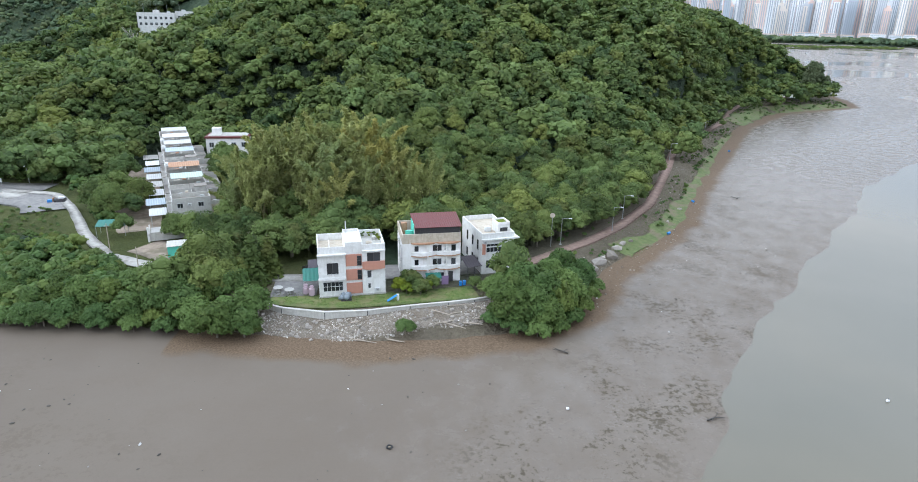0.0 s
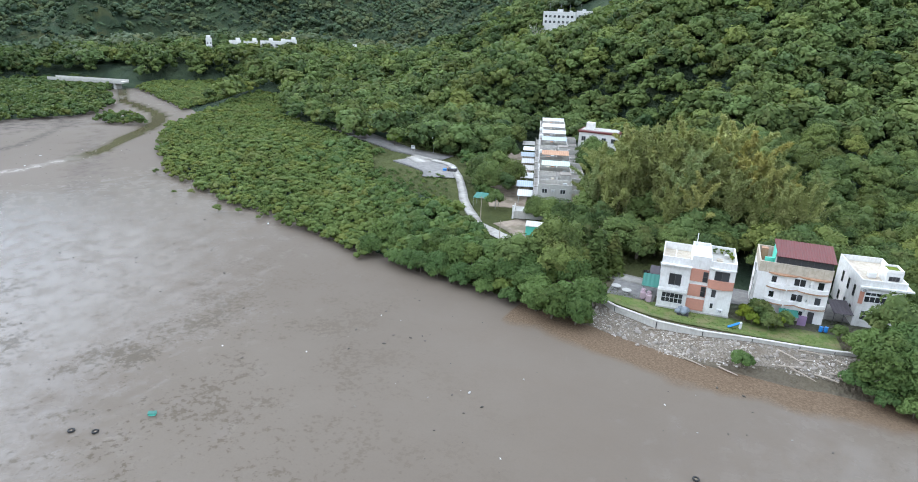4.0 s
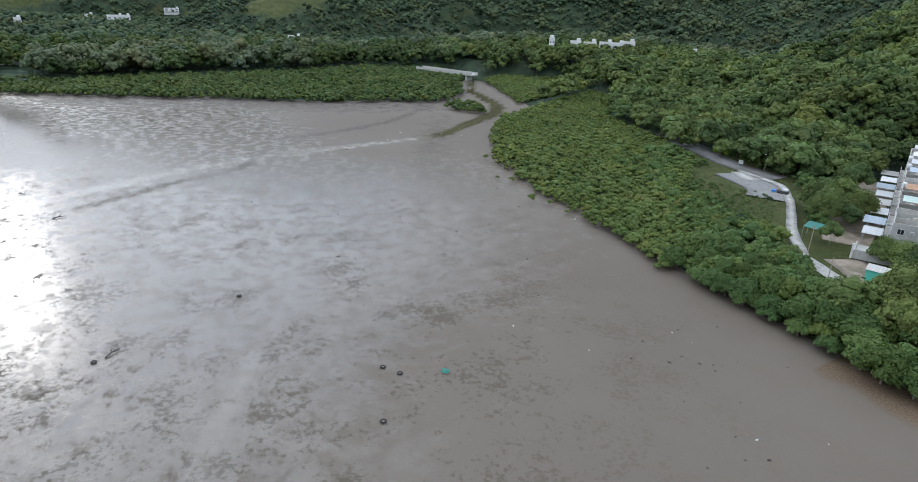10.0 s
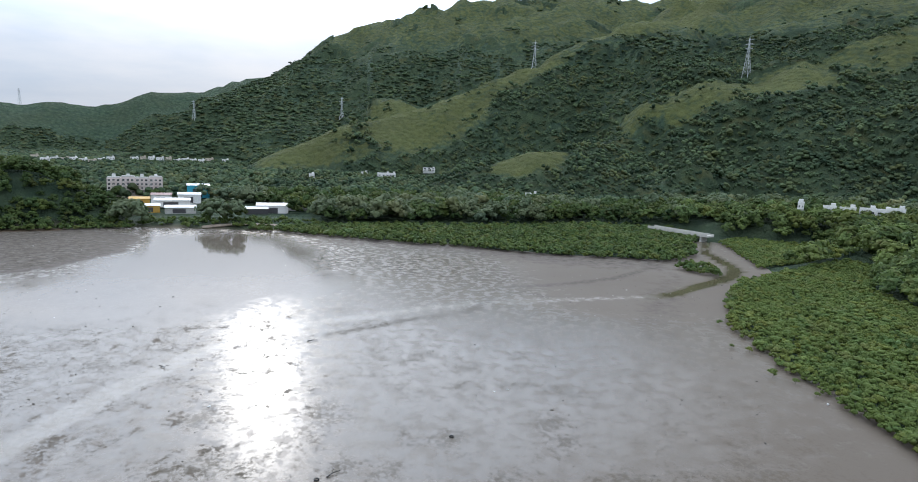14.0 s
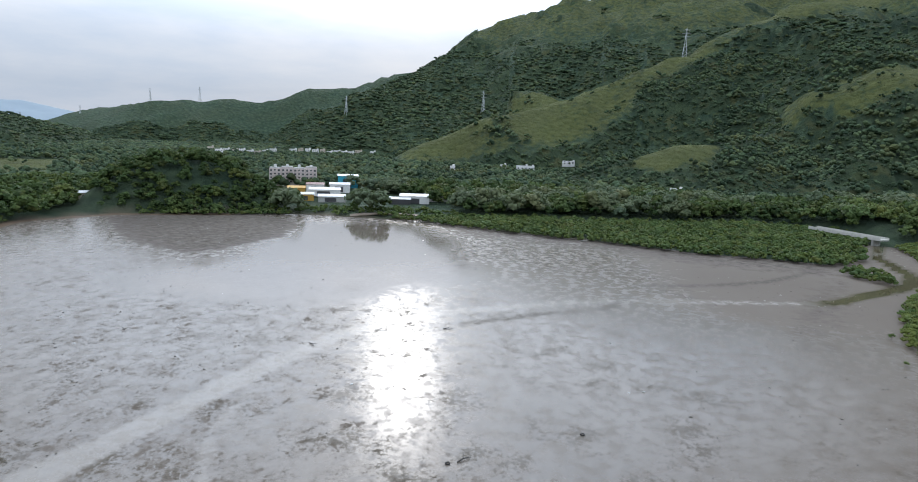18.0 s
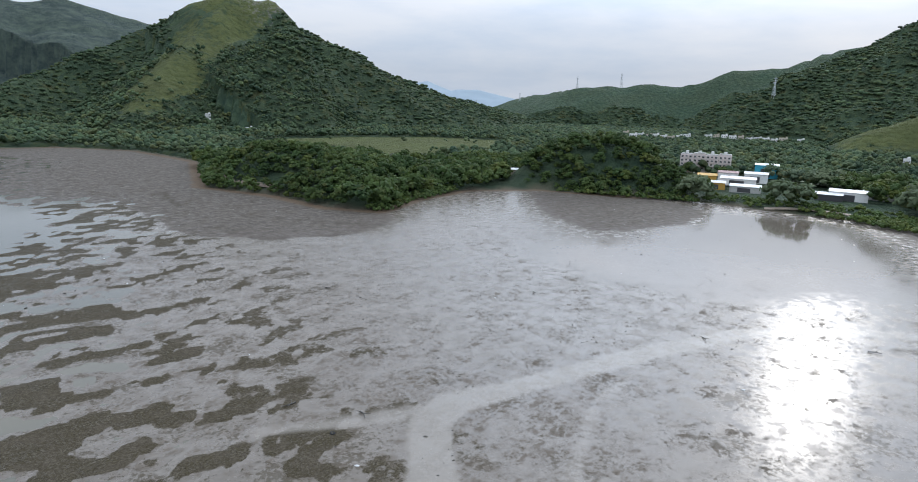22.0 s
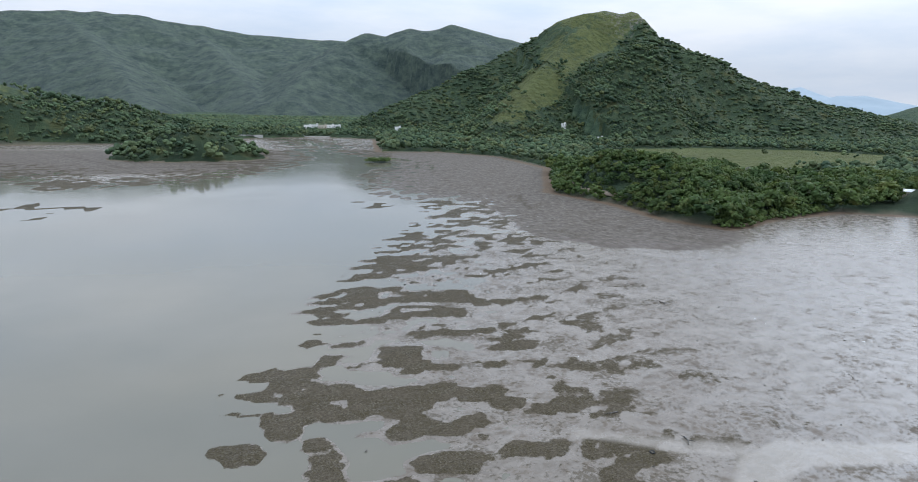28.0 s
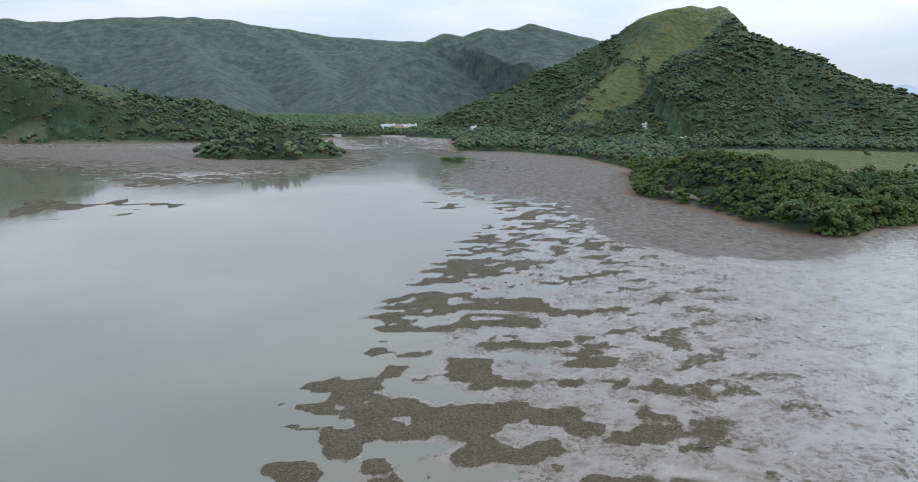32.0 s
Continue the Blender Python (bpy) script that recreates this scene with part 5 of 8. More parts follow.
for px_, py_ in zip(x, y):
    if (px_ + 30) ** 2 / 26 ** 2 + (py_ - 148) ** 2 / 17 ** 2 < 1:
        sp[i % 3].append((px_, py_, rng.uniform(0.8, 1.1) * (1.55 - 0.6 * ((px_ + 30) ** 2 / 26 ** 2 + (py_ - 148) ** 2 / 17 ** 2))))
        i += 1
for ob, q in zip(groves, sp):
    put(ob, q, rng)
# ---- surfaces of buildings ----
WHITE = paint("white_render", (0.72, 0.72, 0.70), (0.32, 0.30, 0.26), 0.45)
OLD_WHITE = paint("stained_white_render", (0.80, 0.79, 0.77), (0.36, 0.29, 0.23), 0.30)
BEIGE = paint("weathered_beige_render", (0.52, 0.46, 0.37), (0.22, 0.17, 0.12), 0.6)
CONCRETE = paint("bare_concrete", (0.46, 0.45, 0.42), (0.22, 0.21, 0.19), 0.5, 0.85)
PALE_CONCRETE = paint("pale_concrete", (0.50, 0.49, 0.45), (0.26, 0.24, 0.21), 0.6, 0.85)
SALMON = paint("salmon_tiles", (0.52, 0.25, 0.18), (0.30, 0.17, 0.13), 0.3, 0.5, 3.0)
RED_ROOF = paint("dark_red_metal_roof", (0.125, 0.022, 0.020), (0.07, 0.035, 0.03), 0.45, 0.55, 0.8)
RUST = paint("rusted_sheet", (0.42, 0.25, 0.155), (0.25, 0.11, 0.05), 0.6, 0.75)
SHEET_WHITE = paint("white_metal_sheet", (0.68, 0.69, 0.69), (0.36, 0.35, 0.33), 0.4, 0.65)
PALE_SHEET = paint("weathered_pale_sheet", (0.47, 0.48, 0.48), (0.36, 0.35, 0.33), 0.45, 0.5)
SHEET_BLUE = paint("pale_blue_sheet", (0.34, 0.41, 0.46), (0.30, 0.32, 0.34), 0.4, 0.45)
SHEET_GREEN = paint("pale_green_sheet", (0.42, 0.53, 0.47), (0.28, 0.32, 0.29), 0.4, 0.5)
BLUE = paint("blue_plastic", (0.02, 0.22, 0.60), (0.05, 0.16, 0.32), 0.2, 0.4)
TEAL = paint("teal_tarpaulin", (0.015, 0.15, 0.115), (0.03, 0.09, 0.08), 0.35, 0.6)
MINT = paint("mint_netting", (0.10, 0.55, 0.42), (0.08, 0.32, 0.26), 0.35, 0.7)
PURPLE = paint("faded_purple_cloth", (0.30, 0.20, 0.34), (0.18, 0.13, 0.20), 0.3, 0.8)
DARK_CLOTH = paint("dark_awning", (0.06, 0.05, 0.06), (0.12, 0.11, 0.10), 0.3, 0.8)
PINK_CLOTH = paint("faded_pink_cover", (0.45, 0.34, 0.38), (0.30, 0.25, 0.26), 0.3, 0.8)
GREY_COVER = paint("grey_cover", (0.20, 0.24, 0.27), (0.12, 0.13, 0.14), 0.3, 0.6)
STEEL = paint("galvanised_steel", (0.42, 0.44, 0.44), (0.25, 0.24, 0.22), 0.3, 0.45, 1.2, 0.6)
DARK_METAL = paint("dark_metal", (0.05, 0.05, 0.055), (0.12, 0.10, 0.08), 0.2, 0.5)
RUBBER = paint("black_rubber", (0.02, 0.02, 0.02), (0.05, 0.05, 0.05), 0.2, 0.8)
PLANK = paint("weathered_timber", (0.36, 0.31, 0.25), (0.20, 0.16, 0.12), 0.5, 0.9)
_g = Nodes("dark_window_glass")
_g.bsdf.inputs["Specular IOR Level"].default_value = 0.6
DECK = paint("stained_roof_deck", (0.27, 0.245, 0.215), (0.13, 0.115, 0.10), 0.6, 0.9, 0.8)
GLASS = _g.set(Base_Color=_g.mix(_g.each(), (0.012, 0.014, 0.016), (0.05, 0.055, 0.06)), Roughness=0.08)
FACES = [(0, 3, 2, 1), (4, 5, 6, 7), (0, 1, 5, 4), (1, 2, 6, 5), (2, 3, 7, 6), (3, 0, 4, 7)]


def hexa(name, corners, material, faces=FACES):
    me = bpy.data.meshes.new(name)
    me.from_pydata([tuple(c) for c in corners], [], faces)
    me.materials.append(material)
    me.update()
    return me


def box_mesh(name, x, y, z, material, chamfer=0.0):
    (a, b), (c, d), (e, f_) = x, y, z
    if chamfer <= 0:
        return hexa(name, [(a, c, e), (b, c, e), (b, d, e), (a, d, e), (a, c, f_), (b, c, f_), (b, d, f_), (a, d, f_)], material)
    bm = bmesh.new()
    bmesh.ops.create_cube(bm, size=1)
    for v_ in bm.verts:
        v_.co = Vector((a + (b - a) * (v_.co.x + 0.5), c + (d - c) * (v_.co.y + 0.5), e + (f_ - e) * (v_.co.z + 0.5)))
    bmesh.ops.bevel(bm, geom=bm.edges[:], offset=chamfer, segments=2, affect="EDGES")
    me = bpy.data.meshes.new(name)
    bm.to_mesh(me)
    bm.free()
    me.materials.append(material)
    return me


def block(parent, name, material, x, y, z, label="", chamfer=0.0):
    return part(name, box_mesh(name, x, y, z, material, chamfer), parent, label)


def bars(name, boxes, material):
    """Several boxes in one mesh, for one frame, rail or rack."""
    vs, fs = [], []
    for (a, b), (c, d), (e, f_) in boxes:
        n0 = len(vs)
        vs += [(a, c, e), (b, c, e), (b, d, e), (a, d, e), (a, c, f_), (b, c, f_), (b, d, f_), (a, d, f_)]
        fs += [tuple(n0 + i for i in q) for q in FACES]
    me = bpy.data.meshes.new(name)
    me.from_pydata(vs, [], fs)
    me.materials.append(material)
    me.update()
    return me


def window(parent, x, y, z, w, h, cols=2, rows=1, side="front", frame_mat=None, name="window"):
    """A framed window with its panes, on the front (towards -y), back, left (-x) or right face; x, y: its lower left corner."""
    t = 0.07
    fm = frame_mat or SHEET_WHITE
    us = sorted(u for i in range(cols + 1) for u in (i * w / cols - t / 2, i * w / cols + t / 2))
    vs_ = sorted(u for j in range(rows + 1) for u in (j * h / rows - t / 2, j * h / rows + t / 2))
    nu, nv = len(us), len(vs_)
    pts = [(u, y_, v_) for y_ in (-0.06, 0.05) for v_ in vs_ for u in us]
    solid = {(i, j) for i in range(nu - 1) for j in range(nv - 1) if i % 2 == 0 or j % 2 == 0}
    q_ = []
    for i, j in solid:
        a0, a1, a2, a3 = j * nu + i, j * nu + i + 1, (j + 1) * nu + i + 1, (j + 1) * nu + i
        k = nu * nv
        q_ += [(a0, a1, a2, a3), (a3 + k, a2 + k, a1 + k, a0 + k)]
        for (di, dj), (e0, e1) in (((0, -1), (a0, a1)), ((1, 0), (a1, a2)), ((0, 1), (a2, a3)), ((-1, 0), (a3, a0))):
            if (i + di, j + dj) not in solid:
                q_.append((e1, e0, e0 + k, e1 + k))
    me = bpy.data.meshes.new(name)
    me.from_pydata(pts, [], q_)
    me.materials.append(fm)
    me.update()
    fr = part(name, me, parent)
    turn = {"front": 0, "right": 90, "back": 180, "left": -90}[side]
    fr.matrix_basis = Matrix.Translation((x, y, z)) @ Matrix.Rotation(radians(turn), 4, "Z")
    for i in range(cols):
        for j in range(rows):
            part("pane", box_mesh("pane", (i * w / cols + t / 2, (i + 1) * w / cols - t / 2), (-0.03, 0.02), (j * h / rows + t / 2, (j + 1) * h / rows - t / 2), GLASS), fr)
    return fr


def rail(parent, x, y, z, high=1.0, step=0.16, material=None, name="railing"):
    """A railing of thin uprights between two points, level."""
    (x0, x1), (y0, y1) = x, y
    length = math.hypot(x1 - x0, y1 - y0)
    n_ = max(2, int(length / step))
    b = [((0, length), (-0.03, 0.03), (high - 0.06, high)), ((0, length), (-0.02, 0.02), (0.08, 0.13))]
    b += [((length * i / n_ - 0.015, length * i / n_ + 0.015), (-0.015, 0.015), (0, high)) for i in range(n_ + 1)]
    ob = part(name, bars(name, b, material or SHEET_WHITE), parent)
    ob.matrix_basis = Matrix.Translation((x0, y0, z)) @ Matrix.Rotation(math.atan2(y1 - y0, x1 - x0), 4, "Z")
    return ob


def sheet(parent, name, material, x, y, z0, z1, ribs=0.45, thick=0.05, label=""):
    """A ribbed metal sheet sloping from z0 at its front to z1 at its back."""
    (x0, x1), (y0, y1) = x, y
    n_ = max(2, int((x1 - x0) / ribs)) * 2
    vs, fs = [], []
    for i in range(n_ + 1):
        u = x0 + (x1 - x0) * i / n_
        up = 0.06 * (i % 2)
        vs += [(u, y0, z0 + up), (u, y1, z1 + up), (u, y1, z1 + up - thick), (u, y0, z0 + up - thick)]
    for i in range(n_):
        a, b = 4 * i, 4 * i + 4
        fs += [(a, b, b + 1, a + 1), (a + 1, b + 1, b + 2, a + 2), (a + 2, b + 2, b + 3, a + 3), (a + 3, b + 3, b, a)]
    fs += [(0, 1, 2, 3), (4 * n_ + 3, 4 * n_ + 2, 4 * n_ + 1, 4 * n_)]
    me = bpy.data.meshes.new(name)
    me.from_pydata(vs, [], fs)
    me.materials.append(material)
    me.update()
    return part(name, me, parent, label)


def parapet(parent, material, x, y, z, thick=0.18, gap=None, name="parapet"):
    """Low walls round a roof; gap leaves out a side."""
    (x0, x1), (y0, y1) = x, y
    sides = {"front": ((x0, x1), (y0, y0 + thick)), "back": ((x0, x1), (y1 - thick, y1)),
             "left": ((x0, x0 + thick), (y0 + thick, y1 - thick)), "right": ((x1 - thick, x1), (y0 + thick, y1 - thick))}
    for k, (u, w) in sides.items():
        if k != gap:
            block(parent, name, material, u, w, z)


def ac_unit(parent, x, y, z):
    a = block(parent, "air_conditioner", SHEET_WHITE, (x, x + 0.8), (y - 0.32, y), (z, z + 0.55), "boxy white outdoor unit", 0.03)
    part("grille", bars("grille", [((x + 0.1, x + 0.6), (y - 0.35, y - 0.325), (z + 0.08 + 0.09 * i, z + 0.11 + 0.09 * i)) for i in range(5)], DARK_METAL), a)


def house_root(name, x, y, z, turn, label, category="house", group=""):
    root = new(name)
    root.matrix_basis = pose(x, y, z, 0, 0, turn)
    return tagged(root, label, category, group)


def curve_slab(parent, name, material, x0, x1, bulge, y0, z0, z1, label="", waves=1):
    """A slab or band whose front edge bulges out in shallow curves."""
    n_ = 10 * waves
    front = []
    for i in range(n_ + 1):
        u = i / n_
        front.append((x0 + (x1 - x0) * u, y0 - bulge * abs(math.sin(math.pi * u * waves)) ** 0.7))
    vs, fs = [], []
    for z_ in (z0, z1):
        vs += [(a, b, z_) for a, b in front] + [(a, y0 + 0.12, z_) for a, _ in front]
    m_ = n_ + 1
    for i in range(n_):
        fs += [(i, i + 1, 2 * m_ + i + 1, 2 * m_ + i), (2 * m_ + i, 2 * m_ + i + 1, 3 * m_ + i + 1, 3 * m_ + i), (i + 1, i, m_ + i, m_ + i + 1), (m_ + i + 1, m_ + i, 3 * m_ + i, 3 * m_ + i + 1)]
    fs += [(0, 2 * m_, 3 * m_, m_), (n_, m_ + n_, 3 * m_ + n_, 2 * m_ + n_)]
    me = bpy.data.meshes.new(name)
    me.from_pydata(vs, [], fs)
    me.materials.append(material)
    me.update()
    return part(name, me, parent, label)


def pot_plants(parent, spots, z):
    for i, (a, b) in enumerate(spots):
        v_, f_ = crown(300 + i, 0.45, 1.1, 3, 40, 0.3, 0.1)
        p = part("potted_shrub", tri_mesh("potted_shrub", v_ + (a, b, z), f_, LEAF_YELLOW if i % 2 else LEAF_SHORE), parent)


# ---- the white house with salmon panels ----
h = house_root("house", -23.6, 103.0, 2.45, 13, "three-storey white seaside house with salmon panels and roof terrace")
block(h, "wall", WHITE, (0, 4.7), (0, 7.6), (-0.6, 8.0))
block(h, "wall", WHITE, (4.7, 7.6), (0.35, 7.9), (-0.6, 9.4))
block(h, "wall", WHITE, (7.6, 11.6), (0.0, 8.2), (-0.6, 8.2))
for z0, z1 in ((0.25, 2.3), (2.8, 4.9), (5.5, 7.7)):
    block(h, "panel", SALMON, (4.75, 7.55), (0.22, 0.35), (z0, z1), "salmon tiled panel")
for z0 in (2.95, 5.6):
    window(h, 6.75, 0.22, z0, 0.7, 1.75, 1, 2, frame_mat=DARK_METAL)
curve_slab(h, "band", SALMON, 7.6, 11.6, 0.55, 0.0, 4.85, 6.3, "curved salmon band")
curve_slab(h, "ledge", WHITE, 7.5, 11.7, 0.6, 0.0, 8.2, 8.42)
block(h, "ledge", WHITE, (-0.15, 4.8), (-0.75, 0), (7.95, 8.15))
window(h, 8.5, -0.02, 6.35, 2.2, 1.5, 2, 1, frame_mat=DARK_METAL)
window(h, 8.4, -0.02, 3.2, 0.75, 1.4, 1, 1)
window(h, 8.5, -0.02, 1.2, 0.5, 0.95, 1, 1)
window(h, 0.7, -0.02, 1.1, 3.4, 1.75, 5, 2)
window(h, 1.5, -0.02, 4.25, 1.9, 2.1, 2, 1, frame_mat=DARK_METAL)
block(h, "balcony", WHITE, (0.0, 4.7), (-1.15, 0), (3.5, 3.75))
rail(h, (0.05, 4.65), (-1.1, -1.1), 3.75, 1.0)
rail(h, (0.05, 0.05), (-1.1, 0.0), 3.75, 1.0)
rail(h, (4.65, 4.65), (-1.1, 0.0), 3.75, 1.0)
parapet(h, WHITE, (0, 4.7), (0, 7.6), (8.0, 9.3))
parapet(h, WHITE, (7.6, 11.6), (0, 8.2), (8.2, 9.5))
parapet(h, WHITE, (4.7, 7.6), (0.35, 7.9), (9.4, 9.9))
block(h, "roof_deck", BEIGE, (0.18, 4.52), (0.18, 7.42), (8.0, 8.05))
block(h, "roof_deck", PALE_CONCRETE, (7.78, 11.42), (0.18, 8.02), (8.2, 8.25))
block(h, "roof_partition", WHITE, (2.0, 2.15), (0.2, 5.0), (8.05, 9.0))
block(h, "vent_pipe", WHITE, (5.2, 5.35), (7.2, 7.35), (9.4, 11.6))
block(h, "flue", WHITE, (10.6, 11.3), (1.2, 1.8), (8.25, 9.0))
pot_plants(h, [(10.4, 7.4), (9.6, 7.6), (10.9, 6.2), (11.0, 4.6), (8.4, 7.5)], 8.25)
block(h, "crate", BEIGE, (8.6, 9.6), (3.0, 4.0), (8.25, 8.75))
block(h, "crate", CONCRETE, (9.9, 10.5), (5.4, 6.3), (8.25, 8.9))
window(h, -0.02, 3.2, 1.0, 1.2, 1.3, 2, 1, "left")
window(h, -0.02, 6.2, 4.4, 1.2, 1.3, 2, 1, "left")
ac_unit(h, 9.8, -0.02, 0.7)
block(h, "plinth", CONCRETE, (-0.1, 11.7), (-0.12, 0), (-0.6, 0.2))
block(h, "meter_box", SHEET_WHITE, (9.6, 10.3), (-0.25, -0.02), (0.3, 1.3))

# ---- the stained house with the red roof ----
h = house_root("house", -9.6, 110.2, 2.45, 11, "weathered white balcony house with dark red metal rooftop shelter")
block(h, "wall", OLD_WHITE, (0, 10.9), (0.0, 8.6), (-0.6, 7.7))
for z0, wv in ((2.45, 2), (5.15, 2), (7.6, 2)):
    curve_slab(h, "balcony_slab" if z0 < 7 else "canopy", RUST, 1.6, 10.9, 0.75, 0.0, z0, z0 + 0.22, "rust-streaked curved edge", wv)
for z0 in (2.67, 5.37):
    curve_slab(h, "balcony_front", OLD_WHITE, 1.6, 10.9, 0.72, -0.02, z0, z0 + 0.62, "", 2)
    window(h, 2.2, -0.02, z0 + 0.75, 0.8, 1.1, 1, 1)
    window(h, 5.6, -0.02, z0 + 0.7, 1.7, 1.25, 2, 1)
    window(h, 9.1, -0.02, z0 + 0.2, 0.9, 1.7, 1, 1)
    ac_unit(h, 7.7, -0.05, z0 + 0.9)
block(h, "column", OLD_WHITE, (4.5, 4.75), (-0.7, -0.4), (-0.5, 7.6))
block(h, "column", OLD_WHITE, (8.0, 8.25), (-0.7, -0.4), (-0.5, 7.6))
window(h, 6.6, -0.02, 0.7, 1.2, 1.1, 2, 1)
block(h, "door", DARK_METAL, (8.6, 9.5), (-0.08, 0), (-0.3, 1.9), "dark metal door")
parapet(h, BEIGE, (0, 10.9), (0, 8.6), (7.7, 9.5), 0.2)
block(h, "roof_deck", CONCRETE, (0.2, 10.7), (0.2, 8.4), (7.7, 7.75))
sheet(h, "shelter_roof", RED_ROOF, (2.2, 11.1), (-0.1, 6.4), 10.7, 11.6, 0.4, 0.06, "dark red ribbed metal roof")
for i in range(10):
    block(h, "shelter_post", DARK_METAL, (2.4 + 0.92 * i, 2.5 + 0.92 * i), (0.3, 0.4), (9.5, 10.65))
for i in range(4):
    block(h, "shelter_post", DARK_METAL, (2.4 + 2.7 * i, 2.52 + 2.7 * i), (6.1, 6.22), (7.75, 11.45))
block(h, "shelter_screen", DARK_METAL, (2.5, 10.7), (0.45, 0.5), (9.3, 10.6), "dark mesh screen")
block(h, "netting", MINT, (2.16, 2.22), (0.4, 4.8), (8.6, 11.2), "mint green netting")
curve_slab(h, "netting", MINT, 0.7, 2.2, 0.3, 1.2, 8.2, 9.9, "mint green netting", 1)
block(h, "tank_stand", RUST, (0.5, 1.5), (5.6, 6.6), (7.75, 9.9))
for z0 in (0.8, 3.4, 6.0):
    window(h, -0.02, 2.6, z0, 0.9, 1.0, 1, 1, "left")
    window(h, -0.02, 6.4, z0, 1.1, 1.0, 2, 1, "left")
    block(h, "pipe", CONCRETE, (-0.12, 0.0), (4.1, 4.25), (z0 - 1.2, z0 + 1.6))
sheet(h, "lean_to_roof", TEAL, (4.1, 7.0), (-2.7, -0.8), 1.65, 2.05, 0.5, 0.05, "green tarpaulin awning")
block(h, "curtain", PURPLE, (7.1, 8.4), (-1.5, -1.42), (-0.4, 1.6), "faded purple curtain")

# ---- the far house with stair tower ----
h = house_root("house", 5.2, 115.4, 2.6, 18, "white house with flat roof terrace and stair tower")
block(h, "wall", WHITE, (0, 6.6), (0, 12.0), (-0.6, 7.0))
parapet(h, WHITE, (0, 6.6), (0, 12.0), (7.0, 8.0))
block(h, "roof_deck", BEIGE, (0.18, 6.42), (0.18, 11.8), (7.0, 7.05))
block(h, "stair_tower", WHITE, (4.0, 6.5), (2.2, 5.2), (7.05, 8.9))
parapet(h, OLD_WHITE, (4.0, 6.5), (2.2, 5.2), (8.9, 9.3))
block(h, "roof_grass", LEAF_YELLOW, (4.3, 6.2), (2.6, 4.9), (8.9, 9.05), "weeds on the tower roof")
window(h, 4.5, 2.18, 7.5, 1.5, 0.7, 3, 1, frame_mat=DARK_METAL)
window(h, 0.9, -0.02, 4.2, 4.7, 1.0, 6, 1)
window(h, 0.9, -0.02, 5.35, 4.7, 0.55, 6, 1)
window(h, 0.9, -0.02, 1.0, 4.2, 1.6, 5, 2)
block(h, "pilaster", SALMON, (0.1, 0.75), (-0.1, 0), (3.8, 6.0), "salmon tiles")
block(h, "pilaster", SALMON, (5.75, 6.4), (-0.1, 0), (3.8, 6.0), "salmon tiles")
block(h, "ledge", WHITE, (-0.2, 7.6), (-0.5, 0), (6.7, 6.95))
block(h, "ledge", WHITE, (6.6, 7.5), (0.0, 3.5), (6.7, 6.95))
for y0 in (2.6, 5.6, 8.8):
    window(h, -0.02, y0, 4.2, 0.7, 1.9, 1, 2, "left", DARK_METAL)
    window(h, -0.02, y0, 0.9, 0.7, 1.6, 1, 2, "left", DARK_METAL)
block(h, "roof_tank", SHEET_WHITE, (2.0, 3.2), (3.6, 4.6), (7.05, 8.0), "", 0.1)
ac_unit(h, 0.2, -0.1, 6.05)
sheet(h, "lean_to_roof", DARK_CLOTH, (-3.2, -0.2), (-1.0, 3.6), 1.9, 2.5, 0.5, 0.05, "dark awning")
for a, b in ((-3.1, -0.9), (-3.1, 3.4), (-1.7, -0.9)):
    block(h, "awning_post", DARK_METAL, (a, a + 0.08), (b, b + 0.08), (-0.5, 2.0))

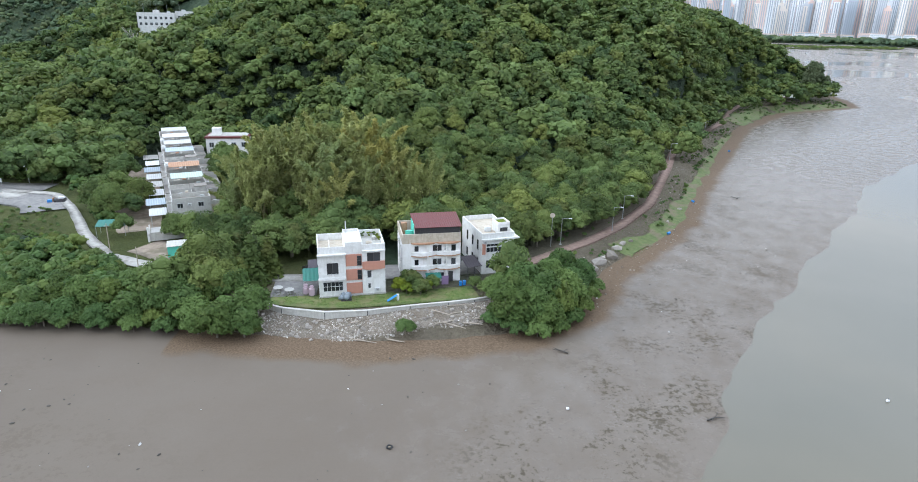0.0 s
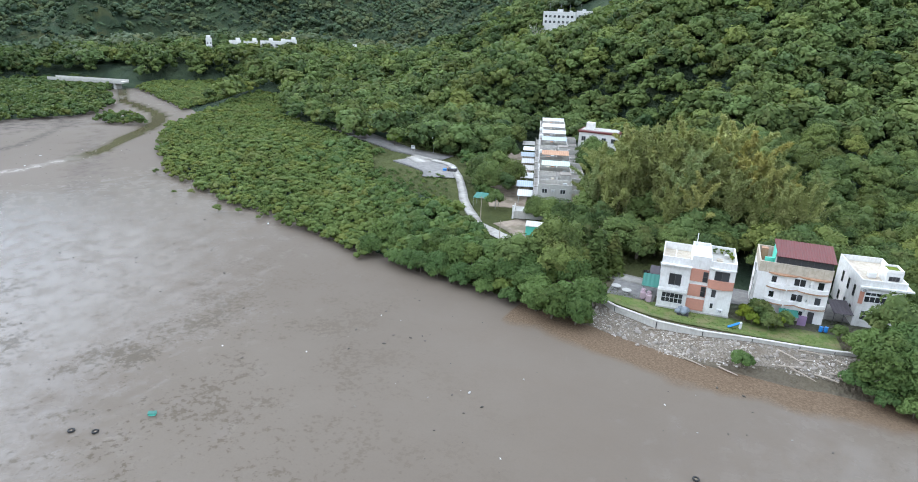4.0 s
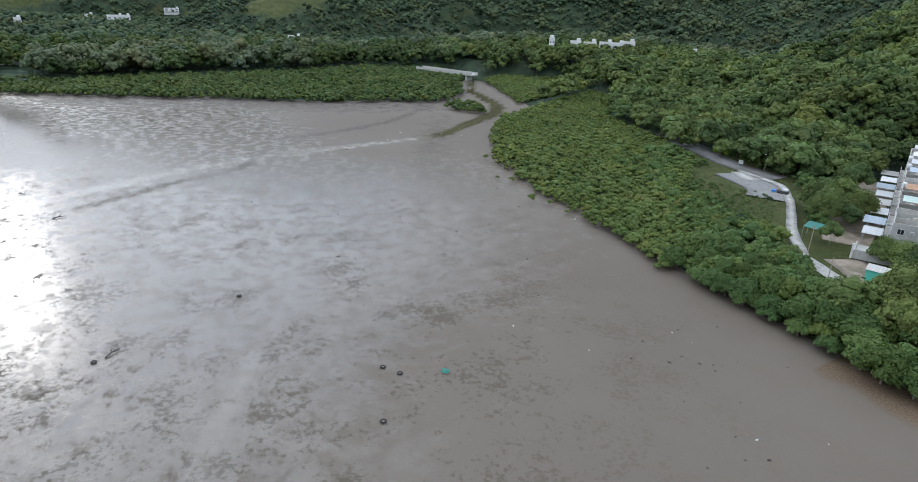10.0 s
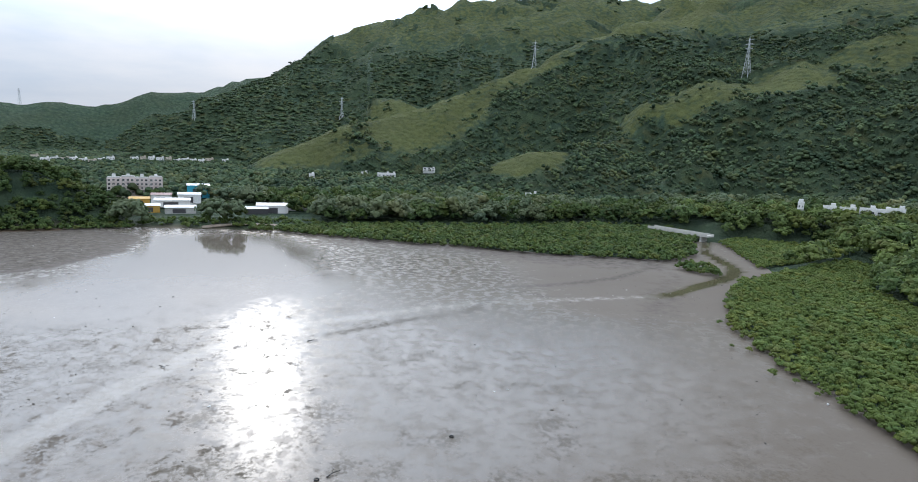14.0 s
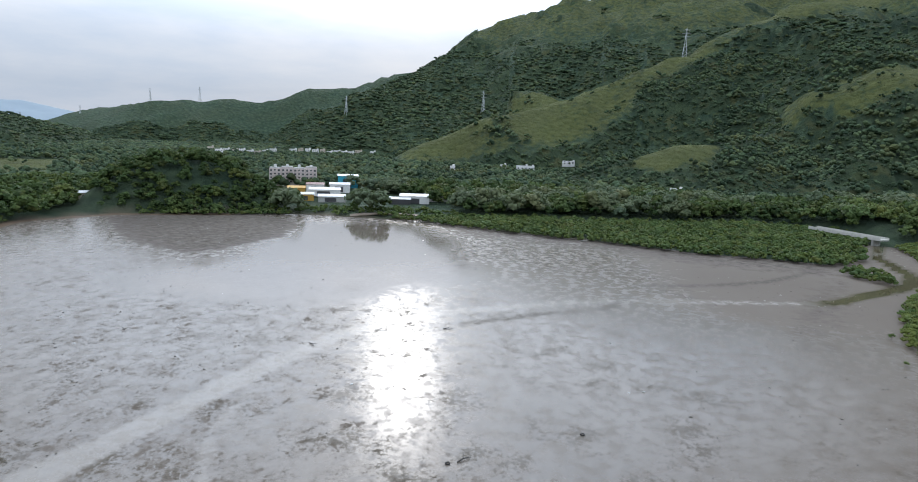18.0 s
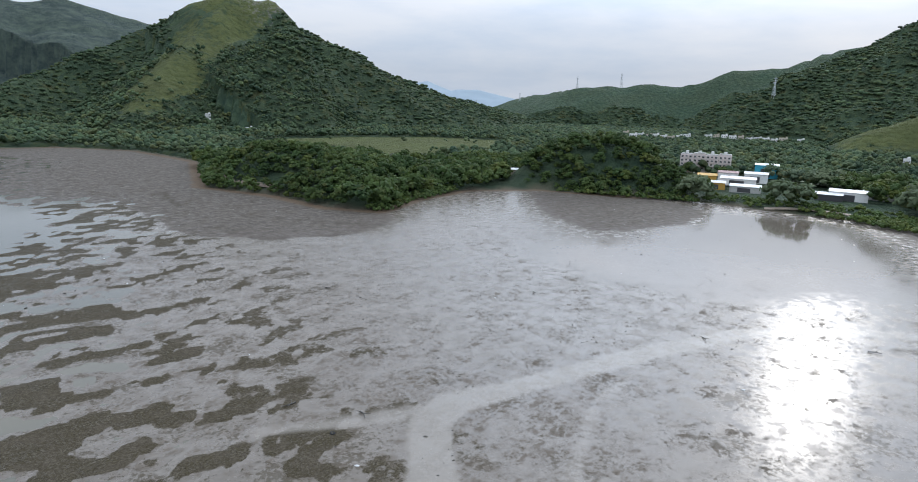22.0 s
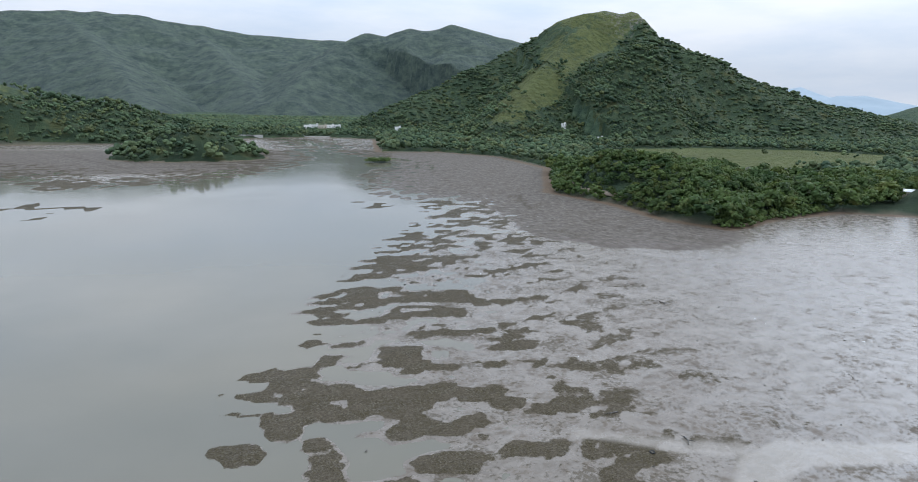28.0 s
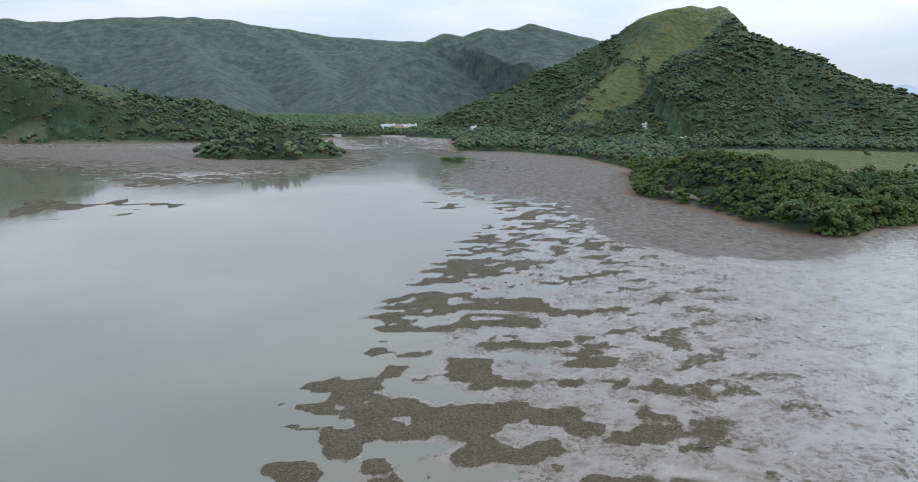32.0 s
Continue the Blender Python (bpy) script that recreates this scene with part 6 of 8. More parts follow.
# ---- the terraced village row ----
ROW_WHITE = paint("grimy_white_render", (0.58, 0.56, 0.52), (0.20, 0.18, 0.15), 0.75, 0.8, 0.7)
GREY_RENDER = paint("grimy_grey_render", (0.42, 0.40, 0.37), (0.15, 0.135, 0.115), 0.75, 0.85, 0.8)
ROW = [(PALE_SHEET, 0), (None, 0), (SHEET_GREEN, 1), (RUST, 0), (None, 1), (SHEET_BLUE, 0), (PALE_SHEET, 1), (SHEET_WHITE, 0)]
TURN = 25.5
ux, uy = math.cos(radians(TURN)), math.sin(radians(TURN))
for i in range(8):
    k = i * 9.0
    cover, kind_ = ROW[(i + 1) % 8]
    walls = (CONCRETE, ROW_WHITE, GREY_RENDER)[i % 3]
    h = house_root("terrace_house", -63.6 - k * uy, 138.2 + k * ux, 3.3, TURN, "weathered concrete terrace house with cluttered flat roof", "house", "village row")
    top = (5.4, 6.4, 7.2, 6.9, 7.6, 8.0, 8.4, 8.8)[i]
    block(h, "wall", walls, (0, 8.2), (0, 8.95), (-1.0, top))
    block(h, "annex", CONCRETE if i % 2 else BEIGE, (8.2, 12.2), (0.6, 8.2), (-1.0, 4.3 + 0.5 * (i % 2)), "lower grey rear annex")
    parapet(h, walls, (0, 8.2), (0, 8.95), (top, top + 1.0), 0.16)
    block(h, "roof_deck", DECK, (0.16, 8.04), (0.16, 8.79), (top, top + 0.04))
    block(h, "roof_partition", PALE_CONCRETE, (0.16, 8.04), (4.8, 4.95), (top + 0.04, top + 0.95))
    block(h, "roof_partition", CONCRETE, (4.6, 4.75), (4.95, 8.79), (top + 0.04, top + 0.8))
    block(h, "annex_deck", DECK, (8.22, 12.1), (0.75, 8.1), (4.3 + 0.5 * (i % 2), 4.34 + 0.5 * (i % 2)))
    for n_ in range(3):
        block(h, "roof_clutter", (RUST, STEEL, BEIGE)[(n_ + i) % 3], (0.6 + 1.3 * n_, 1.3 + 1.3 * n_ + 0.2 * (i % 3)), (5.4 + 0.5 * n_, 6.2 + 0.6 * n_), (top + 0.04, top + 0.5 + 0.2 * n_), "", 0.05)
    block(h, "parapet", PALE_CONCRETE, (8.2, 12.2), (0.6, 0.75), (4.3 + 0.5 * (i % 2), 5.1 + 0.5 * (i % 2)))
    if i % 3 != 1:
        block(h, "stair_head", walls, (5.4, 8.0), (6.0, 8.7), (top + 0.04, top + 2.0))
        block(h, "stair_roof", DECK, (5.3, 8.1), (5.9, 8.8), (top + 2.0, top + 2.12))
    if cover:
        lift = top + 2.3
        sheet(h, "roof_shelter", cover, (0.6, 7.8), (1.2, 4.6), lift, lift + 0.5, 0.5, 0.05, "sloping metal sheet")
        for a in (0.8, 4.0, 7.5):
            for b in (1.4, 4.3):
                block(h, "shelter_post", STEEL, (a, a + 0.1), (b, b + 0.1), (top, lift + 0.1))
        if i % 3 == 2:
            part("brace", bars("brace", [((1.0, 7.4), (1.3, 1.4), (top + 1.0, top + 1.1))], STEEL), h)
    for j, z0 in enumerate((1.2, 4.2)):
        window(h, 1.0, -0.02, z0, 1.2, 1.1, 2, 1)
        window(h, 5.4, -0.02, z0, 1.2, 1.1, 2, 1)
        window(h, -0.02, 3.4, z0, 1.4, 1.2, 2, 1, "left")
        window(h, -0.02, 7.2, z0, 1.4, 1.2, 2, 1, "left")
    window(h, 9.4, 0.58, 1.6, 1.2, 1.0, 2, 1)
    block(h, "balcony", walls, (-1.1, 0), (0.4, 8.4), (3.1, 3.3))
    block(h, "balcony_front", walls, (-1.1, -0.98), (0.4, 8.4), (3.3, 4.1))
    ac_unit(h, 3.2, -0.02, 4.6)
    ac_unit(h, 8.8, 2.0, 4.4 + 0.5 * (i % 2))
    block(h, "roof_tank", STEEL, (6.0, 7.0), (0.8, 1.8), (top + 0.04, top + 1.1), "", 0.12)
    # carport sheet in front of the door
    sheet(h, "carport_roof", (PALE_SHEET, SHEET_BLUE, SHEET_WHITE, CONCRETE)[i % 4], (-5.0 - 0.5 * (i % 2), -1.2), (1.2, 6.6), 2.7, 2.9, 0.5, 0.05, "metal carport sheet")
    for a in (-4.7, -1.5):
        for b in (1.4, 6.3):
            block(h, "carport_post", STEEL, (a, a + 0.09), (b, b + 0.09), (-0.8, 2.75))
    if i in (3, 5, 6):
        d_ = part("satellite_dish", tri_mesh("satellite_dish", *tube([(0.4, 0.3, top + 1.7), (0.32, 0.12, top + 1.75), (0.3, 0.0, top + 1.78)], [0.65, 0.45, 0.1], 14), SHEET_WHITE), h)
        block(h, "dish_mast", STEEL, (0.36, 0.44), (0.3, 0.38), (top, top + 1.7))
# yard wall and sheds in front of the row
h = house_root("yard_wall", -65.5, 130.0, 3.2, TURN, "low pale concrete yard wall with gate posts", "wall")
block(h, "wall_panel", PALE_CONCRETE, (0, 9.5), (0, 0.25), (-0.6, 1.3))
block(h, "wall_panel", PALE_CONCRETE, (-0.15, 0.1), (0, 7.0), (-0.6, 1.1))
block(h, "gate_post", WHITE, (-0.5, -0.1), (-0.4, 0.0), (-0.6, 2.6))
block(h, "platform", CONCRETE, (0.2, 9.3), (0.3, 6.4), (-0.6, 0.5))
h = house_root("garden_shed", -57.8, 120.8, 2.9, 20, "small mint green shed with pale roof", "shed")
block(h, "wall", MINT, (0, 3.4), (0, 2.4), (-0.4, 1.9))
sheet(h, "roof", PALE_CONCRETE, (-0.15, 3.6), (-0.2, 2.7), 1.95, 2.3, 0.5)
h = house_root("garden_shelter", -78.0, 131.5, 3.0, 15, "green tarpaulin shelter under the trees", "shelter")
sheet(h, "tarpaulin", TEAL, (0, 6.0), (0, 3.6), 2.1, 2.6, 0.9)
for a in (0.1, 5.8):
    for b in (0.1, 3.4):
        block(h, "post", STEEL, (a, a + 0.08), (b, b + 0.08), (-0.4, 2.4))
h = house_root("house", -80.0, 203.0, 5.0, 8, "cream house with maroon roof behind bamboo")
block(h, "wall", OLD_WHITE, (0, 13.0), (0, 7.5), (-1.5, 6.2))
block(h, "roof", RED_ROOF, (-0.3, 13.3), (-0.3, 7.8), (6.2, 6.7), "maroon roof edge")
block(h, "roof_deck", CONCRETE, (0.4, 12.6), (1.4, 7.2), (6.7, 6.85))
block(h, "stair_head", OLD_WHITE, (1.6, 4.2), (2.6, 5.2), (6.85, 9.0))
for a in (1.0, 4.4, 7.8, 10.9):
    window(h, a, -0.02, 3.4, 1.4, 1.5, 2, 1)
    window(h, a, -0.02, 0.3, 1.4, 1.5, 2, 1)
# ---- ground works: roads, paths, lawn, sea wall, rubble ----
def ribbon(name, line, wide, material, lift, label, category, step=2.0, kind_="structure", wobble=0.0, across=3, level=True):
    """A strip of that width laid over the land along a line, with a little thickness."""
    pts = []
    for (ax, ay), (bx_, by_) in zip(line, line[1:]):
        n_ = max(1, int(math.hypot(bx_ - ax, by_ - ay) / step))
        pts += [(ax + (bx_ - ax) * i / n_, ay + (by_ - ay) * i / n_) for i in range(n_)]
    pts.append(line[-1])
    p = np.array(pts)
    for _ in range(4):
        p[1:-1] = (p[:-2] + 2 * p[1:-1] + p[2:]) / 4
    d = np.gradient(p, axis=0)
    d /= np.linalg.norm(d, axis=1)[:, None]
    nrm = np.stack([-d[:, 1], d[:, 0]], -1)
    us = np.linspace(-1, 1, across)
    w0, w1 = (wide / 2 * (1 + wobble * (fbm(p[:, 0], p[:, 1], 7, 3, sd_) - 0.5) * 2.6) for sd_ in (71, 75))
    w = np.where(us[None] < 0, w0[:, None], w1[:, None])
    q = p[:, None] + nrm[:, None] * (us[None, :] * w)[..., None]
    X, Y = q[..., 0].ravel(), q[..., 1].ravel()
    Z = height(X, Y).reshape(q.shape[:2])
    Z = (np.maximum(Z, Z.mean(axis=1, keepdims=True)) if level else np.maximum(Z, -0.2)).ravel() + lift
    n0, c = len(p), across
    i = np.arange(n0 * c).reshape(n0, c)
    top = np.stack([i[:-1, :-1], i[:-1, 1:], i[1:, 1:], i[1:, :-1]], -1).reshape(-1, 4)[:, ::-1]
    k = n0 * c
    X, Y, Z = np.concatenate([X, X]), np.concatenate([Y, Y]), np.concatenate([Z, Z - 0.35])
    sides = []
    for e in (i[:, 0], i[:, -1]):
        sides.append(np.stack([e[:-1], e[1:], e[1:] + k, e[:-1] + k], -1))
    return tagged(new(name, grid_mesh(name, X, Y, Z, np.concatenate([top, *sides]), material)), label, category, kind=kind_)


def worn(name, a, b, c=None, scale=0.8, rough=0.9):
    n = Nodes(name)
    p = n.pos()
    col = n.mix(n.ramp(n.noise(p, scale, 6, 0.65), (0.35, 0.0), (0.65, 1.0)), a, b)
    if c:
        col = n.mix(n.ramp(n.noise(p, scale * 0.3, 4, 0.6), (0.5, 0.0), (0.62, 0.9)), col, c)
    n.bump(n.noise(p, 9, 4, 0.7), 0.3, 0.04)
    return n.set(Base_Color=col, Roughness=rough)


ASPHALT = worn("old_asphalt", (0.15, 0.145, 0.14), (0.24, 0.23, 0.215))
ROAD_CONCRETE = worn("bleached_concrete", (0.28, 0.265, 0.24), (0.46, 0.44, 0.40), (0.20, 0.185, 0.16), 0.6)
RED_PATH = worn("reddish_path", (0.20, 0.130, 0.100), (0.30, 0.205, 0.165))
LAWN = worn("lawn_grass", (0.070, 0.115, 0.022), (0.135, 0.175, 0.045), (0.17, 0.16, 0.07), 1.1)
BANK_GRASS = worn("bank_grass", (0.060, 0.088, 0.022), (0.112, 0.140, 0.044), (0.145, 0.112, 0.072), 0.7)
DIRT = worn("bare_dirt", (0.19, 0.145, 0.105), (0.30, 0.245, 0.19), (0.13, 0.11, 0.07), 0.6)
ribbon("road", ROAD[5:], 3.6, ROAD_CONCRETE, 0.12, "pale cracked concrete lane beside the houses", "road", wobble=0.25)
ribbon("road", ROAD[1:6], 2.3, ROAD_CONCRETE, 0.42, "narrow pale concrete track", "road", wobble=0.2)
ribbon("road", [(-175, 190), (-150, 180), (-128, 172), (-112, 172)], 7.5, ASPHALT, 0.26, "grey asphalt road end", "road")
ribbon("parking_area", [(-122, 163), (-112, 160), (-104, 157), (-100, 150)], 11.0, ASPHALT, 0.32, "worn asphalt turning area with pale patches", "parking", across=5)
ribbon("road", [(-122, 166), (-114, 162)], 5.5, ROAD_CONCRETE, 0.40, "pale sandy patch of the turning area", "road", wobble=0.3)
ribbon("road", [(-100, 166), (-96, 170), (-88, 174)], 4.0, ROAD_CONCRETE, 0.15, "pale concrete apron beside the road", "road")
ribbon("path", PATH_LINE, 2.7, RED_PATH, 0.14, "reddish shore path below the wooded hill", "path")
ribbon("yard", [(-33, 107.5), (-25, 108.5)], 9.0, ASPHALT, 0.10, "dark grey paved yard beside the white house", "yard", across=5)
ribbon("yard", [(-26, 113.5), (-10, 116), (12, 121)], 7.0, ASPHALT, 0.06, "dark paved lane behind the houses", "yard", across=5)
ribbon("dirt_yard", [(-66, 128), (-58, 124), (-52, 119)], 9.0, DIRT, 0.06, "bare dirt yard with scattered rubbish", "yard", across=5, wobble=0.2)
ribbon("dirt_yard", [(-71, 137), (-79, 154), (-89, 175), (-97, 196)], 9.5, DIRT, 0.10, "bare dirt yard in front of the village row", "yard", across=9, wobble=0.3, level=False)
ribbon("lawn", [(-32, 103.2), (-23, 101.2), (-13, 102.8), (-4, 105), (4, 107)], 5.4, LAWN, 0.10, "mown green lawn behind the sea wall", "lawn", across=5)
SHORE_STRIP = [(37, 134), (46, 143), (60, 164), (74, 192), (92, 228), (108, 259), (126, 292)]
ribbon("bank_grass", SHORE_STRIP, 5.6, BANK_GRASS, 0.15, "bright green salt grass along the shore path", "grass", across=11, wobble=0.5, level=False)
ribbon("bank_grass", [(139, 322), (152, 343), (172, 365), (196, 380), (220, 393), (243, 404)], 11.0, BANK_GRASS, 0.2, "green marsh grass on the cape", "grass", across=9, wobble=0.6, level=False)

# grass blades on lawn and banks
rng = np.random.default_rng(31)
gp_, gn_ = [], []
for line_, half, n_ in (([(-32, 103.2), (-23, 101.2), (-13, 102.8), (-4, 105), (4, 107)], 2.6, 2400), (SHORE_STRIP, 3.6, 4200), ([(139, 322), (152, 343), (172, 365), (196, 380), (220, 393), (243, 404)], 6, 1200), ([(33, 131), (44, 146), (58, 170), (74, 206)], 3, 900)):
    seg = rng.integers(0, len(line_) - 1, n_)
    u = rng.uniform(0, 1, n_)[:, None]
    a_, b_ = np.array(line_)[seg], np.array(line_)[seg + 1]
    q = a_ + (b_ - a_) * u + rng.uniform(-half, half, (n_, 2))
    gp_.append(np.stack([q[:, 0], q[:, 1], height(q[:, 0], q[:, 1]) + 0.12], -1))
    gn_.append(rng.normal(0, 0.6, (n_, 3)) + (0, 0, 0.6))
v, f = cards(np.concatenate(gp_), np.concatenate(gn_), 0.17, rng)
stuff("grass_tufts", v, f, LAWN, "tufts of bright grass on lawn and banks", "grass")

# low scrub and weeds on the bank between path and shore
x, y = jitter(24, 250, 118, 420, 1.9, rng)
s_ = signed(x, y, LAND)
ok = (s_ > 3.5) & (s_ < 22) & (segment_distance(x, y, PATH_LINE) > 2.3) & (rng.uniform(0, 1, x.size) < 0.2 + 0.7 * (fbm(x, y, 10, 2, 89) - 0.35))
v, f = scatter(BUSH_FAR, x[ok], y[ok], height(x[ok], y[ok]) - 0.1, rng.uniform(0.12, 0.42, ok.sum()), rng)
stuff("bank_scrub", v, f, LEAF_SHORE, "low weeds and scrub on the path bank", "scrub")

# sea wall in panels
WALL_LINE = [(-34.0, 100.4), (-29.0, 98.0), (-21.5, 96.6), (-14.5, 97.5), (-7.5, 99.7), (-1.0, 101.4), (3.6, 102.8), (9.0, 105.0)]
wall = new("sea_wall")
for (ax, ay), (bx_, by_) in zip(WALL_LINE, WALL_LINE[1:]):
    ln = math.hypot(bx_ - ax, by_ - ay)
    p = block(wall, "wall_panel", PALE_CONCRETE, (0.05, ln - 0.05), (-0.18, 0.18), (0.6, 2.75), "", 0.03)
    p.matrix_basis = Matrix.Translation((ax, ay, 0)) @ Matrix.Rotation(math.atan2(by_ - ay, bx_ - ax), 4, "Z")
    c = block(wall, "coping", PALE_CONCRETE, (0.0, ln), (-0.26, 0.26), (2.753, 2.9), "", 0.03)
    c.matrix_basis = p.matrix_basis.copy()
    j = block(wall, "joint", DARK_METAL, (-0.06, 0.06), (-0.22, -0.19), (0.8, 2.75))
    j.matrix_basis = p.matrix_basis.copy()
tagged(wall, "long low pale concrete sea wall in panels", "sea wall", kind="structure")


# rubble bank: stones as pieces, small rubble joined
def stone_mesh(seed):
    rng_ = np.random.default_rng(seed)
    v_ = ICO_V * rng_.uniform(0.7, 1.2, (12, 1)) * (1, rng_.uniform(0.6, 0.9), rng_.uniform(0.45, 0.7))
    return tri_mesh("stone", v_, ICO_F, STONE)


_n = Nodes("bank_stone")
_q = _n.pos()
_sc = _n.mix(_n.each(), (0.15, 0.135, 0.115), (0.42, 0.39, 0.35))
_n.bump(_n.noise(_q, 5, 5, 0.7), 0.4, 0.1)
STONE = _n.set(Base_Color=_n.mix(_n.math("MULTIPLY", _n.noise(_q, 2.5, 5, 0.7), 0.7), _sc, (0.17, 0.14, 0.11)), Roughness=0.9)
_n = Nodes("small_rubble")
_q = _n.pos()
RUBBLE = _n.set(Base_Color=_n.ramp(_n.island(), (0.0, (0.10, 0.082, 0.062)), (0.55, (0.23, 0.20, 0.165)), (0.96, (0.40, 0.37, 0.32)), (1.0, (0.72, 0.71, 0.68))), Roughness=0.9)


def bank_place(rng_, n_):
    """Spots on the sloping bank between the sea wall and the mud."""
    t_ = rng_.uniform(0, 1, n_) * (len(WALL_LINE) - 1.02)
    i_ = t_.astype(int)
    a_ = np.array(WALL_LINE)[i_] + (np.array(WALL_LINE)[i_ + 1] - np.array(WALL_LINE)[i_]) * (t_ - i_)[:, None]
    d_ = 0.4 + 5.4 * rng_.uniform(0, 1, n_) ** 1.15
    return a_[:, 0] + 0.12 * d_, a_[:, 1] - d_


_n = Nodes("bank_gravel")
_q = _n.pos()
_gc = _n.mix(_n.ramp(_n.noise(_q, 4.5, 5, 0.8), (0.36, 0.0), (0.62, 1.0)), (0.092, 0.072, 0.053), (0.255, 0.226, 0.185))
_gc = _n.mix(_n.ramp(_n.noise(_q, 0.35, 4, 0.6), (0.45, 0.0), (0.65, 0.7)), _gc, (0.125, 0.095, 0.065))
_n.bump(_n.noise(_q, 5.0, 5, 0.8), 0.9, 0.18)
GRAVEL = _n.set(Base_Color=_gc, Roughness=0.95)
ribbon("gravel_bank", [(a_ + 0.5, b_ - 2.6) for a_, b_ in WALL_LINE] + [(12.5, 104.0)], 5.2, GRAVEL, 0.05, "grey-brown gravel slope below the sea wall", "gravel", step=1.0, wobble=0.22, across=15, level=False)
rubble = tagged(new("rubble_bank"), "bank of broken stone and litter below the sea wall", "rubble", kind="structure")
rng = np.random.default_rng(33)
stones = [stone_mesh(400 + i) for i in range(7)]
x, y = bank_place(rng, 290)
z = np.maximum(height(x, y), 0.1)
for i in range(290):
    o = new("stone", stones[i % 7])
    o.parent = rubble
    o.matrix_basis = Matrix.Translation((x[i], y[i], z[i] + 0.04)) @ Euler(rng.uniform(-0.5, 0.5, 3) * (1, 1, 12)).to_matrix().to_4x4() @ Matrix.Scale(0.16 + 0.46 * rng.uniform(0, 1) ** 2, 4)
x, y = bank_place(rng, 9500)
keep = fbm(x, y, 4.5, 3, 95) + rng.uniform(-0.15, 0.15, len(x)) > 0.40
x, y = x[keep], y[keep]
z = np.maximum(height(x, y), 0.12)
v, f = scatter([(ICO_V * (1, 0.8, 0.5) * (1 + 0.25 * np.sin(np.arange(12) * s_))[:, None], ICO_F) for s_ in (1.3, 2.1, 3.7)], x, y, z, 0.05 + 0.20 * rng.uniform(0, 1, len(x)) ** 2, rng)
g_ = part("rubble", tri_mesh("rubble", v, f, RUBBLE), rubble)
tagged(g_, "", kind="stuff")
# stones and litter along the eastern shore and the path bank
x, y = jitter(20, 200, 100, 400, 1.5, rng)
s_ = signed(x, y, LAND)
ok = (s_ > -3) & (s_ < 12) & (x > 26) & (rng.uniform(0, 1, x.size) < 0.42) & (segment_distance(x, y, PATH_LINE) > 1.6)
v, f = scatter([(ICO_V * (1, 0.8, 0.5), ICO_F)], x[ok], y[ok], np.maximum(height(x[ok], y[ok]), 0.15), rng.uniform(0.06, 0.28, ok.sum()), rng)
stuff("shore_stones", v, f, RUBBLE, "scattered stones and litter along the shore", "stones")
big_stone = new("boulder", stone_mesh(450))
tagged(big_stone, "large pale grey slab boulder on the bank", "boulder", "boulders")
spots = [(30.7, 127.0, 1.9), (34.2, 131.5, 2.1), (36.6, 135.5, 1.5), (32.0, 129.5, 1.2), (38.5, 138.5, 1.1), (29.0, 124.0, 1.3), (41.0, 141, 0.9), (62, 170, 0.8), (55, 158, 0.7)]
for i, (a, b, k) in enumerate(spots):
    m = Matrix.Translation((a, b, place_z(a, b) + 0.15)) @ Matrix.Rotation(i * 1.7, 4, "Z") @ Matrix.Scale(k, 4)
    if i == 0:
        big_stone.matrix_basis = m
    else:
        made = copy_thing(big_stone, m)
        made.scale = (k, k, k)


def timber(seed, long):
    rng_ = np.random.default_rng(seed)
    v_, f_ = tube([(0, 0, 0), (long * 0.5, rng_.uniform(-0.15, 0.15), 0.05), (long, rng_.uniform(-0.3, 0.3), 0)], [0.11, 0.10, 0.06], 6)
    return tri_mesh("driftwood", v_, f_, PLANK)


drift = [timber(1, 3.2), timber(2, 4.4), timber(3, 2.2)]
rng = np.random.default_rng(35)
for i in range(16):
    a, b = (rng.uniform(-4, 6), rng.uniform(96, 101.5)) if i < 12 else (rng.uniform(-26, -8), rng.uniform(91, 96))
    o = tagged(new("driftwood", drift[i % 3]), "bleached driftwood timber on the rubble", "driftwood", "driftwood")
    o.matrix_basis = Matrix.Translation((a, b, max(place_z(a, b), 0.2) + 0.25)) @ Euler((0, rng.uniform(-0.06, 0.06), rng.uniform(-0.6, 0.5))).to_matrix().to_4x4()

# shrubs: yellow-green between the houses, a round one on the bank
shrub = tree(131, 1.7, 2.9, LEAF_YELLOW, "bright yellow-green garden shrub beside the lawn", 700, 0.26, 0.08, 10)
shrub.name = "shrub"
put(shrub, [(-9.9, 106.6, 1.0), (-8.6, 105.2, 0.8), (-5.0, 106.4, 0.85)], rng)
shrub2 = tree(132, 2.0, 3.4, LEAF_WOOD, "leafy green garden shrub between the houses", 800, 0.3, 0.1, 12)
shrub2.name = "shrub"
put(shrub2, [(-7.3, 107.4, 1.0), (-5.9, 105.2, 0.9), (-4.0, 107.9, 0.8), (-8.3, 108.6, 1.0), (3.8, 108.6, 0.7), (5.6, 106.0, 0.8)], rng)
shrub3 = tree(133, 1.9, 2.6, LEAF_SHORE, "round grassy green shrub on the rubble bank", 900, 0.3, 0.08, 12)
shrub3.name = "shrub"
put(shrub3, [(-7.8, 93.4, 1.0), (-32.5, 93.0, 0.8)], rng)
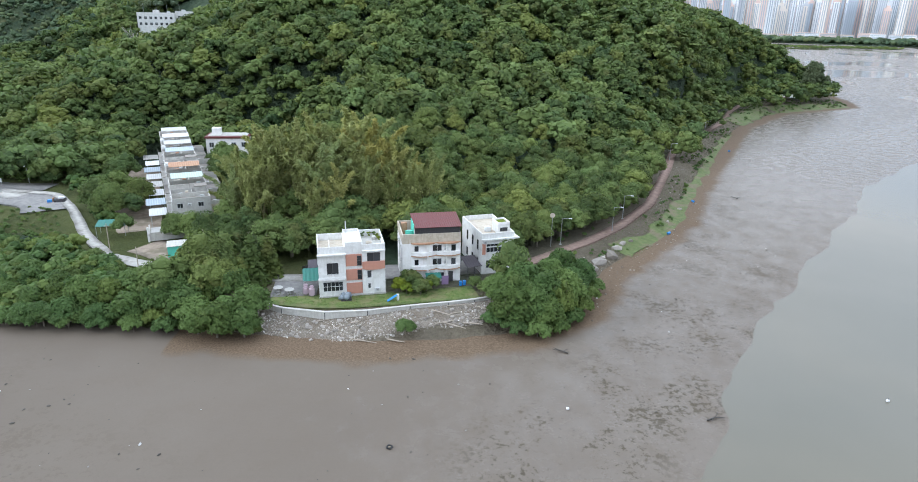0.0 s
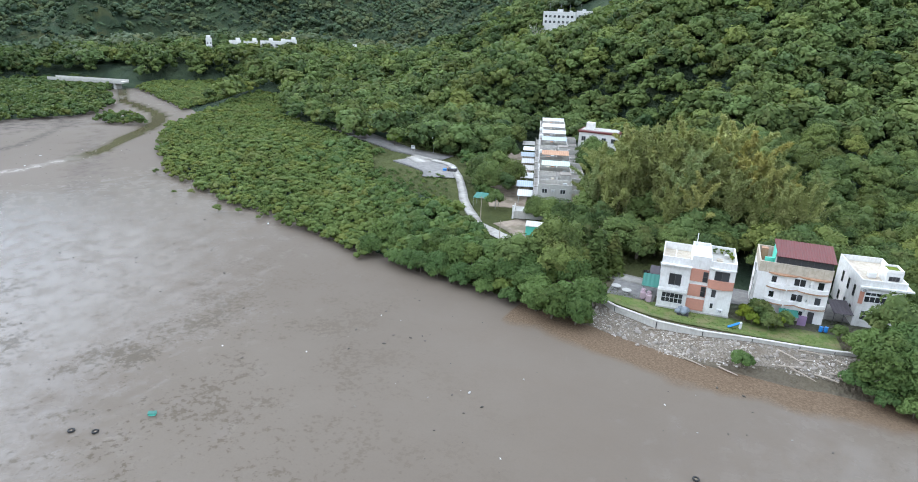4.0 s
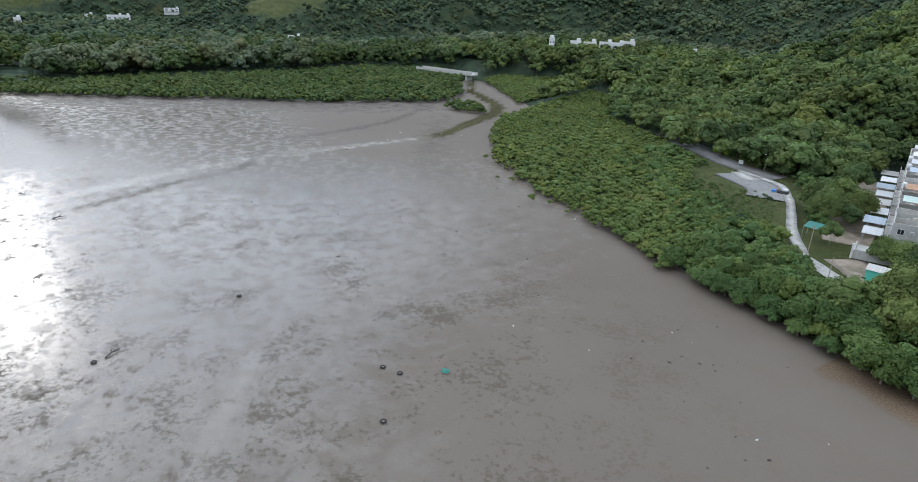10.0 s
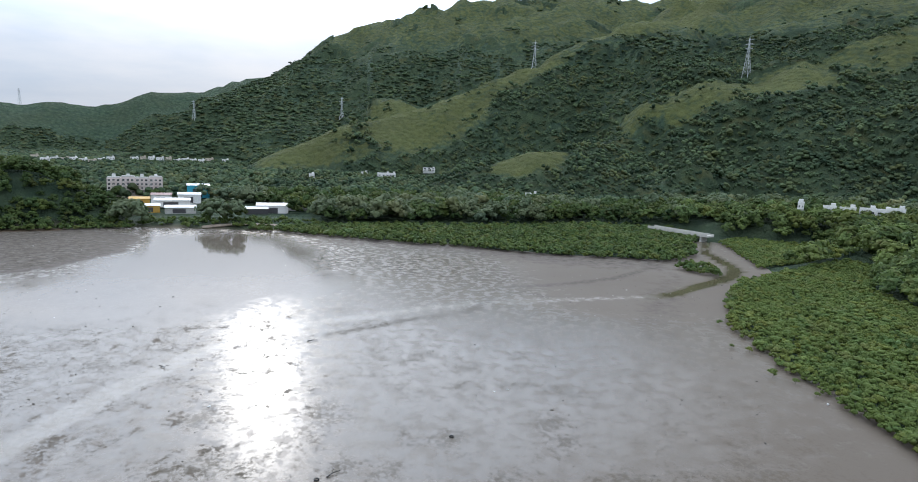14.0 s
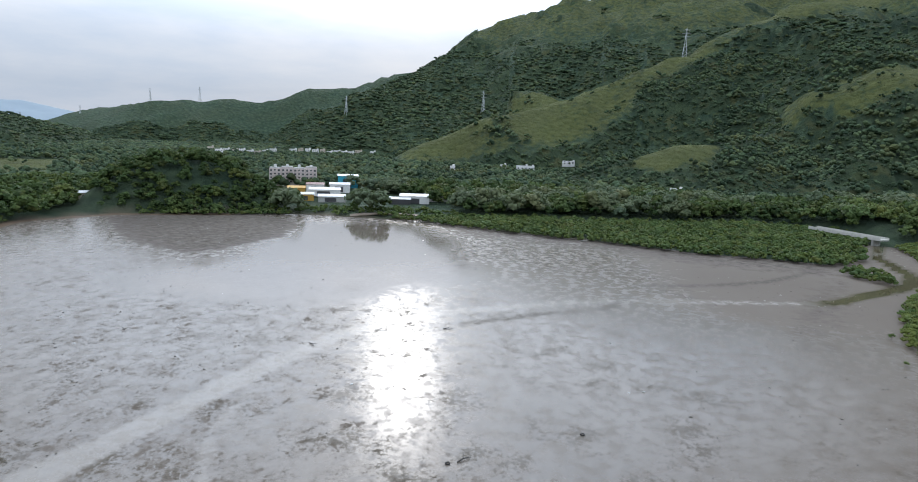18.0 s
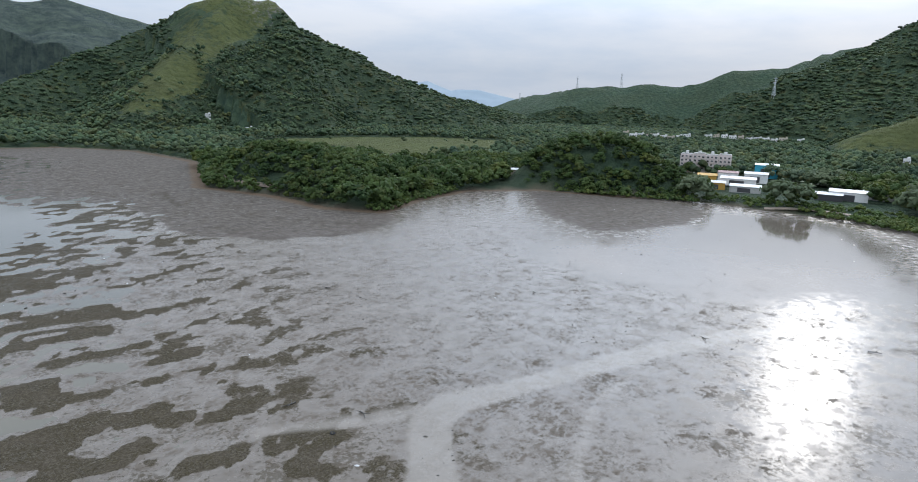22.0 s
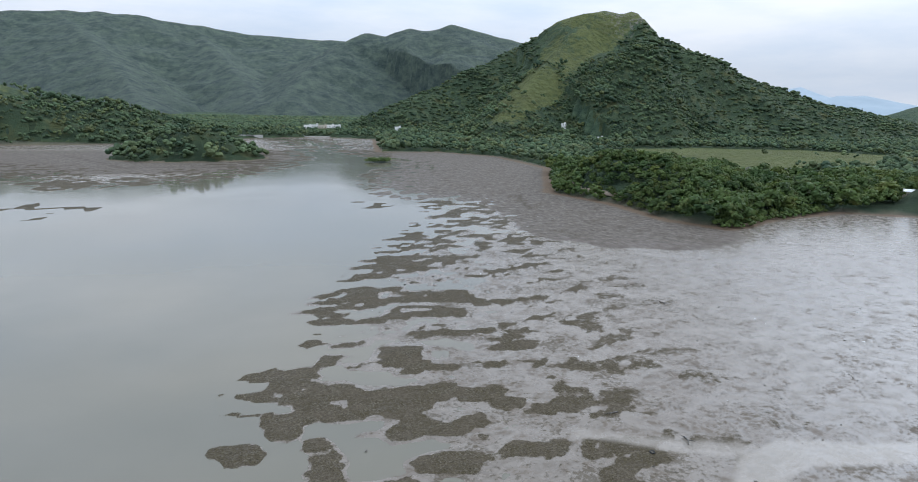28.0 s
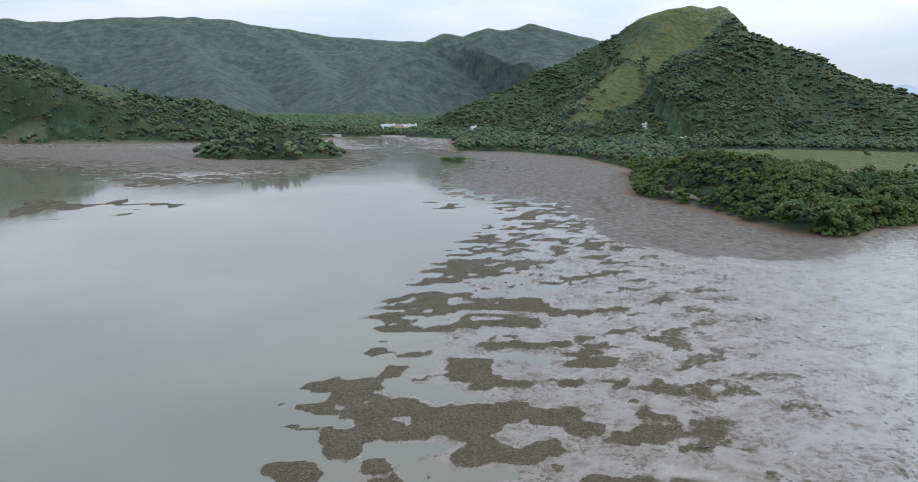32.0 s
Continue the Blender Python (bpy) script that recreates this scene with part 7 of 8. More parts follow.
skirt = tree(134, 2.2, 3.0, LEAF_SHORE, "low leafy shrub at the foot of the point trees", 900, 0.32, 0.08, 12)
skirt.name = "shrub"
put(skirt, [(6.8, 96.6, 1.0), (10.2, 94.6, 1.1), (14.0, 94.2, 1.15), (17.6, 96.2, 1.1), (20.6, 99.4, 1.1), (22.8, 103.6, 1.1), (25.0, 108.6, 1.0), (27.2, 113.0, 0.9), (-36.5, 94.6, 1.1), (-41.0, 93.2, 1.1), (-46.5, 93.0, 1.0), (-52.0, 93.4, 1.1), (-57.5, 93.8, 1.0), (-63.0, 94.2, 1.1), (-68.5, 94.6, 1.0), (-74.0, 95.2, 1.1), (-49.0, 95.6, 1.2), (-60.0, 96.2, 1.2)], rng)


# ---- things in the yard ----
def simple(name, x, y, z, turn, label, category, group=""):
    return house_root(name, x, y, z, turn, label, category, group)


t_ = simple("garden_slide", -9.9, 102.4, place_z(-9.9, 102.4) + 0.1, 20, "small blue plastic garden slide on the lawn", "slide")
part("chute", hexa("chute", [(-1.7, 0, 0.05), (-1.7, 0.6, 0.05), (-1.7, 0.6, 0.15), (-1.7, 0, 0.15), (0, 0, 0.95), (0, 0.6, 0.95), (0, 0.6, 1.05), (0, 0, 1.05)], BLUE), t_)
block(t_, "ladder", SHEET_WHITE, (0.0, 0.35), (0.05, 0.55), (0, 1.15), "pale ladder", 0.05)
t_ = simple("covered_grill", -18.9, 102.6, place_z(-18.9, 102.6) + 0.1, 13, "dome-shaped grey covered grill by the wall", "grill")
v, f = crown(3, 1.25, 1.5, 5, 0, 1, 0.0, 1.2)
part("cover", tri_mesh("cover", v, f, GREY_COVER, True), t_)
block(t_, "base", DARK_METAL, (-0.9, 0.9), (-0.7, 0.7), (0, 0.4))
for a, b in ((-26.4, 104.6), (-25.2, 104.0)):
    t_ = simple("covered_chairs", a, b, place_z(a, b) + 0.1, 13, "stack of chairs under a faded pink cover", "chairs", "covered chairs")
    block(t_, "cover", PINK_CLOTH, (-0.5, 0.5), (-0.5, 0.5), (0.0, 1.5), "", 0.2)
    block(t_, "stack_top", PINK_CLOTH, (-0.4, 0.4), (0.0, 0.45), (1.4, 1.9), "", 0.15)
for a, b in ((-29.4, 104.8), (-31.6, 105.6)):
    t_ = simple("round_table", a, b, place_z(a, b) + 0.1, 0, "round grey garden table on the yard", "table", "garden tables")
    part("tabletop", tri_mesh("tabletop", *tube([(0, 0, 0.70), (0, 0, 0.72), (0, 0, 0.78), (0, 0, 0.785)], [0.02, 0.85, 0.85, 0.02], 18), CONCRETE), t_)
    part("pedestal", tri_mesh("pedestal", *tube([(0, 0, 0), (0, 0, 0.1), (0, 0, 0.7)], [0.35, 0.12, 0.1], 10), CONCRETE), t_)
t_ = simple("side_awning", -26.6, 105.2, place_z(-26.6, 105.2), 13, "green tarpaulin awning at the side of the house", "awning")
sheet(t_, "tarpaulin", TEAL, (-0.4, 2.6), (0.0, 4.4), 2.3, 3.0, 0.7)
sheet(t_, "tarpaulin", DARK_CLOTH, (0.6, 2.6), (4.5, 7.2), 3.0, 3.6, 0.7)
for a in (-0.3, 2.5):
    for b in (0.1, 4.2):
        block(t_, "pole", STEEL, (a, a + 0.07), (b, b + 0.07), (0, 2.5))


def barrel(x, y, z, tilt, label="blue plastic drum"):
    root = simple("barrel", x, y, z, 0, label, "barrel", "blue drums")
    root.matrix_basis = pose(x, y, z, tilt, 0, x * 37 % 180)
    part("drum", tri_mesh("drum", *tube([(0, 0, 0), (0, 0, 0.02), (0, 0, 0.3), (0, 0, 0.33), (0, 0, 0.6), (0, 0, 0.63), (0, 0, 0.88), (0, 0, 0.9)], [0.02, 0.29, 0.30, 0.315, 0.315, 0.30, 0.29, 0.02], 14), BLUE), root)
    part("bung", tri_mesh("bung", *tube([(0.15, 0, 0.9), (0.15, 0, 0.93)], [0.04, 0.04], 6), DARK_METAL), root)
    return root


for a, b in ((1.2, 109.6), (1.9, 109.9)):
    barrel(a, b, place_z(a, b) + 0.1, 0, "upright blue plastic drum by the house")
for a, b in ((52, 148.3), (68.4, 178.4), (108.8, 254)):
    barrel(a, b, max(place_z(a, b), 0.15) + 0.3, 88, "washed-up blue plastic drum on the mud")


def car(x, y, turn, paint_, label):
    root = simple("car", x, y, place_z(x, y) + 0.12, turn, label, "car", "parked cars")
    bm = bmesh.new()
    prof = [(-2.1, 0.35), (-2.15, 0.75), (-1.95, 0.95), (-1.1, 1.02), (-0.5, 1.48), (0.9, 1.50), (1.65, 1.05), (2.1, 0.95), (2.15, 0.45), (2.0, 0.3), (-1.9, 0.3)]
    rows_ = []
    for side, k in ((-0.86, 1), (-0.80, 0.98), (0.80, 0.98), (0.86, 1)):
        rows_.append([bm.verts.new((a, side * (0.86 if b > 1.1 else 1.0), b)) for a, b in prof])
    for r0, r1 in zip(rows_, rows_[1:]):
        for i in range(len(prof)):
            j = (i + 1) % len(prof)
            bm.faces.new((r0[i], r0[j], r1[j], r1[i]))
    bm.faces.new(rows_[0]), bm.faces.new(rows_[-1][::-1])
    bmesh.ops.recalc_face_normals(bm, faces=bm.faces[:])
    me = bpy.data.meshes.new("body")
    bm.to_mesh(me)
    bm.free()
    me.materials.append(paint_)
    part("body", me, root)
    part("windscreen", hexa("windscreen", [(-1.08, -0.66, 1.05), (-0.52, -0.6, 1.47), (-0.52, 0.6, 1.47), (-1.08, 0.66, 1.05), (-1.11, -0.66, 1.07), (-0.55, -0.6, 1.49), (-0.55, 0.6, 1.49), (-1.11, 0.66, 1.07)], GLASS), root)
    part("rear_window", hexa("rear_window", [(1.6, -0.62, 1.1), (0.95, -0.6, 1.48), (0.95, 0.6, 1.48), (1.6, 0.62, 1.1), (1.63, -0.62, 1.12), (0.98, -0.6, 1.5), (0.98, 0.6, 1.5), (1.63, 0.62, 1.12)], GLASS), root)
    for sd in (-1, 1):
        block(root, "side_window", GLASS, (-0.6, 1.15), (sd * 0.745 - 0.03, sd * 0.745 + 0.03), (1.08, 1.42))
        block(root, "headlight", SHEET_WHITE, (-2.17, -2.08), (sd * 0.6 - 0.17, sd * 0.6 + 0.17), (0.68, 0.85))
        for a in (-1.3, 1.3):
            w_ = part("wheel", tri_mesh("wheel", *tube([(a, sd * 0.66, 0.3), (a, sd * 0.665, 0.3), (a, sd * 0.87, 0.3), (a, sd * 0.875, 0.3)], [0.02, 0.31, 0.31, 0.02], 14), RUBBER), root)
            part("rim", tri_mesh("rim", *tube([(a, sd * 0.872, 0.3), (a, sd * 0.885, 0.3)], [0.19, 0.02], 10), STEEL), w_)
    return root


CAR_WHITE = paint("white_car_paint", (0.72, 0.73, 0.74), (0.4, 0.4, 0.4), 0.1, 0.25)
CAR_DARK = paint("dark_car_paint", (0.03, 0.025, 0.03), (0.08, 0.07, 0.07), 0.15, 0.25)
car(-97.5, 169.6, 28, CAR_WHITE, "white car parked beside the track")
car(-27.8, 114.0, -60, CAR_DARK, "dark car parked behind the white house")
t_ = simple("junk_pile", -102.3, 157.0, place_z(-102.3, 157) + 0.1, 15, "heap of covered carts and scrap on the asphalt", "junk")
block(t_, "cart", DARK_METAL, (0, 2.6), (0, 1.4), (0.2, 1.0))
block(t_, "cover", SHEET_WHITE, (0.9, 2.4), (0.1, 1.3), (1.0, 1.5), "pale cover", 0.15)
block(t_, "crate", BLUE, (-1.6, -0.4), (0.2, 1.1), (0.0, 0.8), "blue crate")
block(t_, "board", RUST, (-0.3, -0.15), (0, 1.4), (0, 1.3))
for a in (0.3, 2.2):
    part("cart_wheel", tri_mesh("cart_wheel", *tube([(a, -0.08, 0.28), (a, -0.07, 0.28), (a, 0.04, 0.28), (a, 0.05, 0.28)], [0.02, 0.28, 0.28, 0.02], 12), RUBBER), t_)


def lamp_post(x, y, turn, tall=6.2, arm=1.5):
    root = simple("street_lamp", x, y, place_z(x, y), turn, "grey steel street lamp beside the path", "street lamp", "street lamps")
    part("pole", tri_mesh("pole", *tube([(0, 0, -0.3), (0, 0, tall * 0.5), (0, 0, tall)], [0.10, 0.08, 0.055], 8), STEEL), root)
    part("arm", tri_mesh("arm", *tube([(0, 0, tall - 0.1), (arm * 0.5, 0, tall + 0.15), (arm, 0, tall + 0.2)], [0.05, 0.04, 0.035], 6), STEEL), root)
    block(root, "lamp_head", SHEET_WHITE, (arm - 0.1, arm + 0.65), (-0.14, 0.14), (tall + 0.12, tall + 0.28), "pale lamp head", 0.04)
    block(root, "base_plate", CONCRETE, (-0.25, 0.25), (-0.25, 0.25), (-0.2, 0.15))
    return root


for a, b, c in ((37.2, 143.9, -20), (42.0, 153.6, -20), (23.4, 133.6, -15), (76.0, 225, -20), (104, 274, -20), (108, 279, -10), (-120.5, 176.0, -70)):
    lamp_post(a, b, c, 6.0 if a > 0 else 5.2, 1.5)
post = simple("notice_post", 21.0, 132.0, place_z(21, 132.0), 0, "grey pole with a round weathered sign plate", "sign post")
part("pole", tri_mesh("pole", *tube([(0, 0, -0.3), (0, 0, 7.0)], [0.08, 0.06], 8), STEEL), post)
part("plate", tri_mesh("plate", *tube([(0, -0.05, 7.2), (0, -0.02, 7.2), (0, 0.02, 7.2)], [0.02, 0.55, 0.55], 12), BEIGE), post)
post = simple("notice_board", -126.5, 172.5, place_z(-126.5, 172.5), 20, "small white notice board beside the road", "sign")
block(post, "board", SHEET_WHITE, (-0.7, 0.7), (-0.04, 0.04), (1.2, 2.3))
block(post, "bar", GREY_COVER, (-0.5, 0.5), (-0.06, -0.045), (1.9, 2.05))
for a in (-0.55, 0.5):
    block(post, "leg", STEEL, (a, a + 0.06), (-0.03, 0.03), (-0.3, 1.2))
for a, b, tl in ((-49.0, 117.5, 7.5), (-71.5, 124.5, 6.0), (-58.5, 110.0, 6.5)):
    pl = simple("utility_pole", a, b, place_z(a, b), 0, "thin weathered utility pole beside the lane", "pole", "utility poles")
    part("pole", tri_mesh("pole", *tube([(0, 0, -0.3), (0.1, 0, tl)], [0.11, 0.07], 7), PLANK), pl)
    block(pl, "crossbar", PLANK, (-0.5, 0.7), (-0.04, 0.04), (tl - 0.6, tl - 0.5))

# ---- what lies on the mud ----
def mud_z(x, y):
    return 0.02 + 0.0045 * min(max(-float(signed(np.array([x]), np.array([y]), SEA)[0]), 0), 60)


def debris(x, y, kind_, turn=0.0):
    z_ = mud_z(x, y)
    if kind_ == "tyre":
        root = simple("tyre", x, y, z_ + 0.05, turn, "half-buried black tyre on the mud", "tyre", "tyres")
        ring = [(math.cos(k * 0.5236) * 0.32, math.sin(k * 0.5236) * 0.32, 0.05) for k in range(13)]
        part("tread", tri_mesh("tread", *tube(ring, [0.12] * 13, 7), RUBBER), root)
        part("silt", tri_mesh("silt", *tube([(0, 0, -0.03), (0, 0, 0.03), (0, 0, 0.04)], [0.26, 0.22, 0.02], 10), DIRT), root)
    elif kind_ == "log":
        root = simple("driftwood_log", x, y, z_ + 0.12, turn, "dark waterlogged branch lying on the mud", "driftwood", "stranded branches")
        part("stem", tri_mesh("stem", *tube([(-1.3, 0, 0), (0, 0.2, 0.12), (1.3, -0.1, 0.1)], [0.13, 0.11, 0.05], 6), WET_WOOD), root)
        part("branch", tri_mesh("branch", *tube([(0, 0.2, 0.12), (0.6, 0.7, 0.4), (0.9, 1.1, 0.35)], [0.07, 0.05, 0.02], 5), WET_WOOD), root)
        part("branch", tri_mesh("branch", *tube([(-0.5, 0.1, 0.1), (-0.9, -0.5, 0.35), (-1.2, -0.8, 0.3)], [0.06, 0.04, 0.02], 5), WET_WOOD), root)
    elif kind_ == "crate":
        root = simple("stranded_crate", x, y, z_ + 0.1, turn, "small teal plastic crate stranded on the mud", "crate", "stranded crates")
        block(root, "tray", MINT, (-0.45, 0.45), (-0.3, 0.3), (-0.08, 0.22), "", 0.04)
        block(root, "lip", TEAL, (-0.5, 0.5), (-0.35, 0.35), (0.225, 0.28))
    else:
        root = simple("float", x, y, z_ + 0.16, turn, "round white foam float stranded on the mud", "float", "floats")
        part("ball", tri_mesh("ball", ICO_V * 0.26, ICO_F, SHEET_WHITE, True), root)
        part("eye", tri_mesh("eye", *tube([(0, 0, 0.22), (0, 0, 0.34)], [0.06, 0.05], 6), DARK_METAL), root)


WET_WOOD = paint("wet_dark_wood", (0.045, 0.038, 0.030), (0.02, 0.018, 0.015), 0.5, 0.5)
for i, (a, b, k) in enumerate([(-59.7, -82.5, "log"), (-65.6, -71.0, "log"), (-92.4, -3.1, "log"), (-144.9, -89.0, "log"), (-108.2, -130.9, "log"), (-58.5, -70, "tyre"),
                               (-67.6, 37.4, "crate"), (-61.1, 25.3, "tyre"), (-72.5, 30.0, "tyre"), (-70.0, 31.5, "tyre"), (-103.7, 16.6, "tyre"), (-112.3, 96.3, "float"),
                               (-7.5, 65.0, "tyre"), (15.6, 73.7, "float"), (-141.6, -41.4, "log"), (-159.8, -10.8, "log"), (-240.9, 10.5, "log"), (-91, -5.5, "tyre"), (82.7, 183.1, "log"),
                               (35.0, 72.0, "log"), (61.0, 77.0, "float"), (17.0, 89.5, "log")]):
    debris(a, b, k, (i * 67) % 180)
# small dark and pale bits strewn over the flat
rng = np.random.default_rng(41)
x, y = rng.uniform(-330, 90, 5200), rng.uniform(-330, 190, 5200)
ok = (signed(x, y, LAND) < -2) & (signed(x, y, SEA) < -4) & (np.hypot(x, y) > 25) & (fbm(x, y, 45, 3, 91) > 0.46)
x, y = x[ok][:1500], y[ok][:1500]
v, f = scatter([(ICO_V * (1.3, 0.7, 0.5), ICO_F)], x, y, 0.0045 * np.clip(-signed(x, y, SEA), 0, 60) + 0.02, rng.uniform(0.05, 0.2, len(x)) * rng.choice([1, 1, 1, 1.7], len(x)), rng)
_n = Nodes("flotsam")
FLOTSAM = _n.set(Base_Color=_n.ramp(_n.island(), (0.0, (0.03, 0.026, 0.02)), (0.80, (0.08, 0.07, 0.055)), (0.9, (0.5, 0.5, 0.48)), (1.0, (0.75, 0.75, 0.73))), Roughness=0.7)
stuff("flotsam", v, f, FLOTSAM, "small dark and pale flotsam strewn on the mud", "flotsam")
# mangrove seedlings in front of the belt
sapling = tree(141, 1.3, 2.2, LEAF_MANGROVE, "small mangrove sapling standing on the open mud", 260, 0.3, 0.05, 6)
sapling.name = "mangrove_sapling"
put(sapling, [(-128.5, 95.0, 1.0), (-124.0, 97.5, 0.7), (-146.0, 100.5, 0.8), (-150.0, 98.0, 0.6), (-172.0, 107.5, 0.8), (-116.5, 97.0, 0.6)], rng, 0.2)
autumn = tree(142, 2.6, 5.0, LEAF_YELLOW, "yellow-leaved tree at the road end", 700, 0.4, 0.12, 10)
put(autumn, [(-137, 176, 1.0)], rng)
# ---- buildings across the valley and the bay ----
def at(az, dist):
    a, b = polar(az, dist)
    return a, b


def small_house(az, dist, w, d, tall, wall_mat, roof_mat, turn=None, label="white village house among the trees", base=None, group="village houses", floors=2, cols=3):
    a, b = at(az, dist)
    z = place_z(a, b) if base is None else base
    h = house_root("village_house", a, b, z, az if turn is None else turn, label, "house", group)
    block(h, "wall", wall_mat, (-w / 2, w / 2), (-d / 2, d / 2), (-3.0, tall))
    parapet(h, wall_mat, (-w / 2, w / 2), (-d / 2, d / 2), (tall, tall + 0.9), 0.2)
    block(h, "roof", roof_mat, (-w / 2 + 0.2, w / 2 - 0.2), (-d / 2 + 0.2, d / 2 - 0.2), (tall, tall + 0.1))
    block(h, "stair_head", wall_mat, (w / 2 - 3.2, w / 2 - 0.6), (0, d / 2 - 0.4), (tall + 0.1, tall + 2.4))
    for j in range(floors):
        z0 = 0.9 + j * tall / floors
        for i in range(cols):
            window(h, -w / 2 + (i + 0.3) * w / cols, -d / 2 - 0.02, z0, 0.45 * w / cols, 1.3, 2, 1)
        block(h, "balcony", wall_mat, (-w / 2, w / 2), (-d / 2 - 0.9, -d / 2), (z0 - 1.0, z0 - 0.75))
    return h


# the long white institution on the hill shoulder
a, b = at(23.6, 470)
h = house_root("institution", a, b, 38.8, 16, "long white institutional building on the wooded hillside", "building")
block(h, "wall", WHITE, (-15, 7), (0, 10), (-4, 7.6))
block(h, "wall", WHITE, (7, 33), (5, 15), (-4, 8.6))
parapet(h, WHITE, (-15, 7), (0, 10), (7.6, 8.6), 0.25)
parapet(h, WHITE, (7, 33), (5, 15), (8.6, 9.6), 0.25)
block(h, "roof", CONCRETE, (-14.7, 6.7), (0.3, 9.7), (7.6, 7.7))
block(h, "roof", CONCRETE, (7.3, 32.7), (5.3, 14.7), (8.6, 8.7))
block(h, "roof_house", WHITE, (18, 24), (7, 12), (8.7, 11.4))
block(h, "roof_house", WHITE, (-6, -2.5), (4, 8), (7.7, 10.2))
block(h, "roof_tank", SHEET_WHITE, (10.5, 13), (8, 10), (8.7, 10.6), "", 0.15)
block(h, "roof_tank", SHEET_WHITE, (2, 4), (6, 8), (7.7, 9.4), "", 0.15)
for i in range(7):
    for z0 in (1.0, 4.6):
        window(h, -13.8 + i * 3.0, -0.02, z0, 1.5, 1.6, 2, 1)
for i in range(8):
    for z0 in (1.4, 5.2):
        window(h, 8.6 + i * 3.0, 4.98, z0, 1.5, 1.6, 2, 1)
for a_, b_ in ((-12, 8), (-4, 6), (2, 8), (9, 12)):
    block(h, "mast", STEEL, (a_, a_ + 0.12), (b_, b_ + 0.12), (7.6, 14))

# white village houses at the foot of the hill
for az, dist, w, top in ((52.9, 452, 3.6, 10.0), (50.9, 448, 7.2, 9.0), (49.7, 442, 8.5, 9.2), (48.4, 446, 8.5, 9.2), (47.4, 450, 8.0, 8.8), (46.6, 440, 8.6, 10.4)):
    small_house(az, dist, w, 8.0, top, WHITE, CONCRETE, label="white three-storey house rising above the trees", base=13.6, floors=3, cols=2, group="houses at the hill foot")
small_house(54.6, 470, 20, 7, 4.5, OLD_WHITE, DARK_METAL, base=9.0, floors=1, cols=6, label="long low house with dark roof in the trees")
small_house(41.6, 460, 9, 6, 3.2, OLD_WHITE, SHEET_WHITE, base=16, floors=1, cols=3)
small_house(30.2, 520, 14, 7, 3.5, BEIGE, CONCRETE, floors=1, cols=4, label="low beige building in the hill woods")

# the pink apartment block and the yards on the bay
a, b = at(107.9, 525)
h = house_root("apartment_block", a, b, 7.5, 107, "pale pink four-storey apartment block", "apartments")
PINK = paint("pale_pink_render", (0.62, 0.53, 0.49), (0.36, 0.32, 0.30), 0.35)
for i in range(4):
    x0 = -18 + 9.2 * i
    block(h, "wall", PINK, (x0, x0 + 9.0), (0.0 + 0.6 * (i % 2), 10), (-5, 11.6 + 0.8 * (i % 2)))
    block(h, "roof", CONCRETE, (x0 + 0.3, x0 + 8.7), (1.0, 9.7), (11.6 + 0.8 * (i % 2), 12.2 + 0.8 * (i % 2)))
    block(h, "stair_tower", WHITE, (x0 + 3.4, x0 + 5.6), (2.0, 6.0), (11.6, 14.4))
    for z0 in (0.6, 3.5, 6.4, 9.3):
        for k in range(3):
            window(h, x0 + 0.7 + 2.9 * k, 0.6 * (i % 2) - 0.02, z0, 1.5, 1.5, 2, 1)
        block(h, "balcony", PINK, (x0 + 2.9, x0 + 6.1), (0.6 * (i % 2) - 1.1, 0.6 * (i % 2)), (z0 - 0.5, z0 + 0.4))


def shed(az, dist, w, d, tall, roof_mat, wall_mat, label, base=3.2, turn=None):
    a_, b_ = at(az, dist)
    h = house_root("shed", a_, b_, base, az if turn is None else turn, label, "shed", "yard sheds")
    block(h, "wall", wall_mat, (-w / 2, w / 2), (-d / 2, d / 2), (-1, tall))
    sheet(h, "roof", roof_mat, (-w / 2 - 0.4, w / 2 + 0.4), (-d / 2 - 0.5, d / 2 + 0.5), tall + 0.08, tall + 1.0, 0.8)
    block(h, "door", DARK_METAL, (-w / 4, w / 6), (-d / 2 - 0.06, -d / 2), (-0.5, tall * 0.7))
    return h


CYAN = paint("turquoise_cladding", (0.03, 0.36, 0.50), (0.05, 0.22, 0.30), 0.25, 0.5)
YELLOW = paint("ochre_cladding", (0.52, 0.30, 0.05), (0.30, 0.20, 0.08), 0.3, 0.7)
shed(103.2, 530, 16, 9, 8.5, SHEET_BLUE, CYAN, "tall turquoise clad warehouse", 5.5)
shed(105.2, 470, 22, 10, 3.6, PALE_SHEET, OLD_WHITE, "long white-roofed yard shed", 4.5)
shed(104.6, 440, 18, 8, 3.0, SHEET_BLUE, CONCRETE, "pale blue roofed yard shed")
shed(106.9, 448, 12, 7, 3.4, SHEET_WHITE, YELLOW, "ochre walled yard shop")
shed(106.0, 490, 13, 8, 5.0, RED_ROOF, OLD_WHITE, "dark red roofed yard building", 5.0)
shed(107.6, 468, 12, 8, 4.2, YELLOW, YELLOW, "ochre roofed yard building", 5.0)
shed(103.9, 492, 15, 9, 5.2, SHEET_WHITE, WHITE, "white roofed workshop in the yard", 5.0)
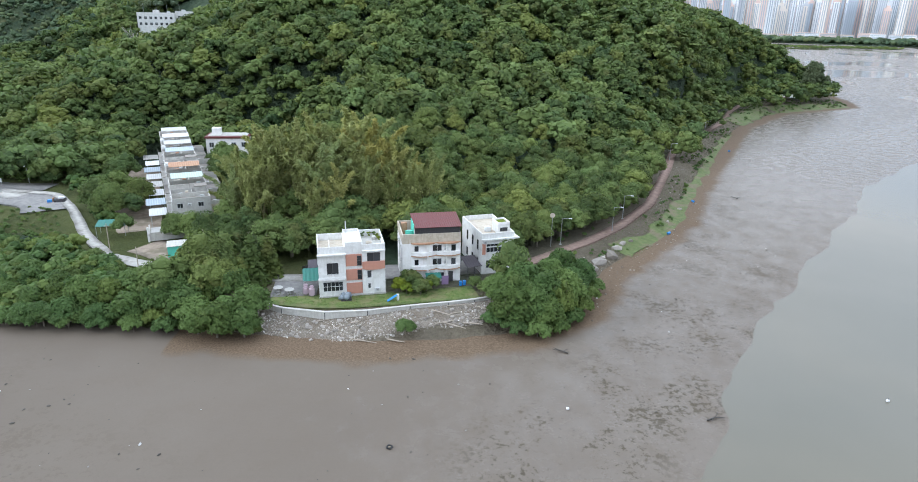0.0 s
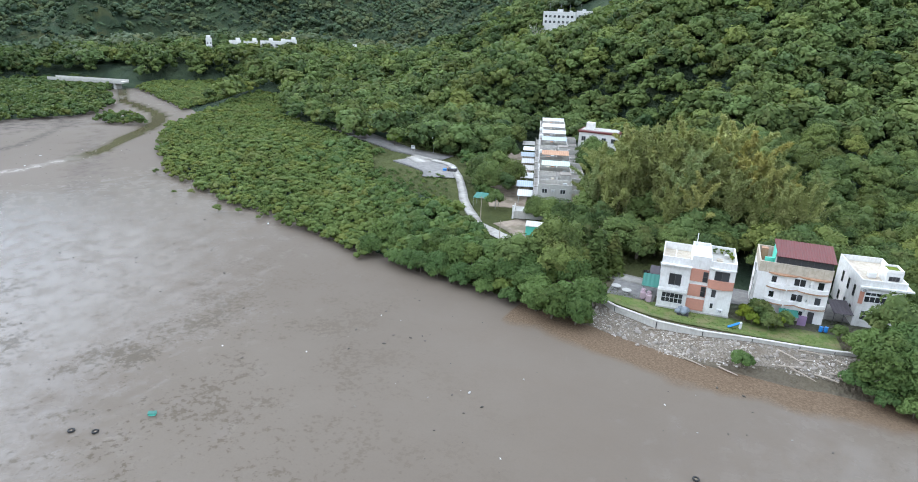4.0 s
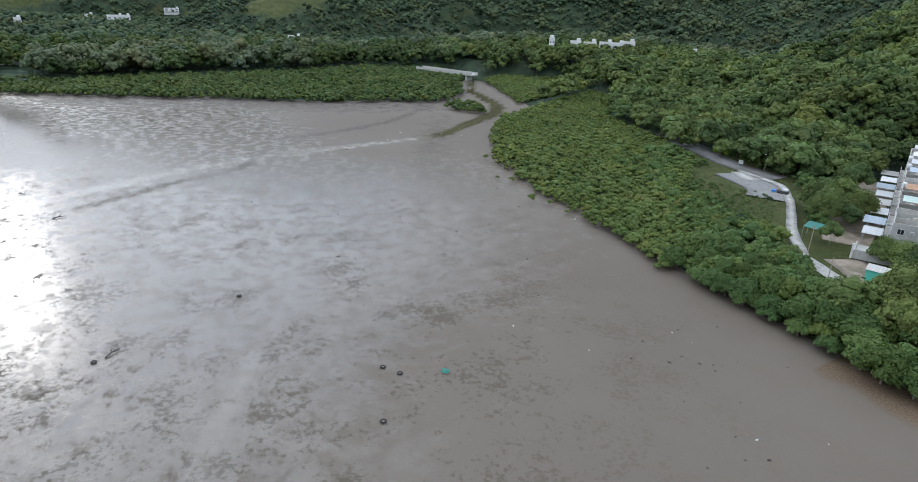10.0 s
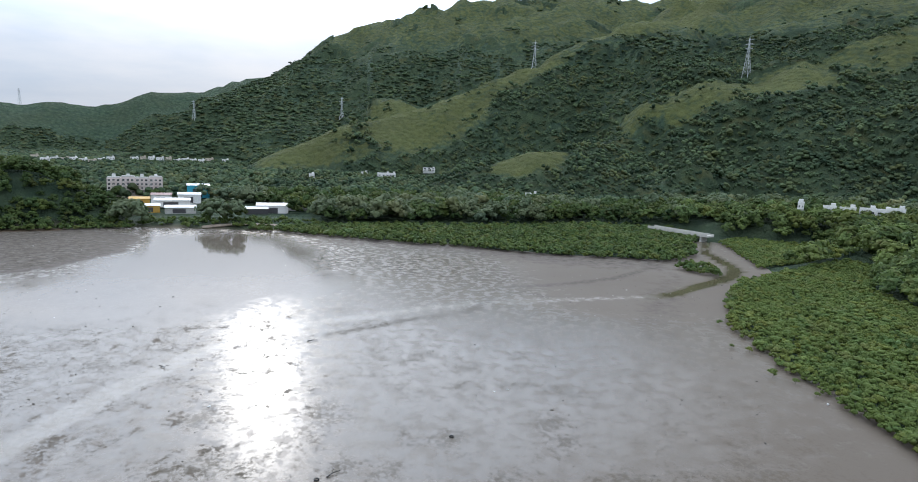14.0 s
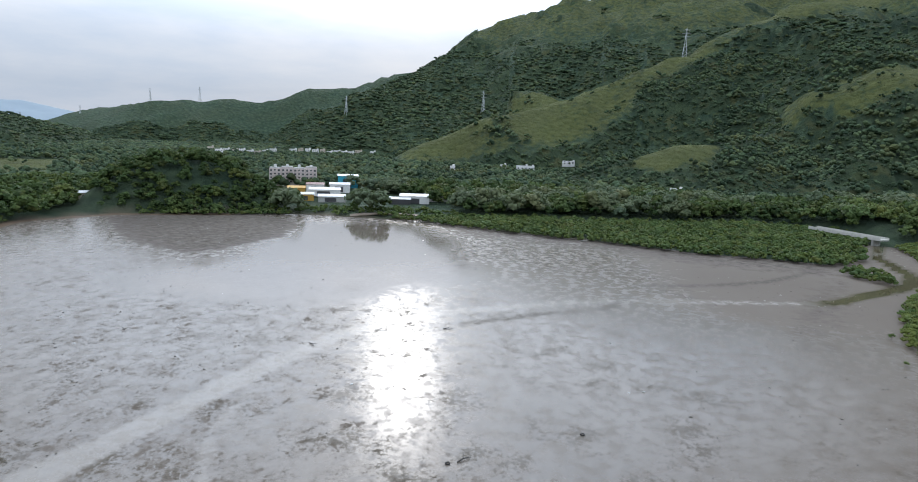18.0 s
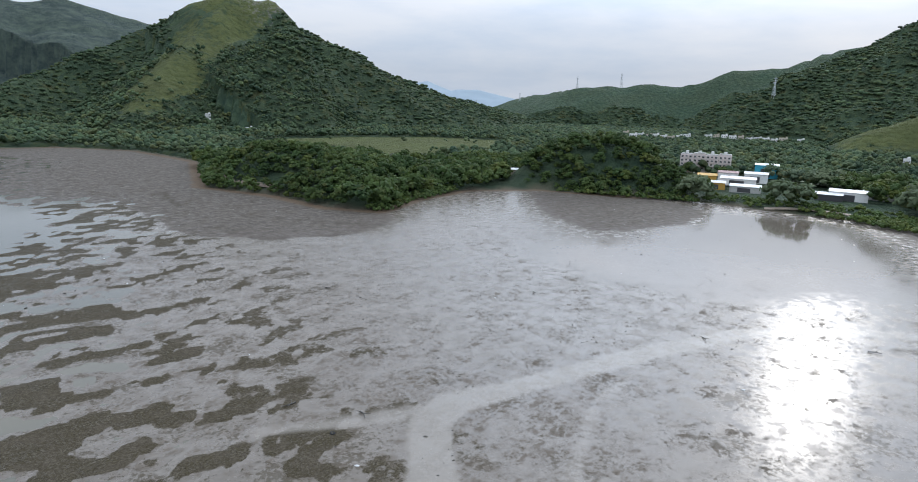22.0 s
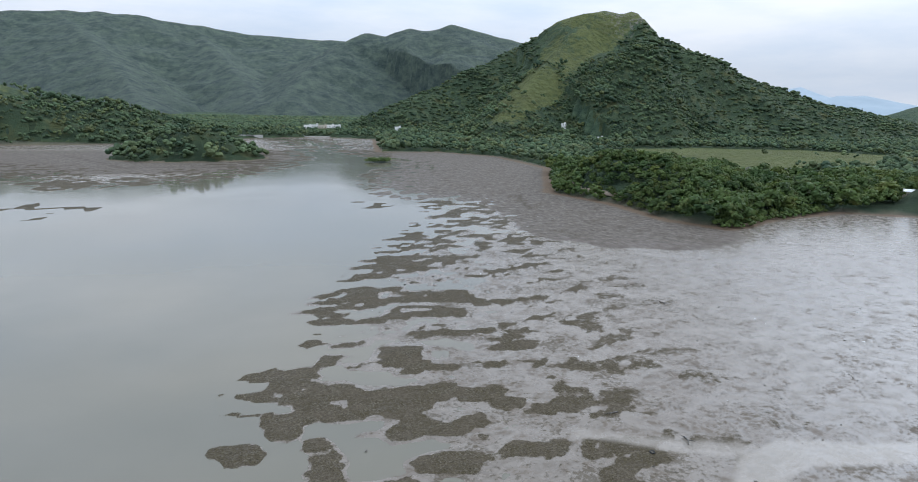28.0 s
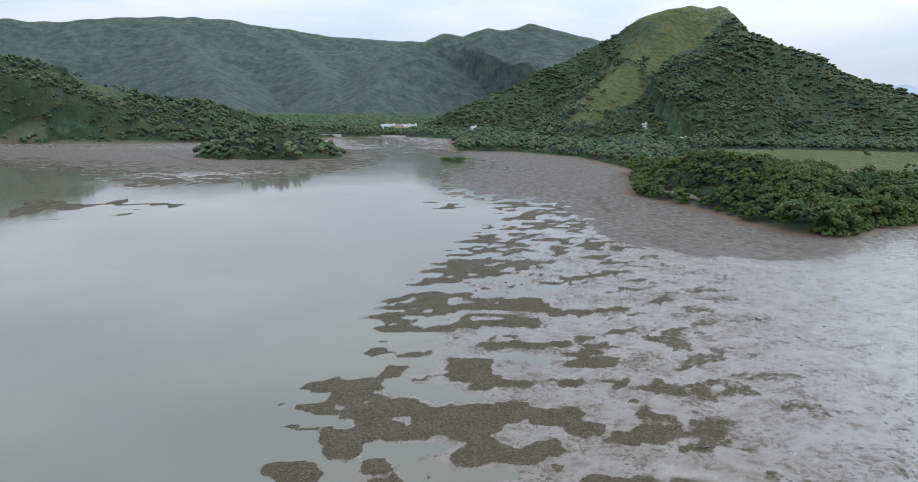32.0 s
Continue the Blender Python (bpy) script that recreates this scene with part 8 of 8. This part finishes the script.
shed(108.0, 432, 10, 6, 3.0, SHEET_GREEN, CONCRETE, "pale green roofed lean-to")
shed(97.3, 440, 20, 10, 4.6, PALE_SHEET, OLD_WHITE, "long white metal roofed warehouse")
shed(95.2, 455, 18, 9, 4.0, SHEET_WHITE, CONCRETE, "white sheet roofed warehouse", 4.0)
shed(98.6, 432, 14, 7, 3.0, SHEET_WHITE, DARK_METAL, "open white roofed store")
shed(92.0, 465, 14, 8, 4.4, SHEET_WHITE, GREY_COVER, "white roofed store by the trees", 5.0)
# hut on the bank
shed(123.6, 452, 9, 6, 3.6, SHEET_WHITE, BEIGE, "fisher hut with white metal roof", 3.4)
shed(124.9, 448, 8, 5, 2.6, SHEET_GREEN, OLD_WHITE, "low hut with pale green sheet roof", 3.2)
shed(123.0, 458, 5, 4, 3.0, SHEET_BLUE, WHITE, "small white lean-to of the hut", 3.2)
# houses scattered through the valley
rng = np.random.default_rng(51)
for az, dist, w, tall, n_, lab in ((87.5, 820, 14, 8, 2, "white house with dark roof in the valley"), (83.8, 900, 16, 4, 1, "long low white building in the valley"), (74.6, 590, 10, 4, 1, "small white roofed hut in the trees"),
                                   (89.5, 840, 8, 7, 1, "grey house in the valley"), (94.0, 760, 7, 7, 1, "white house in the valley"), (112.0, 1060, 11, 9, 9, "white village house across the valley"),
                                   (106.0, 1160, 11, 9, 7, "white village house across the valley"), (102.3, 1130, 11, 9, 5, "white village house across the valley"), (171.0, 1060, 12, 8, 5, "white house at the river mouth"),
                                   (164.5, 1010, 9, 8, 1, "white house under the hill"), (146.5, 905, 10, 5, 2, "white hut at the hill foot"), (150.0, 930, 8, 4, 1, "pale hut on the slope")):
    for k in range(n_):
        small_house(az + (k - (n_ - 1) / 2) * 0.62, dist + rng.uniform(-50, 50) * (n_ > 2), w * rng.uniform(0.8, 1.15), 9, tall * rng.uniform(0.85, 1.1), (WHITE, OLD_WHITE, BEIGE)[k % 3 if n_ > 2 else 0], CONCRETE,
                    label=lab, base=max(place_z(*at(az, dist)), 4.0) + (1.2 if dist > 700 else 2.0), floors=2 if tall < 8.5 else 3, cols=3, group="valley houses")

# bridge over the creek
a0, a1 = Vector((-386, 187, 0)), Vector((-344, 204, 0))
ln = (a1 - a0).length
h = house_root("bridge", a0.x, a0.y, 0.0, math.degrees(math.atan2(a1.y - a0.y, a1.x - a0.x)), "low grey concrete road bridge over the creek", "bridge")
block(h, "deck", PALE_CONCRETE, (0, ln), (-3.2, 3.2), (3.4, 4.2))
for sd in (-3.2, 3.0):
    block(h, "parapet", PALE_CONCRETE, (0, ln), (sd, sd + 0.2), (4.2, 5.1))
for k in range(4):
    block(h, "pier", CONCRETE, (4 + k * 12, 5.2 + k * 12), (-2.6, 2.6), (-0.5, 3.4))
h = house_root("sluice", -48, -905, 0.4, 175, "grey concrete sluice wall across the river mouth", "sluice")
block(h, "wall", CONCRETE, (-16, 16), (-1, 1), (-1, 4.2))
block(h, "gate", DARK_METAL, (-5, 5), (-1.1, -1.0), (-0.5, 3.2))
h = house_root("river_wall", -110, -930, 0.2, 175, "low grey stone river wall", "wall")
for k in range(6):
    block(h, "wall_panel", PALE_CONCRETE, (-50 + k * 16.2, -34 + k * 16.2), (-0.5, 0.5), (-1, 2.0))

# pale stone bank along the bay
BANK = [polar(119.5, 386), polar(122, 393), polar(125, 385), polar(128, 360)]
ribbon("bank", BANK, 5.0, DIRT, 0.25, "bare sandy bank on the bay shore", "bank", step=4.0)
ribbon("bank", [polar(103, 380), polar(99, 382), polar(95.5, 375)], 5.0, DIRT, 0.25, "bare sandy bank below the yards", "bank", step=4.0)
ribbon("bank", [(-206, -290), (-198, -330), (-215, -370), (-240, -420)], 4.0, DIRT, 0.1, "bare brown shore below the wooded knoll", "bank", step=4.0)
_n = Nodes("pond_water")
POND_MAT = _n.set(Base_Color=_n.mix(_n.noise(_n.pos(), 0.05, 3), (0.14, 0.13, 0.11), (0.18, 0.17, 0.15)), Roughness=0.1)
px_, py_ = np.array([p[0] for p in POND]), np.array([p[1] for p in POND])
cx_, cy_ = px_.mean(), py_.mean()
me = bpy.data.meshes.new("pond")
ring = [(cx_ + (a_ - cx_) * 0.92, cy_ + (b_ - cy_) * 0.92, 6.6) for a_, b_ in POND]
me.from_pydata(ring + [(a_, b_, 5.0) for a_, b_, _ in ring], [], [tuple(range(5))] + [(i, i + 5, (i + 1) % 5 + 5, (i + 1) % 5) for i in range(5)])
me.materials.append(POND_MAT)
tagged(new("pond", me), "brown pond behind the shore trees", "pond", kind="structure")


# ---- power line towers ----
def pylon(az, dist, tall, turn):
    a_, b_ = at(az, dist)
    root = house_root("pylon", a_, b_, place_z(a_, b_), turn, "grey steel lattice power pylon on the mountain ridge", "pylon", "power pylons")
    half = tall * 0.085
    for sx in (-1, 1):
        for sy in (-1, 1):
            part("leg", tri_mesh("leg", *tube([(sx * half, sy * half, -4), (sx * half * 0.36, sy * half * 0.36, tall * 0.55), (sx * 0.3, sy * 0.3, tall)], [0.36, 0.28, 0.2], 4), PYLON), root)
    br = []
    for k in range(7):
        z0, z1 = tall * (0.02 + 0.135 * k), tall * (0.02 + 0.135 * (k + 1))
        w0, w1 = (half * (1 - 0.64 * min(z_ / (tall * 0.55), 1)) * (1 if z_ < tall * 0.55 else max(0.14, 1 - (z_ / tall - 0.55) * 1.9)) for z_ in (z0, z1))
        for sy in (-1, 1):
            br.append(tube([(-w0, sy * w0, z0), (w1, sy * w1, z1)], [0.16, 0.16], 4))
            br.append(tube([(w0, sy * w0, z0), (-w1, sy * w1, z1)], [0.16, 0.16], 4))
            br.append(tube([(sy * w0, -w0, z0), (sy * w1, w1, z1)], [0.16, 0.16], 4))
    part("bracing", tri_mesh("bracing", *join(*br), PYLON), root)
    for k, z_ in enumerate((0.70, 0.81, 0.92)):
        arm = tall * (0.12, 0.135, 0.11)[k]
        part("cross_arm", tri_mesh("cross_arm", *join(tube([(-arm, 0, tall * z_), (0, 0, tall * z_ + 1.4), (arm, 0, tall * z_)], [0.14, 0.3, 0.14], 4), tube([(-arm, 0, tall * z_), (arm, 0, tall * z_)], [0.14, 0.14], 4)), PYLON), root)
    return root


PYLON = paint("pale_pylon_steel", (0.50, 0.53, 0.54), (0.35, 0.36, 0.36), 0.2, 0.6)
for az, dist, tall, turn in ((57.8, 1020, 53, 30), (74.95, 1245, 52, 70), (91.5, 1270, 45, 60), (103.4, 1365, 36, 70), (115.2, 1990, 41, 80), (118.85, 1985, 35, 85), (123.7, 2285, 26, 90), (127.5, 1620, 24, 100)):
    pylon(az, dist, tall, turn)

# ---- the city across the water ----
CITY = [paint("tower_" + nm, col_, tuple(c * 0.8 for c in col_), 0.2, 0.6, 0.05) for nm, col_ in
        (("white", (0.82, 0.84, 0.86)), ("grey", (0.58, 0.61, 0.65)), ("beige", (0.80, 0.74, 0.68)), ("blue_grey", (0.46, 0.51, 0.57)), ("rose", (0.72, 0.56, 0.50)))]
CITY_GLASS = paint("tower_window_bands", (0.36, 0.41, 0.47), (0.45, 0.48, 0.52), 0.2, 0.35, 0.05)
rng = np.random.default_rng(61)
az = -14.5
i = 0
while az > -41:
    dist = 2180 + rng.uniform(-60, 260)
    a, b = at(az, dist)
    w, tall = rng.uniform(15, 26), rng.uniform(80, 170)
    h = house_root("tower", a, b, 3.0, az + rng.uniform(-12, 12), "pale high-rise apartment tower across the water", "tower", "city towers")
    col_ = CITY[rng.integers(0, 5)]
    block(h, "wall", col_, (-w / 2, w / 2), (-9, 9), (-3, tall))
    block(h, "wing", CITY[rng.integers(0, 5)], (-w / 2 + 3, w / 2 - 3), (-11.5, -9), (-3, tall - 6))
    block(h, "roof_house", col_, (-w / 4, w / 4), (-4, 4), (tall, tall + 7))
    n_ = int(w / 4.5)
    for k in range(n_):
        x0 = -w / 2 + (k + 0.28) * w / n_
        y0 = -11.5 if 3 < x0 + w / 2 < w - 5 else -9.0
        block(h, "window_band", CITY_GLASS, (x0, x0 + 0.44 * w / n_), (y0 - 0.5, y0 + 0.2), (4, tall - 8))
    az -= rng.uniform(0.30, 0.75) * w / 30
    i += 1
az = -17.0
while az > -40:
    dist = 1990 + rng.uniform(-20, 50)
    a, b = at(az, dist)
    w, tall = rng.uniform(22, 48), rng.uniform(12, 21)
    h = house_root("waterfront_block", a, b, 3.0, az, "low pinkish waterfront housing block", "building", "waterfront blocks")
    col_ = CITY[(0, 2, 4, 2)[rng.integers(0, 4)]]
    block(h, "wall", col_, (-w / 2, w / 2), (-7, 7), (-3, tall))
    block(h, "roof", CITY[4], (-w / 2 - 1, w / 2 + 1), (-8, 8), (tall, tall + 1.2))
    for z0 in np.arange(2, tall - 2, 3.4):
        part("window_band", bars("window_band", [((-w / 2 + 2, w / 2 - 2), (-7.15, -6.9), (float(z0), float(z0) + 1.5))], CITY_GLASS), h)
    az -= 1.9 * w / 60
x, y = jitter(300, 1500, 1150, 2000, 15, rng)
s = signed(x, y, FAR_SHORE)
ok = (s > 4) & (s < 170) & (fbm(x, y, 90, 3, 88) > 0.36)
v, f = scatter(FAR_CROWNS, x[ok], y[ok], np.full(ok.sum(), 2.0), rng.uniform(0.9, 1.9, ok.sum()), rng)
stuff("waterfront_trees", v, f, LEAF_FAR_HAZE, "belt of trees along the far waterfront", "woods")
x, y = jitter(560, 900, 1000, 1500, 9, rng)
ok = (np.hypot((x - 700) / 90, (y - 1330) / 45) < 1) | (np.hypot((x - 830) / 60, (y - 1340) / 40) < 1)
v, f = scatter(BUSH_FAR, x[ok], y[ok], np.full(ok.sum(), 0.2), rng.uniform(0.8, 1.6, ok.sum()), rng)
stuff("far_mangrove", v, f, LEAF_MANGROVE, "small mangrove islands out on the flats", "mangrove")

x, y = jitter(-150, -120, -560, -525, 2.6, rng)
ok = np.hypot((x + 134) / 11, (y + 545) / 7) < 1
v, f = scatter(BUSH_FAR, x[ok], y[ok], np.full(ok.sum(), 0.2), rng.uniform(0.6, 1.2, ok.sum()), rng)
stuff("islet_scrub", v, f, LEAF_BELT, "low green scrub on a small mud islet", "scrub")

# hut and tall casuarina on the cape
h = small_house(-26.9, 486, 10, 6, 3.0, OLD_WHITE, CONCRETE, turn=-10, label="small white hut with grey roof on the cape", floors=1, cols=3)
v, f = crown(171, 4.2, 17, 26, 1500, 0.75, 1.5, 0.5, 1.3)
pine = new("casuarina")
part("trunk", tri_mesh("trunk", *tube([(0, 0, -0.5), (0.2, 0, 8), (0.3, 0, 15)], [0.35, 0.25, 0.06]), BARK), pine)
part("crown", tri_mesh("crown", v, f, LEAF_PALE), pine)
tagged(pine, "tall feathery grey-green casuarina on the cape", "tree", "trees")
put(pine, [(234, 436, 1.35), (240, 440, 1.2), (246, 438, 0.8)], rng)
dead = new("pale_tree")
lm = [tube([(0, 0, -1), (0.2, 0, 7), (0, 0.3, 12)], [0.4, 0.3, 0.12], 6)]
for k in range(8):
    a_ = k * 0.9
    lm.append(tube([(0.15, 0, 5 + 0.8 * k), (math.cos(a_) * 2.2, math.sin(a_) * 2.2, 8.5 + 0.7 * k), (math.cos(a_) * 3.6, math.sin(a_) * 3.6, 11 + 0.6 * k)], [0.18, 0.1, 0.04], 5))
part("trunk", tri_mesh("trunk", *join(*lm), paint("bleached_bark", (0.50, 0.46, 0.41), (0.3, 0.27, 0.24), 0.3)), dead)
v, f = crown(173, 4.0, 12, 9, 200, 0.5, 4.0, 0.3)
part("crown", tri_mesh("crown", v, f, LEAF_PALE), dead)
tagged(dead, "tall pale-barked thin tree on the hillside", "tree", "trees")
put(dead, [(-160, 330, 1.3), (-152, 345, 1.0)], rng)
